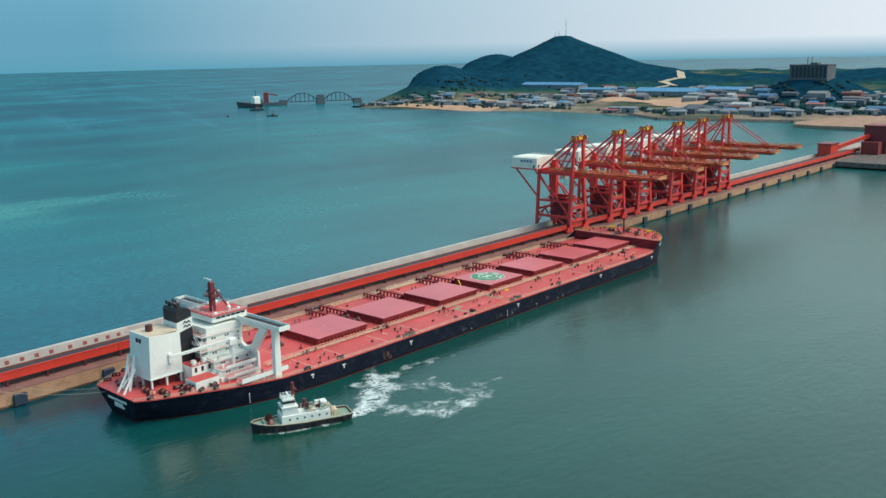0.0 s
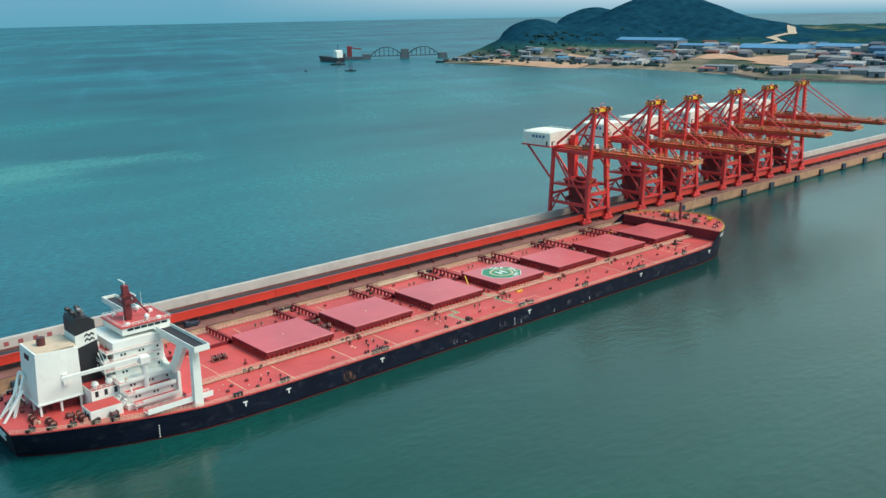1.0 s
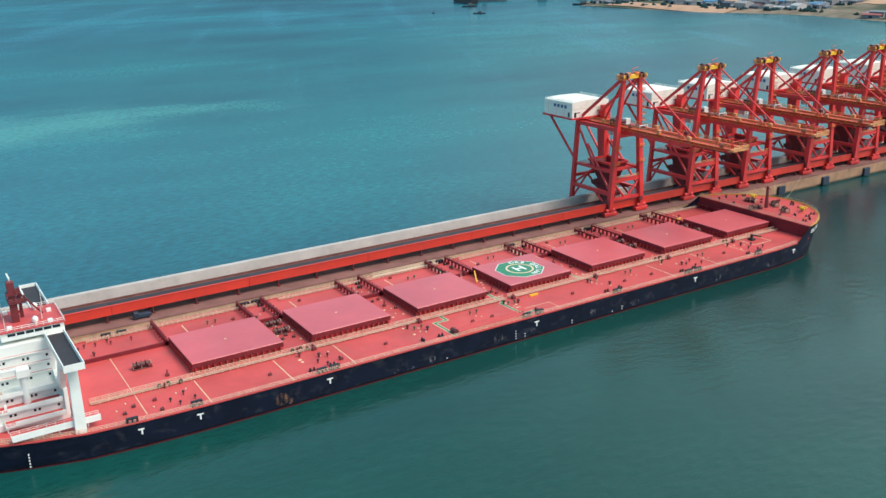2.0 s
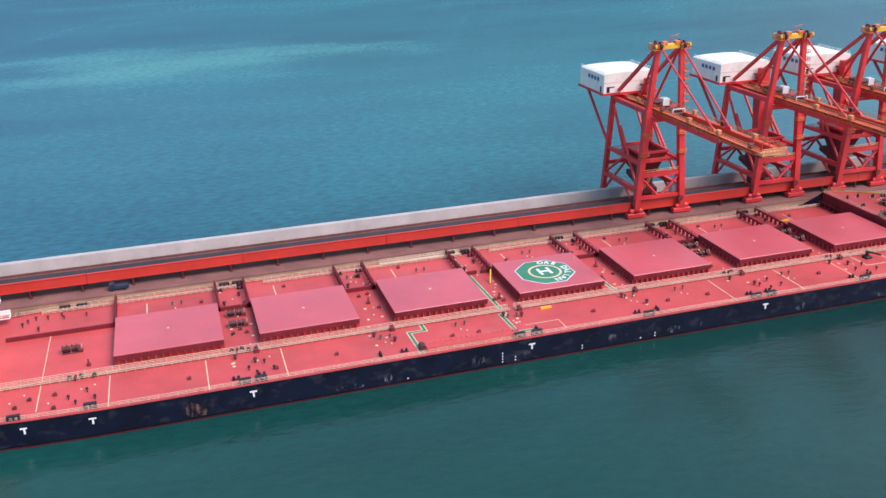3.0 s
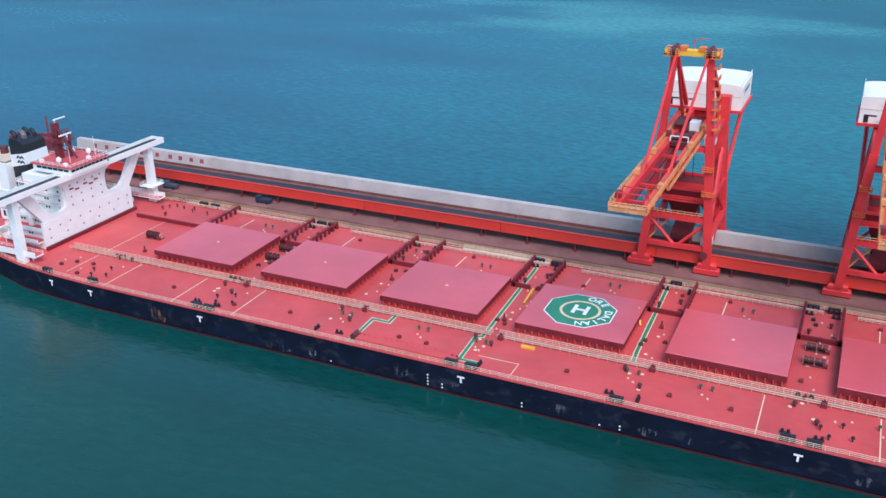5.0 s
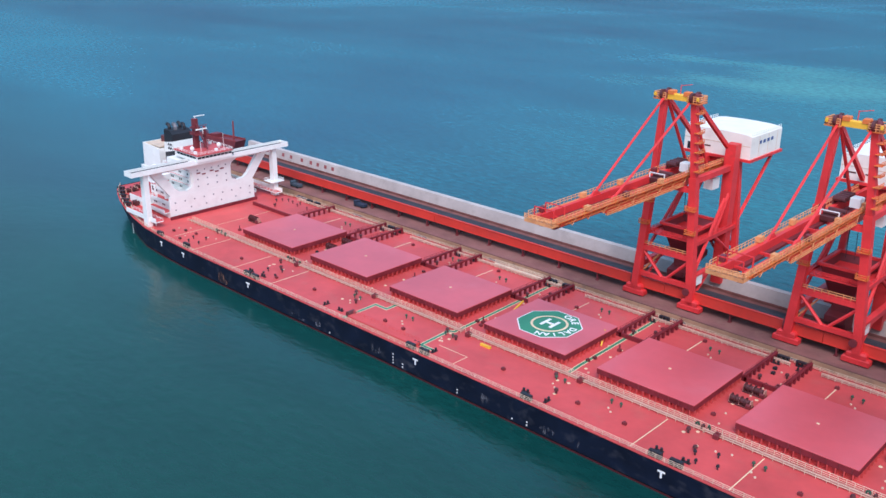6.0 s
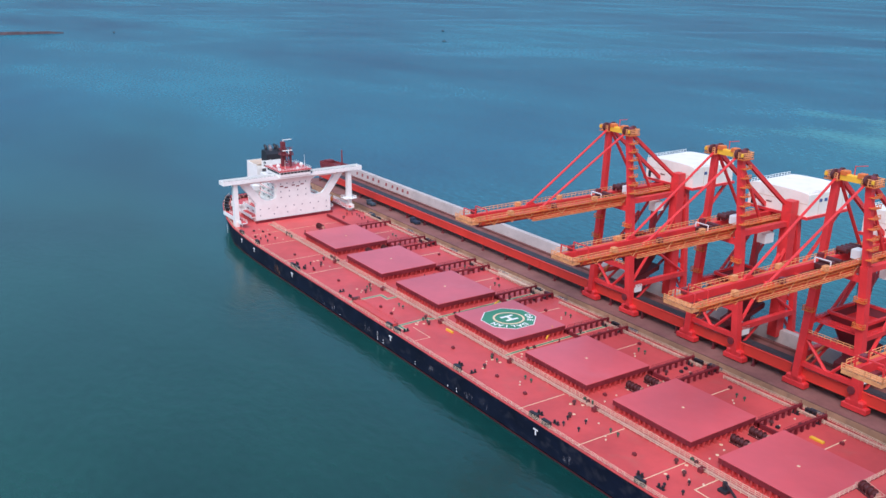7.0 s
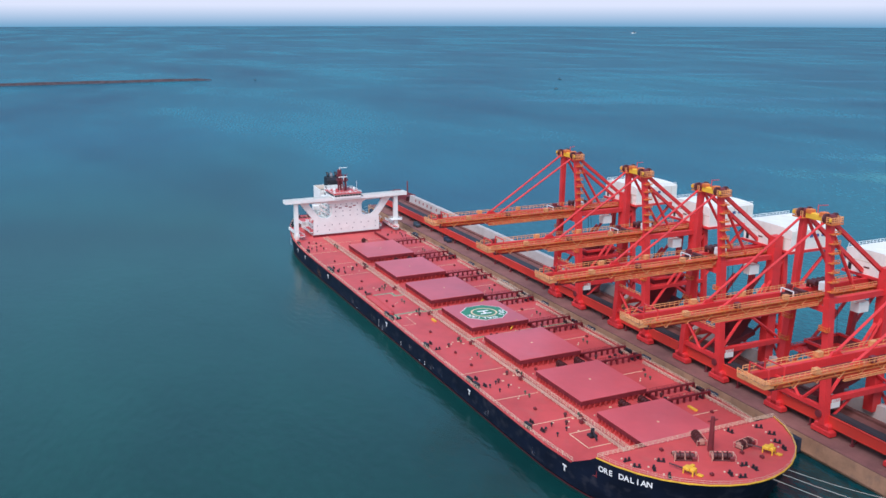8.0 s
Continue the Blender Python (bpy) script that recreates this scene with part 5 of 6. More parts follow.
        part("ladder_landing", Geo().box(x + 0.6, x + 2.4, 43.6, 46.4, z, z + 0.18).rail([(x + 2.3, 43.7, z), (x + 2.3, 46.3, z)], 1.1, 1.2, 0.1, 2), ORANGE, c)
    part("stair_column", Geo().box(4.6, 7.9, 66.2, 69.6, 8, 52), CRANE, c, "thick red column rising past the boom")
    h = part("machinery_house", Geo().prism([(-11.4, 47.2), (10.4, 47.2)] + [(-0.5 + 10.9 * math.cos(math.pi * k / 14), 53.9 + 0.85 * math.sin(math.pi * k / 14) ** 0.8) for k in range(15)], "y", 70.6, 91), HOUSE, c, "white machinery house overhanging behind")
    for x in (10.2, -11.2):
        part("roof_railing", Geo().rail([(x, 71, 54.0), (x, 90.6, 54.0)], 1.1, 1.5, 0.07, 2), WHITE, h)
    for y in (76, 82, 88):
        part("wall_seam", Geo().box(10.38, 10.46, y - 0.06, y + 0.06, 47.4, 53.6).box(-11.46, -11.38, y - 0.06, y + 0.06, 47.4, 53.6), CREAM, h)
    part("wall_seam", Geo().box(-11.3, 10.3, 70.52, 70.6, 51.0, 51.15), CREAM, h)
    for x in (-8, -3.5, 4.5):
        part("house_louvre", Geo().box(x - 1.0, x + 1.0, 70.5, 70.62, 49.2, 49.6), MACHINE, h)
    part("house_floor", Geo().box(-12, 11, 70, 91.8, 46.4, 47.2), CRANE, h)
    part("door", Geo().box(-10.2, -9.0, 70.5, 70.62, 47.4, 49.6), BLACK, h)
    part("door", Geo().box(-11.48, -11.35, 72.4, 73.6, 47.4, 49.6), BLACK, h)
    for k in range(4):
        part("blue_lettering_bar", Geo().box(-11.5, -11.35, 74.6 + k * 2.6, 76.2 + k * 2.6, 51.2, 52.6), BLUEMARK, h)
        part("blue_lettering_bar", Geo().box(10.35, 10.5, 76 + k * 2.6, 77.4 + k * 2.6, 51.2, 52.2), BLUEMARK, h)
    for s in (-1, 1):
        part("house_strut", Geo().tube((s * 9, 90, 46.6), (s * 8.2, BY, 28), 0.6), CRANE, h)
    hp = part("hopper", Geo().raw([(-5.8, 51, 28.5), (5.8, 51, 28.5), (5.8, 65, 28.5), (-5.8, 65, 28.5), (-2.4, 55, 17), (2.4, 55, 17), (2.4, 60, 17), (-2.4, 60, 17)], [(0, 1, 5, 4), (1, 2, 6, 5), (2, 3, 7, 6), (3, 0, 4, 7), (4, 5, 6, 7)]), DARKRED, c, "dark red receiving hopper")
    part("hopper_rim", Geo().beam((-5.8, 51, 28.5), (5.8, 51, 28.5), 0.8).beam((5.8, 51, 28.5), (5.8, 65, 28.5), 0.8).beam((5.8, 65, 28.5), (-5.8, 65, 28.5), 0.8).beam((-5.8, 65, 28.5), (-5.8, 51, 28.5), 0.8), CRANE, hp)
    part("hopper_platform", Geo().box(-8, 8, 48, 68, 25.6, 26).rail([(-8, 48, 26), (8, 48, 26), (8, 68, 26), (-8, 68, 26), (-8, 48, 26)], 1.2, 2.4, 0.1, 2), CRANE, hp)
    part("feed_chute", Geo().box(-2.2, 2.2, 54.6, 60.4, 9.2, 17.2), DARKRED, hp)
    part("feeder", Geo().prism([(52, 12.5), (66, 16.5), (66, 18.2), (52, 14.2)], "x", -2.8, 2.8), DARKRED, hp)
    part("operator_cabin", Geo().box(3.0, 6.0, 58, 62, 39.6, 42.8, 0.2), WHITE, c, "white operator cabin under the boom")
    part("trolley", Geo().box(-2.3, 2.3, 36, 44, 45.0, 46.4, 0.2).tube((-2.2, 38, 46.8), (2.2, 38, 46.8), 0.6, n=10).tube((-2.2, 41, 46.8), (2.2, 41, 46.8), 0.6, n=10), MACHINE, c, "dark grab trolley in the boom")
    part("trolley_frame", Geo().beam((-2.3, 36, 46.4), (-2.3, 36, 47.8), 0.25).beam((2.3, 36, 46.4), (2.3, 36, 47.8), 0.25).beam((-2.3, 36, 47.8), (2.3, 36, 47.8), 0.25), WHITE_MARK, c)
    for k in range(4):
        part("hoist_drum", Geo().tube((-3.6, 47.4 + k * 1.9, 48.0), (-0.6, 47.4 + k * 1.9, 48.0), 0.75, n=10).box(-3.7, -3.3, 46.9 + k * 1.9, 47.9 + k * 1.9, 46.4, 48.6), MACHINE, c)
    part("checker_cabin", Geo().box(0.4, 3.0, 47.4, 50.2, 46.4, 49.0, 0.2), WHITE, c, "small white cabin on the boom")
    part("electrics_box", Geo().box(6.6, 9.6, 47.2, 50.6, 13.4, 16.4, 0.2), WHITE, c)
    part("cable_reel", Geo().tube((-10.8, 47, 11), (-10.4, 47, 11), 2.4, n=14), DARKRED, c)
    part("rope", Geo().tube((-1.0, 55, 44.2), (-1.2, 56, 30), 0.12, n=4).tube((1.0, 55, 44.2), (1.2, 56, 30), 0.09, n=4), BLACK, c)
    return c


LEAD_START = 330.3
first = unloader()
cranes = [first] + [copy_thing(first, pose((LEAD_START + x) * U, 0, 0)) for x in (50, 87, 136, 176, 220)]

# scattered small deck fittings: vents, sounding pipes, caps
rng_d = random.Random(77)
fit_cap = Geo().tube((0, 0, 0), (0, 0, 0.25), 0.28, 0.24, 8)
fit_vent = Geo().tube((0, 0, 0), (0, 0, 0.9), 0.16, n=6).tube((0, 0, 0.8), (0, 0, 1.25), 0.42, 0.3, 8)
fit_box = Geo().box(-0.5, 0.5, -0.35, 0.35, 0, 0.7, 0.08).tube((0.2, 0, 0.6), (0.2, 0, 1.0), 0.12, n=6)
fit_goose = Geo().tube((0, 0, 0), (0, 0, 1.1), 0.22, n=6).tube((0, 0, 1.1), (0.55, 0, 1.35), 0.24, n=6).tube((0.55, 0, 1.35), (0.75, 0, 0.7), 0.26, n=6)
FITS = {"deck_cap": fit_cap, "deck_vent": fit_vent, "valve_box": fit_box, "gooseneck": fit_goose}
fitted = {}


def fit(kind, paint, x, y, z=7.22, rz=0):
    key = (kind, paint.name)
    if key not in fitted:
        fitted[key] = FITS[kind].mesh(kind, paint)
    part(kind, fitted[key], None, ship, "", (x, y, z), rz)


# pairs of green tank vents with pale sounding caps beside them
for x, y in ((125.4, -19.4), (147, -18.9), (162.5, -19), (199.5, -18.3), (215.9, -18.6), (252, -20), (147, 22), (184, 24), (219, 23), (125, 24), (256, 23), (72, 23)):
    fit("deck_vent", VENT_GREEN, x - 1.3, y), fit("deck_vent", VENT_GREEN, x + 1.3, y)
    fit("deck_cap", CREAM, x - 0.6, y - 2.4), fit("deck_cap", CREAM, x + 0.8, y - 3.6)
# rows of goosenecks beside the pipe walkway and in the cross alleys
for x, y, n in ((84.4, -13.9, 5), (44, -14.8, 3), (234, -13.9, 3), (271.5, -13.9, 2), (50, -15.2, 1)):
    for k in range(n):
        fit("gooseneck", MACHINE if k % 2 else VENT_GREEN, x + k * 1.7, y - 0.6 * (k % 2), rz=k * 70)
# lone dark red valves out on the deck
for x, y in ((41.3, -21.4), (73.3, -24.4), (111.1, -24.2), (143, -24.6), (150.5, -24.8), (185.5, -23.6), (209, -24.4), (222, -24.6), (262, -23), (95, -26.4), (79, 22), (104, 25), (141, 27), (176, 21), (214, 27), (250, 26), (286, 24)):
    fit("valve_box", DARKRED, x, y)
# mooring places: dark bitts and pale caps near the fairleads
for x in (46.5, 90, 241.5, 276):
    for dx, y in ((0, -27.6), (-1.8, -24.6), (2.4, -22.2), (4.4, -26.4)):
        fit("deck_vent", BLACK, x + dx, y)
    for dx, y in ((0.8, -20.4), (4, -19.2)):
        fit("deck_cap", CREAM, x + dx, y)
# small caps and valves scattered in the cross alleys between hatches
for i in range(6):
    c = (HATCHES[i][1] + HATCHES[i + 1][0]) / 2
    for k in range(7):
        fit("deck_cap", CREAM, c + rng_d.uniform(-3.4, 3.4), -10 + k * 6 + rng_d.uniform(-1.5, 1.5))
    for k in range(4):
        fit("valve_box", rng_d.choice((MACHINE, BLACK, DARKRED)), c + rng_d.uniform(-3.2, 3.2), rng_d.uniform(-10, 27))
for k in range(9):
    fit("deck_vent", rng_d.choice((MACHINE, BLACK, DARKRED)), rng_d.uniform(28, 50), rng_d.uniform(17, 28))
for x, y in ((31, -22), (34, -19), (40, -25)):
    fit("deck_cap", CREAM, x, y)
    fit("valve_box", MACHINE, x + 1.5, y - 3)
# forecastle bitts with pale caps
for x, y in ((309, -23.5), (312.7, -23.2), (307.9, 21.1), (312.6, 21.3), (312.8, -15.8), (320.2, -18.9), (323.3, 1.9), (325.8, 3.1), (327.9, -2.7), (320.6, 17.9), (325.5, -4.4), (317, 19), (306.8, 12), (315.5, -20)):
    part("bollard", bollard, None, fore, "", (x, y, 12.4), (x * 37) % 180)
    fit("deck_cap", CREAM, x - 1.5, y - 0.6, 12.42)
for x, y in ((322, 9), (318, 6), (308, -12), (311, -10.5), (324, -9)):
    fit("valve_box", DARKRED, x, y, 12.42)
# lines, spare gear and a small deck crane ahead of the last hatches
for x0, x1, y0, y1 in ((280.2, 280.5, -22.4, -14.4), (280.2, 290.2, -22.6, -22.3), (290, 290.3, -22.6, -15)):
    part("deck_line", Geo().box(x0, x1, y0, y1, 7.205, 7.225), LINE, main_deck)
part("store_crane", Geo().tube((284.4, -17.4, 7.2), (284.4, -17.4, 9.6), 0.55, n=8).beam((284.4, -17.4, 9.4), (288.6, -18.8, 8.2), 0.45).box(283.4, 285.6, -18.6, -16.4, 7.2, 8.0, 0.1), BLACK, ship, "small folded black deck crane")
part("spare_beam", Geo().box(279.6, 283.4, 20.0, 20.9, 7.25, 7.8, 0.1), YELLOW, ship, "yellow beam lying on the deck")

# mooring lines from bow and stern to the jetty
ROPE = mat("pale_mooring_rope", (0.55, 0.50, 0.42), 0.9, vary=0.2, size=2)
for p, q in (((330, 8, 12.0), (372, 41.5, 6.6)), ((331, 4, 12.0), (392, 41.5, 6.6)), ((329, 11, 12.0), (356, 41.5, 6.6)), ((-27, 12, 8.2), (-46, 41.5, 6.6)), ((-28, 6, 8.2), (-52, 41.5, 6.6))):
    a, b = Vector(p), Vector(q)
    g = Geo().sweep([a.lerp(b, k / 8) - Vector((0, 0, 5.0 * k / 8 * (1 - k / 8))) for k in range(9)], 0.055)
    solo("mooring_line", g, ROPE, "pale mooring rope sagging from ship to jetty", "rope")

# ---- tug and its wash ----
tug = thing("tug_boat", "harbour tug with green decks, white deckhouse and red funnel", "tug")
TB = [(-17, 3.4), (-16, 4.1), (-12, 4.6), (0, 4.8), (8, 4.5), (12, 3.8), (15, 2.5), (16.6, 1.0), (17.2, 0)]


def tug_outline(k, dx=0.0):
    return [(x + dx, b * k) for x, b in TB] + [(x + dx, -b * k) for x, b in TB[::-1][1:]]


g = Geo()
lo, hi = tug_outline(0.86), [(x * 1.02, y) for x, y in tug_outline(1)]
n = len(lo)
sheer = [2.2 + 1.3 * max(0, x / 17) ** 2 for x, y in hi]
g.raw([(x, y, -1.5) for x, y in lo] + [(x, y, z) for (x, y), z in zip(hi, sheer)], [(i, (i + 1) % n, n + (i + 1) % n, n + i) for i in range(n)])
th = part("hull", g, BLACK, tug, "black tug hull")
part("deck", Geo().raw([(x * 0.99, y * 0.97, z - 0.5) for (x, y), z in zip(hi, sheer)], [tuple(range(n))]), TUG_GREEN, tug, "faded green tug deck")
for r, dz, paint, nm in ((0.3, -0.3, BLACK, "rubber_fender"), (0.13, 0.1, CREAM, "bulwark_cap")):
    part(nm, Geo().sweep([(x, y, z + dz) for (x, y), z in zip(hi, sheer)] + [(*hi[0], sheer[0] + dz)], r, 6), paint, tug)
part("deckhouse", Geo().box(-9.5, 7.6, -3.4, 3.4, 1.6, 5.0, 0.2), WHITE, tug, "white deckhouse")
w = part("wheelhouse", Geo().box(1.8, 7.2, -3, 3, 5.0, 7.8, 0.15).box(2.6, 6.8, -2.4, 2.4, 7.8, 10.6, 0.2), WHITE, tug)
part("wheelhouse_window", Geo().box(2.55, 6.85, -2.46, 2.46, 9.0, 9.9), GLASS, w)
part("wheelhouse_window", Geo().box(2.6, 7.25, -2.2, 2.2, 6.2, 7.0), GLASS, w)
part("tug_mast", Geo().tube((2.6, 0, 7.6), (2.6, 0, 15.6), 0.8, 0.5, 6).beam((1.8, -1.8, 13.2), (1.8, 1.8, 13.2), 0.3), BOOT, tug, "red tug mast")
for y in (-2, 2):
    part("funnel", Geo().tube((-1.5, y, 5.0), (-1.8, y, 8.2), 0.8, 0.7, 8), MACHINE, tug)
winch_at(tug, (11, 0, 2.4), 90)
rng_b = random.Random(3)
for k in range(20):
    x, y, w = rng_b.uniform(-9, 1), rng_b.uniform(-2.6, 2.6), rng_b.uniform(0.3, 0.8)
    part("deck_box", Geo().box(x - w, x + w, y - w, y + w, 5.0, 5.0 + rng_b.uniform(0.5, 1.8), 0.08), rng_b.choice((WHITE, CREAM, CREAM, TUG_GREEN, TUG_GREEN, MACHINE)), tug)
part("house_railing", Geo().rail([(-9.3, -3.3, 5), (1.6, -3.3, 5), (1.6, 3.3, 5), (-9.3, 3.3, 5), (-9.3, -3.3, 5)], 1.0, 1.5, 0.07, 2), WHITE, tug)
for k in range(6):
    part("porthole", Geo().box(-8.4 + k * 2.6, -7.8 + k * 2.6, -3.46, 3.46, 3.2, 3.8), GLASS, tug)
part("store_box", Geo().box(-9.2, -7, -2.6, 0.4, 4.6, 7.0, 0.1), WHITE, tug)
part("wheelhouse_radar", Geo().tube((4.6, 0, 10.6), (4.6, 0, 11.8), 0.25, n=6).box(4.3, 4.9, -1.3, 1.3, 11.8, 12.1), WHITE, tug)
part("wheelhouse_railing", Geo().rail([(2.8, -2.2, 10.6), (6.6, -2.2, 10.6), (6.6, 2.2, 10.6), (2.8, 2.2, 10.6), (2.8, -2.2, 10.6)], 0.9, 1.2, 0.07, 2), WHITE, tug)
part("wheelhouse_wing", Geo().box(1.6, 7.4, -3.3, 3.3, 7.75, 7.95), WHITE, tug)
part("tow_winch", Geo().tube((-11.8, -1.6, 3.0), (-11.8, 1.6, 3.0), 0.9, n=10).box(-12.6, -11, -2.0, -1.7, 1.7, 3.8).box(-12.6, -11, 1.7, 2.0, 1.7, 3.8), CREAM, tug)
part("tow_arch", Geo().beam((-10.2, -3, 1.7), (-10.2, -2, 5.4), 0.3).beam((-10.2, 3, 1.7), (-10.2, 2, 5.4), 0.3).beam((-10.2, -2, 5.4), (-10.2, 2, 5.4), 0.3), CREAM, tug)
part("tow_hook", Geo().box(-11.5, -10, -0.6, 0.6, 1.8, 3.2), MACHINE, tug)
part("bow_bitt", Geo().box(13, 13.5, -1.2, -0.8, 2.4, 3.6).box(13, 13.5, 0.8, 1.2, 2.4, 3.6).box(13, 13.5, -1.6, 1.6, 3.2, 3.5), TUG_GREEN, tug)
for x in (-14, -9, -4, 1, 6, 10):
    for s in (-1, 1):
        part("tyre", Geo().tube((x, s * 4.75, 1.3), (x, s * 5.1, 1.3), 0.75, n=10), BLACK, tug)


def foam_ribbon(name, label, pts, widths, full=0.45, z=0.12):
    """A flat ribbon of foam along points; it thins out towards its edges and ends."""
    n = 6
    path = []
    for i in range(len(pts) - 1):
        p0, p1, p2, p3 = (Vector(pts[max(0, min(len(pts) - 1, i + k))]) for k in (-1, 0, 1, 2))
        for k in range(6):
            t = k / 6
            path.append((0.5 * ((2 * p1) + (p2 - p0) * t + (2 * p0 - 5 * p1 + 4 * p2 - p3) * t * t + (3 * p1 - p0 - 3 * p2 + p3) * t ** 3), widths[i] + (widths[i + 1] - widths[i]) * t))
    path.append((Vector(pts[-1]), widths[-1]))
    vs, fs, thick = [], [], []
    for i, (p, w) in enumerate(path):
        d = (path[min(i + 1, len(path) - 1)][0] - path[max(i - 1, 0)][0]).normalized()
        nn = Vector((-d.y, d.x))
        u = i / (len(path) - 1)
        for j in range(n + 1):
            v = -1 + 2 * j / n
            q = p + nn * v * w
            vs.append((q.x, q.y, z))
            thick.append(full * (1 - v * v) * min(1, u * 12, (1 - u) * 4) - 0.35 * v * v)
    m = n + 1
    fs = [(i * m + j, (i + 1) * m + j, (i + 1) * m + j + 1, i * m + j + 1) for i in range(len(path) - 1) for j in range(n)]
    ob = solo(name, Geo().raw(vs, fs), FOAM, label, "foam", kind="stuff")
    ob.data.attributes.new("thick", "FLOAT", "POINT").data.foreach_set("value", thick)
    return ob


tug_wash = foam_ribbon("tug_wash", "white churned wash trailing behind the tug", [(-15, 0), (-20, 0), (-25, -4), (-31, -13), (-37, -24), (-37, -36), (-40, -48)], [3.0, 5.0, 6.5, 8.5, 9.5, 8.0, 6.0], 1.05)
side_wash = foam_ribbon("side_wash", "thin white foam along the tug's side", [(17, 2.4), (9, 5.4), (-4, 5.6), (-16, 5.2)], [0.9, 1.5, 1.7, 2.0], 0.62, 0.16)
SWIRL = "white swirl of broken foam left on the water"
old_foam = [
    foam_ribbon("old_wash", SWIRL, [(28, -59), (36, -67), (42, -76), (50, -84), (64, -85), (81, -79), (93, -76)], [5, 8, 11, 12, 10, 7, 5], 0.64, 0.10),
    foam_ribbon("old_wash", SWIRL, [(44, -43), (52, -43), (61, -45), (75, -45), (92, -47), (103, -46)], [6, 8, 8, 7, 5, 4], 0.52, 0.08),
    foam_ribbon("old_wash", SWIRL, [(36, -50), (44, -55), (56, -57), (66, -62), (64, -72), (52, -76)], [6, 10, 11, 10, 9, 7], 0.46, 0.14)]
foam_ribbon("bow_foam", "small patch of foam at the bow", [(326, -12), (331, -6), (335, 1)], [1.4, 2.2, 1.4], 0.8)

# ---- far shore ----
SHORE = [(-2600, 1500), (-1200, 1500), (-300, 1480), (120, 1500), (300, 1420), (508, 1345), (640, 1380), (820, 1415), (1011, 1365), (1200, 1335), (1330, 1335), (1420, 1420), (1500, 1560), (1700, 1850), (2000, 2400), (2600, 3400)]


def shore_x(y):
    return float(np.interp(y, [p[0] for p in SHORE], [p[1] for p in SHORE]))


HILLS = [(2400, 1500, 122, 330, 240), (2400, 1485, 34, 130, 75), (2400, 1210, 40, 260, 170), (1950, 1650, 64, 110, 120), (2700, 2010, 104, 260, 160), (1660, 1375, 52, 120, 90), (1900, 1400, 34, 200, 130), (1640, 1290, 14, 90, 90), (1660, 380, 58, 110, 120), (2700, 600, 30, 400, 400), (3500, -100, 90, 500, 600), (2500, 100, 24, 300, 300)]


def land_z(x, y):
    d = x - shore_x(y)
    if d < 0:
        return max(-6.0, d * 0.1)
    z = min(1, d / 25) * 4 + min(1, d / 900) * 12
    for hx, hy, h, sx, sy in HILLS:
        z += h * math.exp(-((x - hx) / sx) ** 2 - ((y - hy) / sy) ** 2) * min(1, d / 60)
    z += noise.noise((x / 130, y / 130, 0)) * min(13, d * 0.03) + noise.noise((x / 40, y / 40, 3)) * min(3, d * 0.02)
    return z


def land_mat():
    m = mat("scrub_sand_and_haze", (0.05, 0.085, 0.055), 0.95, vary=0.3, size=40)
    n, k = m.node_tree.nodes, m.node_tree.links
    p = n["Principled BSDF"]
    geo = n.new("ShaderNodeNewGeometry")
    sep = n.new("ShaderNodeSeparateXYZ")
    k.new(geo.outputs["Position"], sep.inputs[0])
    nz = n.new("ShaderNodeTexNoise")
    nz.inputs["Scale"].default_value, nz.inputs["Detail"].default_value = 0.012, 8
    k.new(geo.outputs["Position"], nz.inputs[0])
    add = n.new("ShaderNodeMath")
    add.operation = "MULTIPLY_ADD"
    k.new(nz.outputs[0], add.inputs[0])
    add.inputs[1].default_value = 60 * U
    k.new(sep.outputs["Z"], add.inputs[2])
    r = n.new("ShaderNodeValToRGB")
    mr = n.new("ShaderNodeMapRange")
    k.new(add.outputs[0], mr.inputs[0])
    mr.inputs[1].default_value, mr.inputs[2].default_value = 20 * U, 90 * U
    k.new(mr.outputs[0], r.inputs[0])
    # sand to scrub by height; the hilltop colour is blued to imitate distance haze
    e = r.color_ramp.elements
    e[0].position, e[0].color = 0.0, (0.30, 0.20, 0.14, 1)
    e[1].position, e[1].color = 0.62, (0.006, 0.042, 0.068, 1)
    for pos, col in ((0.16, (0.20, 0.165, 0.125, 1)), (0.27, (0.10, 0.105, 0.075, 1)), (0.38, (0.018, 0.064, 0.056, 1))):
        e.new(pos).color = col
    tree = n.new("ShaderNodeTexNoise")
    tree.inputs["Scale"].default_value, tree.inputs["Detail"].default_value = 0.09, 5
    k.new(geo.outputs["Position"], tree.inputs[0])
    tm = n.new("ShaderNodeMapRange")
    k.new(tree.outputs[0], tm.inputs[0])
    tm.inputs[1].default_value, tm.inputs[2].default_value, tm.inputs[3].default_value, tm.inputs[4].default_value = 0.3, 0.7, 0.72, 1.32
    mul = n.new("ShaderNodeMix")
    mul.data_type, mul.blend_type = "RGBA", "MULTIPLY"
    mul.inputs[0].default_value = 1
    k.new(r.outputs[0], mul.inputs[6]), k.new(tm.outputs[0], mul.inputs[7])
    bp = n.new("ShaderNodeBump")
    bp.inputs["Strength"].default_value, bp.inputs["Distance"].default_value = 0.4, 2.0
    k.new(tree.outputs[0], bp.inputs["Height"])
    k.new(bp.outputs[0], p.inputs["Normal"])
    k.new(mul.outputs[2], p.inputs["Base Color"])
    p.inputs["Specular IOR Level"].default_value = 0.0
    return m


g = Geo()
NX, NY = 110, 190
gx = [1340 + (4200 - 1340) * (i / (NX - 1)) ** 1.5 for i in range(NX)]
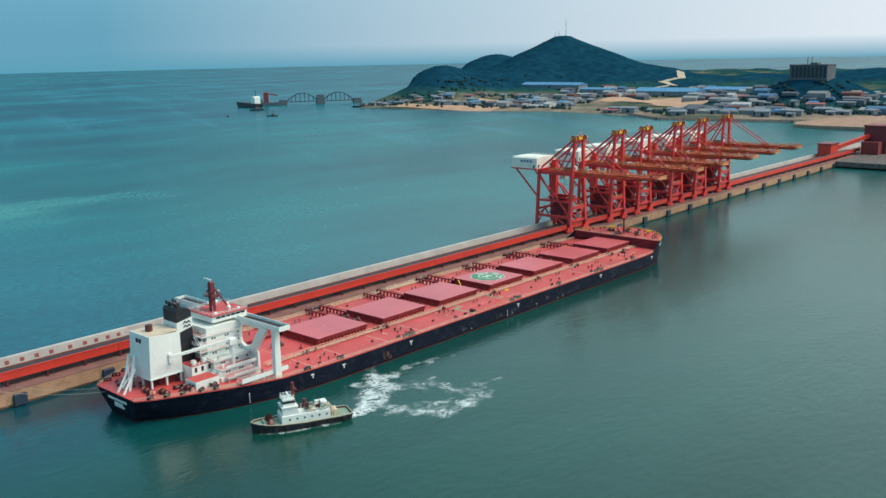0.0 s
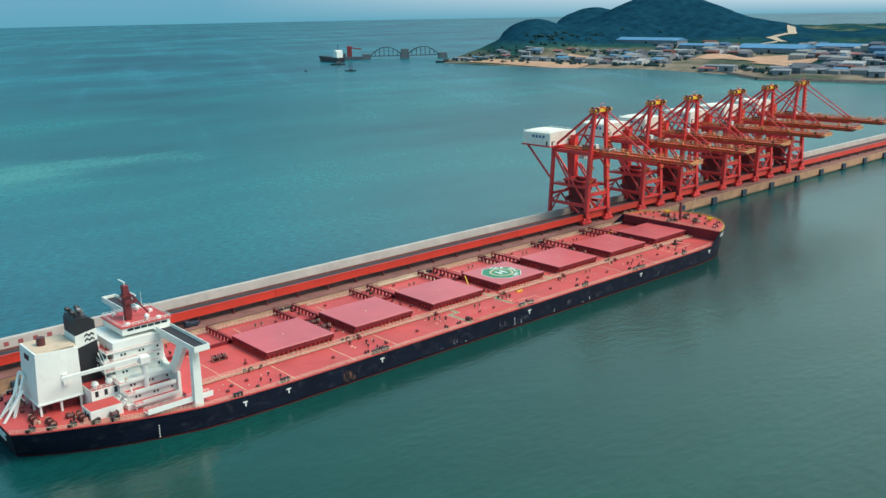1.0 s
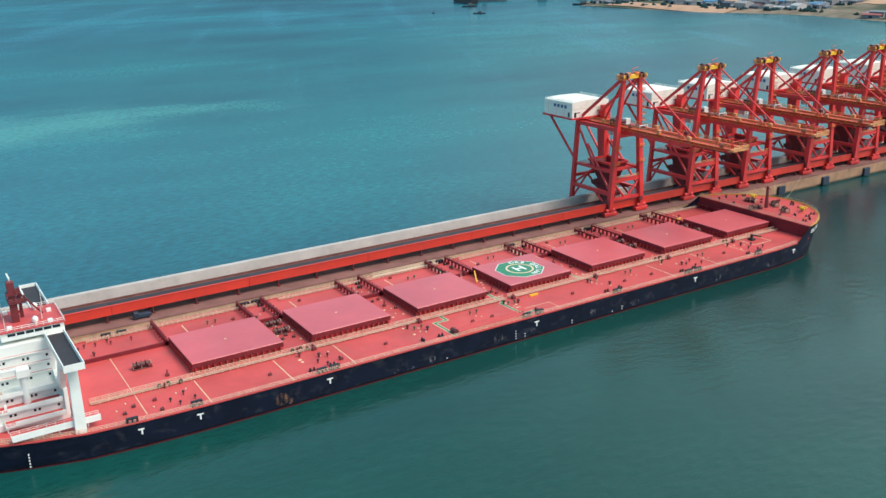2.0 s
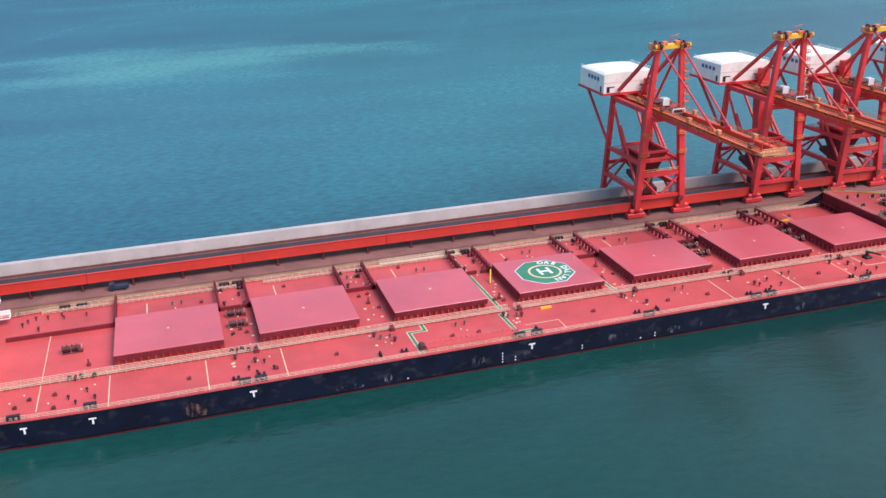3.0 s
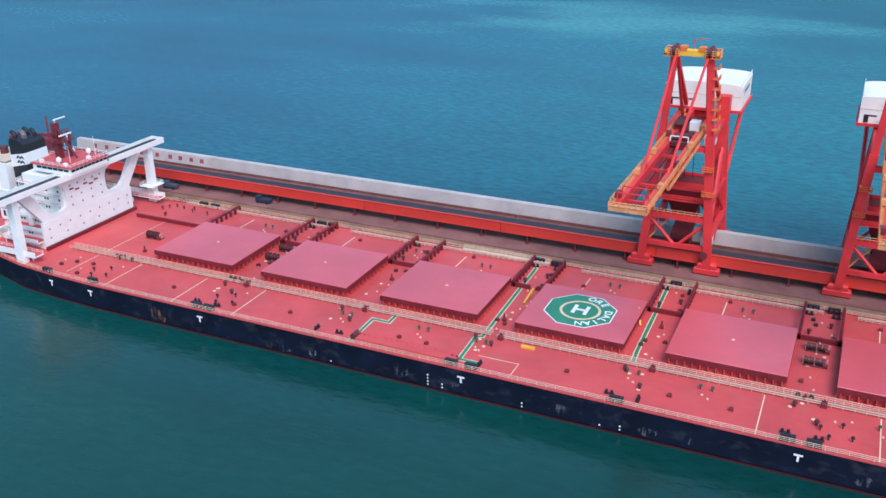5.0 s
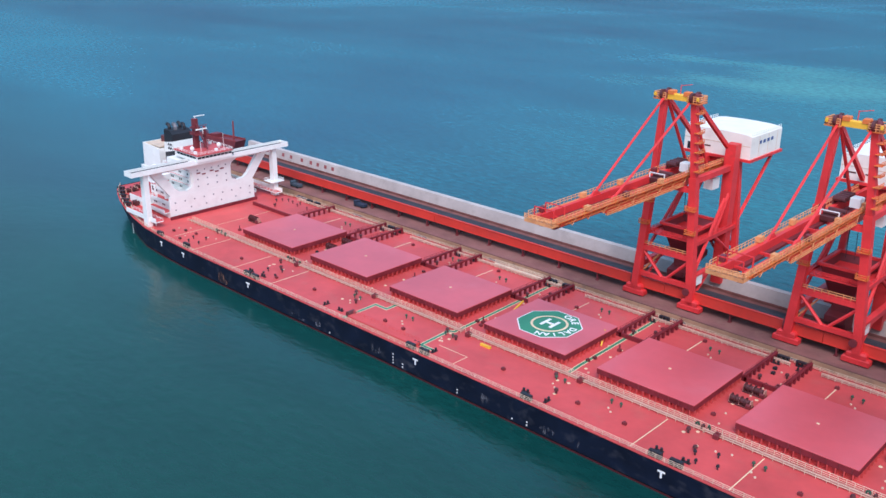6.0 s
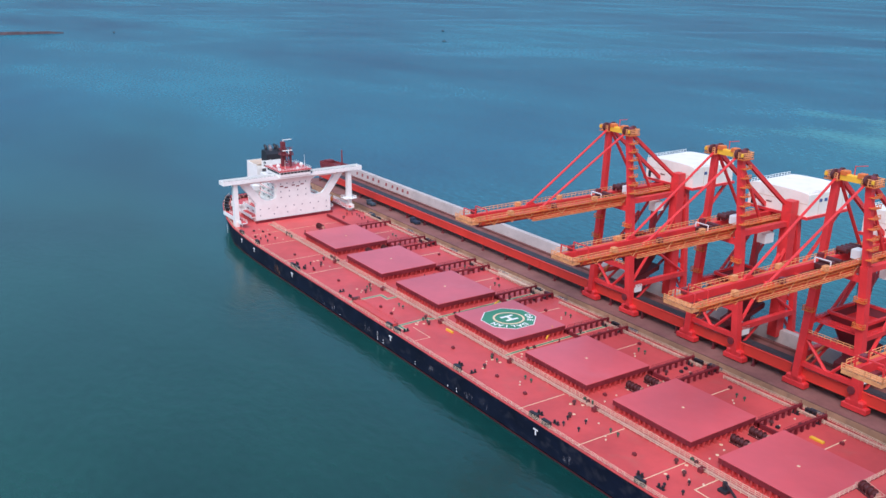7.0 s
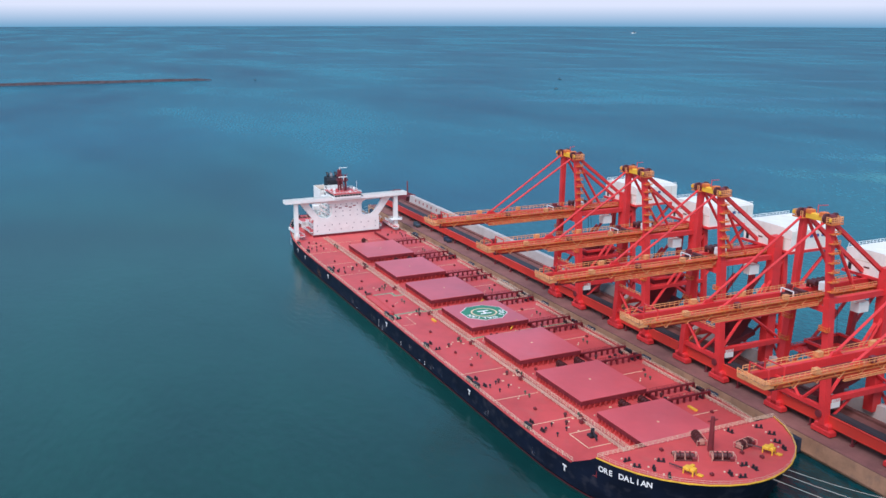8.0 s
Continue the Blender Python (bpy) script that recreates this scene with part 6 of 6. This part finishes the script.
gy = [-2500 + 5000 * j / (NY - 1) for j in range(NY)]
g.raw([(x, y, land_z(x, y)) for x in gx for y in gy], [(i * NY + j, (i + 1) * NY + j, (i + 1) * NY + j + 1, i * NY + j + 1) for i in range(NX - 1) for j in range(NY - 1)])
solo("ground", g, land_mat(), "hilly shore with dark scrub, sandy flats and painted blue haze", "land", kind="structure", smooth=True)

# masts and the flat-topped block on the far hills
for x, y, h in ((2400, 1474, 56), (2400, 1502, 22), (2400, 1516, 18)):
    m = thing("radio_mast", "thin grey radio mast on the hilltop", "mast", at=(x, y, land_z(x, y) - 2))
    part("lattice", Geo().tube((0, 0, 0), (0, 0, h), 1.3, 0.5, 4), CONCRETE, m)
GREY = mat("dark_grey_render", (0.10, 0.12, 0.13), 0.85, vary=0.3, size=20)
z0 = land_z(1640, 380)
blk = thing("large_building", "large dark grey flat-topped building on a mound", "building", at=(1640, 380, z0 - 6))
part("wall", Geo().box(-22, 22, -36, 36, 0, 30).box(-18, 0, -16, -2, 30, 34), GREY, blk)
for k in range(9):
    part("window_bay", Geo().box(-22.6, -21.8, -34 + k * 7.6, -29 + k * 7.6, 6, 27), GLASS, blk)
part("roof_edge", Geo().box(-23, 23, -37, 37, 29, 30.6), GREY, blk)
for y in (2, 10):
    part("roof_mast", Geo().tube((0, y, 30), (0, y, 46), 0.9, 0.5, 5), GREY, blk)

BLUE_ROOF = mat("blue_sheet_roof", (0.05, 0.20, 0.36), 0.5, vary=0.2, size=20)
RED_ROOF = mat("red_tile_roof", (0.30, 0.09, 0.08), 0.7, vary=0.3, size=10)
GREY_ROOF = mat("grey_roof", (0.20, 0.22, 0.24), 0.7, vary=0.3, size=10)
WALL = mat("pale_render", (0.21, 0.22, 0.24), 0.8, vary=0.2, size=10)
rng = random.Random(21)
YARDS = [(1560, 1700, 600, 700), (1620, 1800, 690, 800), (1640, 1760, 800, 890), (1352, 1420, 960, 1270), (1560, 1600, 1080, 1180)]


def in_yard(x, y):
    """On bare ground, or on the open strip before it."""
    return any(a - 8 < x < b + 8 and c - 8 < y < d + 8 for a, b, c, d in YARDS) or (1430 < x < 1640 and 560 < y < 860)




def shed(x, y, lx, ly, h, roof, label, rz=0):
    b = thing("warehouse", label, "building", "buildings along the far shore", at=(x, y, land_z(x, y) - 1), rz=rz)
    part("wall", Geo().box(-lx / 2, lx / 2, -ly / 2, ly / 2, 0, h), WALL, b)
    part("roof", Geo().prism([(-lx / 2 - 1, h), (lx / 2 + 1, h), (lx / 2 + 1, h + 0.6), (0, h + lx * 0.14 + 0.6), (-lx / 2 - 1, h + 0.6)], "y", -ly / 2 - 1, ly / 2 + 1), roof, b)
    part("door", Geo().box(-lx / 2 - 0.3, -lx / 2 + 0.2, -3, 3, 0, h * 0.7), GLASS, b)
    return b


for x, y, lx, ly in ((1930, 1190, 44, 190), (1920, 835, 60, 165), (1985, 700, 44, 130), (1870, 1010, 30, 90)):
    shed(x, y, lx, ly, 10, BLUE_ROOF, "long shed with a blue sheet roof")
for k in range(260):
    y = rng.uniform(-350, 1330)
    d = abs(rng.gauss(0, 190)) + 18
    x = shore_x(y) + d
    if land_z(x, y) > 34 or in_yard(x, y):
        continue
    roof, lab = rng.choice(((RED_ROOF, "low house with a red roof"), (GREY_ROOF, "low building with a grey roof"), (GREY_ROOF, "low building with a grey roof"), (WALL, "pale building with a flat roof"), (BLUE_ROOF, "small shed with a blue roof")))
    shed(x, y, rng.uniform(8, 20), rng.uniform(9, 32), rng.uniform(4, 9), roof, lab, rng.uniform(-25, 25))

# dirt road winding up behind the town
vs = []
road_pts = [(2000, 900), (2100, 985), (2180, 960), (2260, 1040), (2360, 1030), (2480, 1100)]
for i in range(len(road_pts) - 1):
    for k in range(8):
        t = k / 8
        x, y = (road_pts[i][j] * (1 - t) + road_pts[i + 1][j] * t for j in (0, 1))
        vs += [(x - 8, y + 9, land_z(x - 8, y + 9) + 1.5), (x + 8, y - 9, land_z(x + 8, y - 9) + 1.5)]
solo("dirt_road", Geo().raw(vs, [(2 * i, 2 * i + 1, 2 * i + 3, 2 * i + 2) for i in range(len(vs) // 2 - 1)]), mat("pale_dirt", (0.45, 0.36, 0.27), 0.95, vary=0.2, size=20), "pale dirt road on the hillside", "road", kind="structure")
# bare sandy yard and woods among the buildings
YARD = mat("bare_sand", (0.45, 0.27, 0.18), 0.95, vary=0.25, size=30)
g = Geo()
for x0, x1, y0, y1 in YARDS:
    n = 8
    vs = [(x0 + (x1 - x0) * i / n, y0 + (y1 - y0) * j / n, land_z(x0 + (x1 - x0) * i / n, y0 + (y1 - y0) * j / n) + 1.2) for i in range(n + 1) for j in range(n + 1)]
    g.raw(vs, [(i * (n + 1) + j, (i + 1) * (n + 1) + j, (i + 1) * (n + 1) + j + 1, i * (n + 1) + j + 1) for i in range(n) for j in range(n)])
tagged(solo("sandy_yard", g, YARD, "bare orange sand yard behind the shore", "land"), kind="structure")
# the crowded town behind the shore, too far to tell the houses apart
TOWN = mat("town_walls_and_roofs", (0.24, 0.24, 0.25), 0.95, vary=0.3, size=10)
tn, tl = TOWN.node_tree.nodes, TOWN.node_tree.links
island, tint = tn.new("ShaderNodeNewGeometry"), tn.new("ShaderNodeValToRGB")
tl.new(island.outputs["Random Per Island"], tint.inputs[0])
tint.color_ramp.interpolation = "CONSTANT"
tint.color_ramp.elements[0].color = (0.12, 0.13, 0.15, 1)
for pos, col in ((0.3, (0.22, 0.22, 0.23, 1)), (0.55, (0.30, 0.29, 0.28, 1)), (0.72, (0.20, 0.09, 0.08, 1)), (0.84, (0.09, 0.17, 0.26, 1)), (0.93, (0.42, 0.41, 0.40, 1))):
    tint.color_ramp.elements.new(pos).color = col
tl.new(tint.outputs[0], tn["Principled BSDF"].inputs["Base Color"])
g = Geo()
for k in range(900):
    y = rng.uniform(-700, 1150)
    x = shore_x(y) + 60 + rng.uniform(0, 1) ** 1.3 * 620
    z = land_z(x, y)
    if z > 40 or in_yard(x, y) or noise.noise((x / 140, y / 140, 5)) < -0.12:
        continue
    lx, ly, h = rng.uniform(5, 14), rng.uniform(6, 20), rng.uniform(4, 11)
    p = [(-lx, 0), (lx, 0), (lx, h), (0, h + lx * 0.3), (-lx, h)]
    g.raw([(x + u, y + s * ly, z - 1 + v) for s in (-1, 1) for u, v in p], [(0, 1, 2, 3, 4), (9, 8, 7, 6, 5)] + [(i, i + 5, (i + 1) % 5 + 5, (i + 1) % 5) for i in range(5)])
solo("far_town", g, TOWN, "crowded low grey and red-roofed town along the shore", "town", kind="stuff")
LEAF = mat("far_foliage", (0.014, 0.040, 0.042), 0.95, vary=0.5, size=10)
g = Geo()
for k in range(2600):
    y = rng.uniform(-400, 1380)
    x = shore_x(y) + 25 + abs(rng.gauss(0, 260))
    if land_z(x, y) > 60 or (in_yard(x, y) and x > 1480) or noise.noise((x / 90, y / 90, 9)) < -0.05:
        continue
    z, h, w = land_z(x, y), rng.uniform(3, 7), rng.uniform(3, 7)
    vs, m = [], 6
    for lv, rr in ((0, 0.6), (0.4, 1.0), (0.8, 0.6)):
        vs += [(x + w * rr * rng.uniform(0.7, 1.2) * math.cos(i * math.tau / m), y + w * rr * rng.uniform(0.7, 1.2) * math.sin(i * math.tau / m), z - 1 + h * lv * rng.uniform(0.85, 1.15)) for i in range(m)]
    vs.append((x, y, z + h))
    g.raw(vs, [(l * m + i, l * m + (i + 1) % m, (l + 1) * m + (i + 1) % m, (l + 1) * m + i) for l in range(2) for i in range(m)] + [(2 * m + i, 2 * m + (i + 1) % m, 3 * m) for i in range(m)])
solo("woods", g, LEAF, "dark clumps of trees between far buildings", "trees", kind="stuff")

# long low mole before the town, and the spit
STONE = mat("dark_rubble_stone", (0.13, 0.11, 0.10), 0.95, vary=0.5, size=6, bump=0.5)
SANDY = mat("sandy_fill", (0.36, 0.22, 0.16), 0.95, vary=0.3, size=14)
pts = [(1500, 915), (1440, 700), (1308, 526), (1325, 420), (1347, 300), (1400, 230)]
g = Geo()
for p, q in zip(pts, pts[1:]):
    d = (Vector((*q, 0)) - Vector((*p, 0)))
    nn = Vector((-d.y, d.x, 0)).normalized()
    a, b = Vector((*p, 0)), Vector((*q, 0))
    g.raw([a - nn * 6, a - nn * 2 + Vector((0, 0, 4)), a + nn * 2 + Vector((0, 0, 4)), a + nn * 6, b - nn * 6, b - nn * 2 + Vector((0, 0, 4)), b + nn * 2 + Vector((0, 0, 4)), b + nn * 6], [(0, 1, 5, 4), (1, 2, 6, 5), (2, 3, 7, 6)])
solo("mole", g, STONE, "long dark rubble mole across the bay", "breakwater", kind="structure")
solo("spit", Geo().prism([(1259, 262), (1246, 220), (1250, 120), (1252, -60), (1520, -60), (1520, 200), (1400, 262), (1300, 276)], "z", -2, 5), SANDY, "low sandy spit of made ground", "land", kind="structure")
# rubble breakwater out at sea
g = Geo()
rng = random.Random(4)
prev = None
for k in range(41):
    y = 190 - k * 26
    h, w = 3.8 + rng.uniform(-0.6, 0.6), 12 + rng.uniform(-1, 1)
    row = [(-1353 + w, y, -1), (-1353 + 5, y, h), (-1353 - 5, y, h), (-1353 - w, y, -1)]
    if k == 0:
        row = [(x, y, z * 0.3) for x, y, z in row]
    if prev:
        g.raw(prev + row, [(0, 1, 5, 4), (1, 2, 6, 5), (2, 3, 7, 6)])
    prev = row
solo("breakwater", g, mat("dark_rubble", (0.075, 0.055, 0.058), 0.95, vary=0.5, size=8, bump=0.5), "long low dark rubble breakwater at sea", "breakwater", kind="structure")

# arch bridge, far ship and small craft
STEEL = mat("dark_blue_steel", (0.06, 0.09, 0.11), 0.6, vary=0.3, size=10)
br = thing("arch_bridge", "dark twin-arched steel access bridge in the bay", "bridge", at=(1421, 1578, 0), rz=147)
for s in (-1, 1):
    for off in (-47, 47):
        g = Geo()
        prev = None
        for k in range(15):
            u = -1 + k / 7
            p = (off + u * 40, s * 4, 9 + 20 * (1 - u * u))
            if prev:
                g.beam(prev, p, 2.2)
                if k % 2 == 0:
                    g.tube(p, (p[0], p[1], 8), 0.5, n=4)
            prev = p
        part("arch", g, STEEL, br)
part("deck", Geo().box(-92, 92, -4.5, 4.5, 6.5, 8.5), STEEL, br)
for x in (-98, 0, 98):
    part("pier", Geo().box(x - 11, x + 11, -9, 9, -3, 7).box(x - 9.5, x + 9.5, -7, 7, 7, 13 if x else 24), GREY, br)
fs = thing("distant_cargo_ship", "distant dark-hulled cargo ship with a white bridge", "ship", at=(1225, 1620, 0), rz=82)
part("hull", Geo().prism([(-48, -2), (44, -2), (54, 13), (-50, 11)], "y", -9, 9), BLACK, fs)
part("deckhouse", Geo().box(-42, -24, -8, 8, 11, 26).box(-38, -30, -9, 9, 26, 29), WHITE, fs)
part("mast", Geo().tube((-33, 0, 29), (-33, 0, 44), 1.0, 0.4, 5), BLACK, fs)
lo = thing("loader_tower", "small red ship loader tower beside the far berth", "crane", at=(1300, 1650, 0), rz=147)
part("tower", Geo().box(-6, 6, -6, 6, 0, 34).beam((0, 0, 30), (-30, 0, 26), 3), BOOT, lo)
part("berth", Geo().box(-34, 46, -12, 12, -3, 8).box(10, 34, -8, 8, 8, 16), STEEL, lo)


def launch(x, y, l, rz, paint=BLACK):
    b = thing("small_boat", "small dark workboat on the water", "boat", "workboats in the bay", at=(x, y, 0), rz=rz)
    part("hull", Geo().prism([(-l / 2, -l * 0.09), (-l / 2, l * 0.09), (l * 0.2, l * 0.11), (l / 2, 0), (l * 0.2, -l * 0.11)], "z", -1, l * 0.09), paint, b)
    part("cabin", Geo().box(-l * 0.2, l * 0.1, -l * 0.07, l * 0.07, l * 0.09, l * 0.22, 0.3), GREY, b)
    part("mast", Geo().tube((-l * 0.05, 0, l * 0.2), (-l * 0.05, 0, l * 0.42), 0.4, n=4), BLACK, b)


for x, y, l, rz in ((1155, 1497, 34, 150), (1042, 1293, 24, 140), (1357, 1352, 44, 140), (985, 1373, 10, 100), (-884, 687, 8, 40), (-1318, 269, 8, 10), (-1093, 823, 9, 20)):
    launch(x, y, l, rz)
launch(-5000, 3850, 62, 120, WHITE)

# ---- terminal at the root of the jetty ----
tw = thing("transfer_tower", "red-clad conveyor transfer tower on the jetty", "building", "conveyor buildings")
part("wall", Geo().box(820, 842, 52, 66, 6, 21), CONVEYOR, tw)
part("roof", Geo().box(819, 843, 51, 67, 21, 22), DARKRED, tw)
part("door", Geo().box(819.8, 820.1, 57, 60, 6, 10), GLASS, tw)
tw = thing("transfer_tower", "large red-clad conveyor transfer house on the jetty", "building", "conveyor buildings")
part("wall", Geo().box(892, 918, 18, 42, 6, 36), DARKRED, tw)
part("roof", Geo().box(891, 919, 17, 43, 36, 37.2), BOOT, tw)
part("annex", Geo().box(878, 892, 22, 40, 6, 20), BOOT, tw)
part("gallery", Geo().beam((842, 57, 15), (892, 36, 26), 4), CONVEYOR, tw)
wh = solo("wharf", Geo().box(798, 1000, -260, 39, 1.5, 6.4), STONE, "dark cross wharf at the root of the jetty", "wharf", kind="structure")

# trucks parked under the conveyor
for x, y, body, lab in ((55, 44.2, FENDER, "small blue pickup truck parked on the jetty"), (15, 43.6, STEEL, "stack of dark steel gear on the jetty")):
    c = thing("truck", lab, "truck", at=(x, y, 6))
    part("body", Geo().box(-1.2, 3.0, -1.1, 1.1, 0.6, 1.7, 0.1), body, c)
    part("cab", Geo().box(-2.8, -1.2, -1.1, 1.1, 0.6, 2.5, 0.2), body, c)
    part("windscreen", Geo().box(-2.85, -2.6, -0.95, 0.95, 1.5, 2.2), GLASS, c)
    for u in (-2, 1.8):
        for s in (-1, 1):
            part("wheel", Geo().tube((u, s * 0.8, 0.5), (u, s * 1.15, 0.5), 0.5, n=10), BLACK, c)

# ---- what moves ----
# places of the unloaders along the jetty: the first one, and how far behind it each other one follows
LEAD = [(0, 330.3), (0.5, 315.4), (1, 300.9), (1.5, 287.3), (3, 245.1), (3.5, 230.6), (4, 216.6), (4.5, 203.0), (6, 189.7), (6.5, 185.8), (7, 181.4), (7.5, 176.2), (8, 170.8)]
GAPS = [
    [(0, 0.0), (8, 0.0)],
    [(0, 49.9), (1.5, 50.1), (3, 49.8), (3.5, 52.1), (4.5, 54.0), (6, 48.3), (7, 45.0), (8, 44.5)],
    [(0, 87.2), (1.5, 87.7), (4.5, 88.0), (6, 86.4), (7, 85.0), (8, 84.2)],
    [(0, 136.0), (1.5, 136.7), (4.5, 135.5), (6, 133.0), (7, 130.5), (8, 128.2)],
    [(0, 176.2), (1.5, 176.9), (4.5, 176.0), (8, 172.0)],
    [(0, 219.9), (1.5, 219.8), (8, 215.5)],
]
TUG = [(0, 9.4, -55.5, 155), (0.2, -28, -48, 136), (0.3, -43.5, -41.5, 122), (0.5, -67, -22, 116), (1.0, -108, 0, 160), (1.5, -150, -12, 205), (3.0, -250, -110, 232), (4.5, -320, -225, 238), (6.0, -370, -320, 240), (8.0, -430, -420, 240)]


def motions():
    for c, gap in zip(cranes, GAPS):
        walk(c, [(t, pose((x + float(np.interp(t, [a for a, b in gap], [b for a, b in gap]))) * U, 0, 0)) for t, x in LEAD])
    for k, ob in enumerate(old_foam):
        walk(ob, [(0, pose(0, 0, 0)), (0.3, pose(0, -(8 - 3 * k) * U, -0.005)), (0.6, pose(0, -(18 - 7 * k) * U, -0.015 - 0.04 * k)), (0.95, pose(0, -(24 - 9 * k) * U, -0.08)), (8, pose(-3, -(40 - 9 * k) * U, -0.5))])
    for ob in (tug, tug_wash, side_wash):
        walk(ob, [(t, pose(x * U, y * U, 0, 0, 0, a)) for t, x, y, a in TUG])


motions()
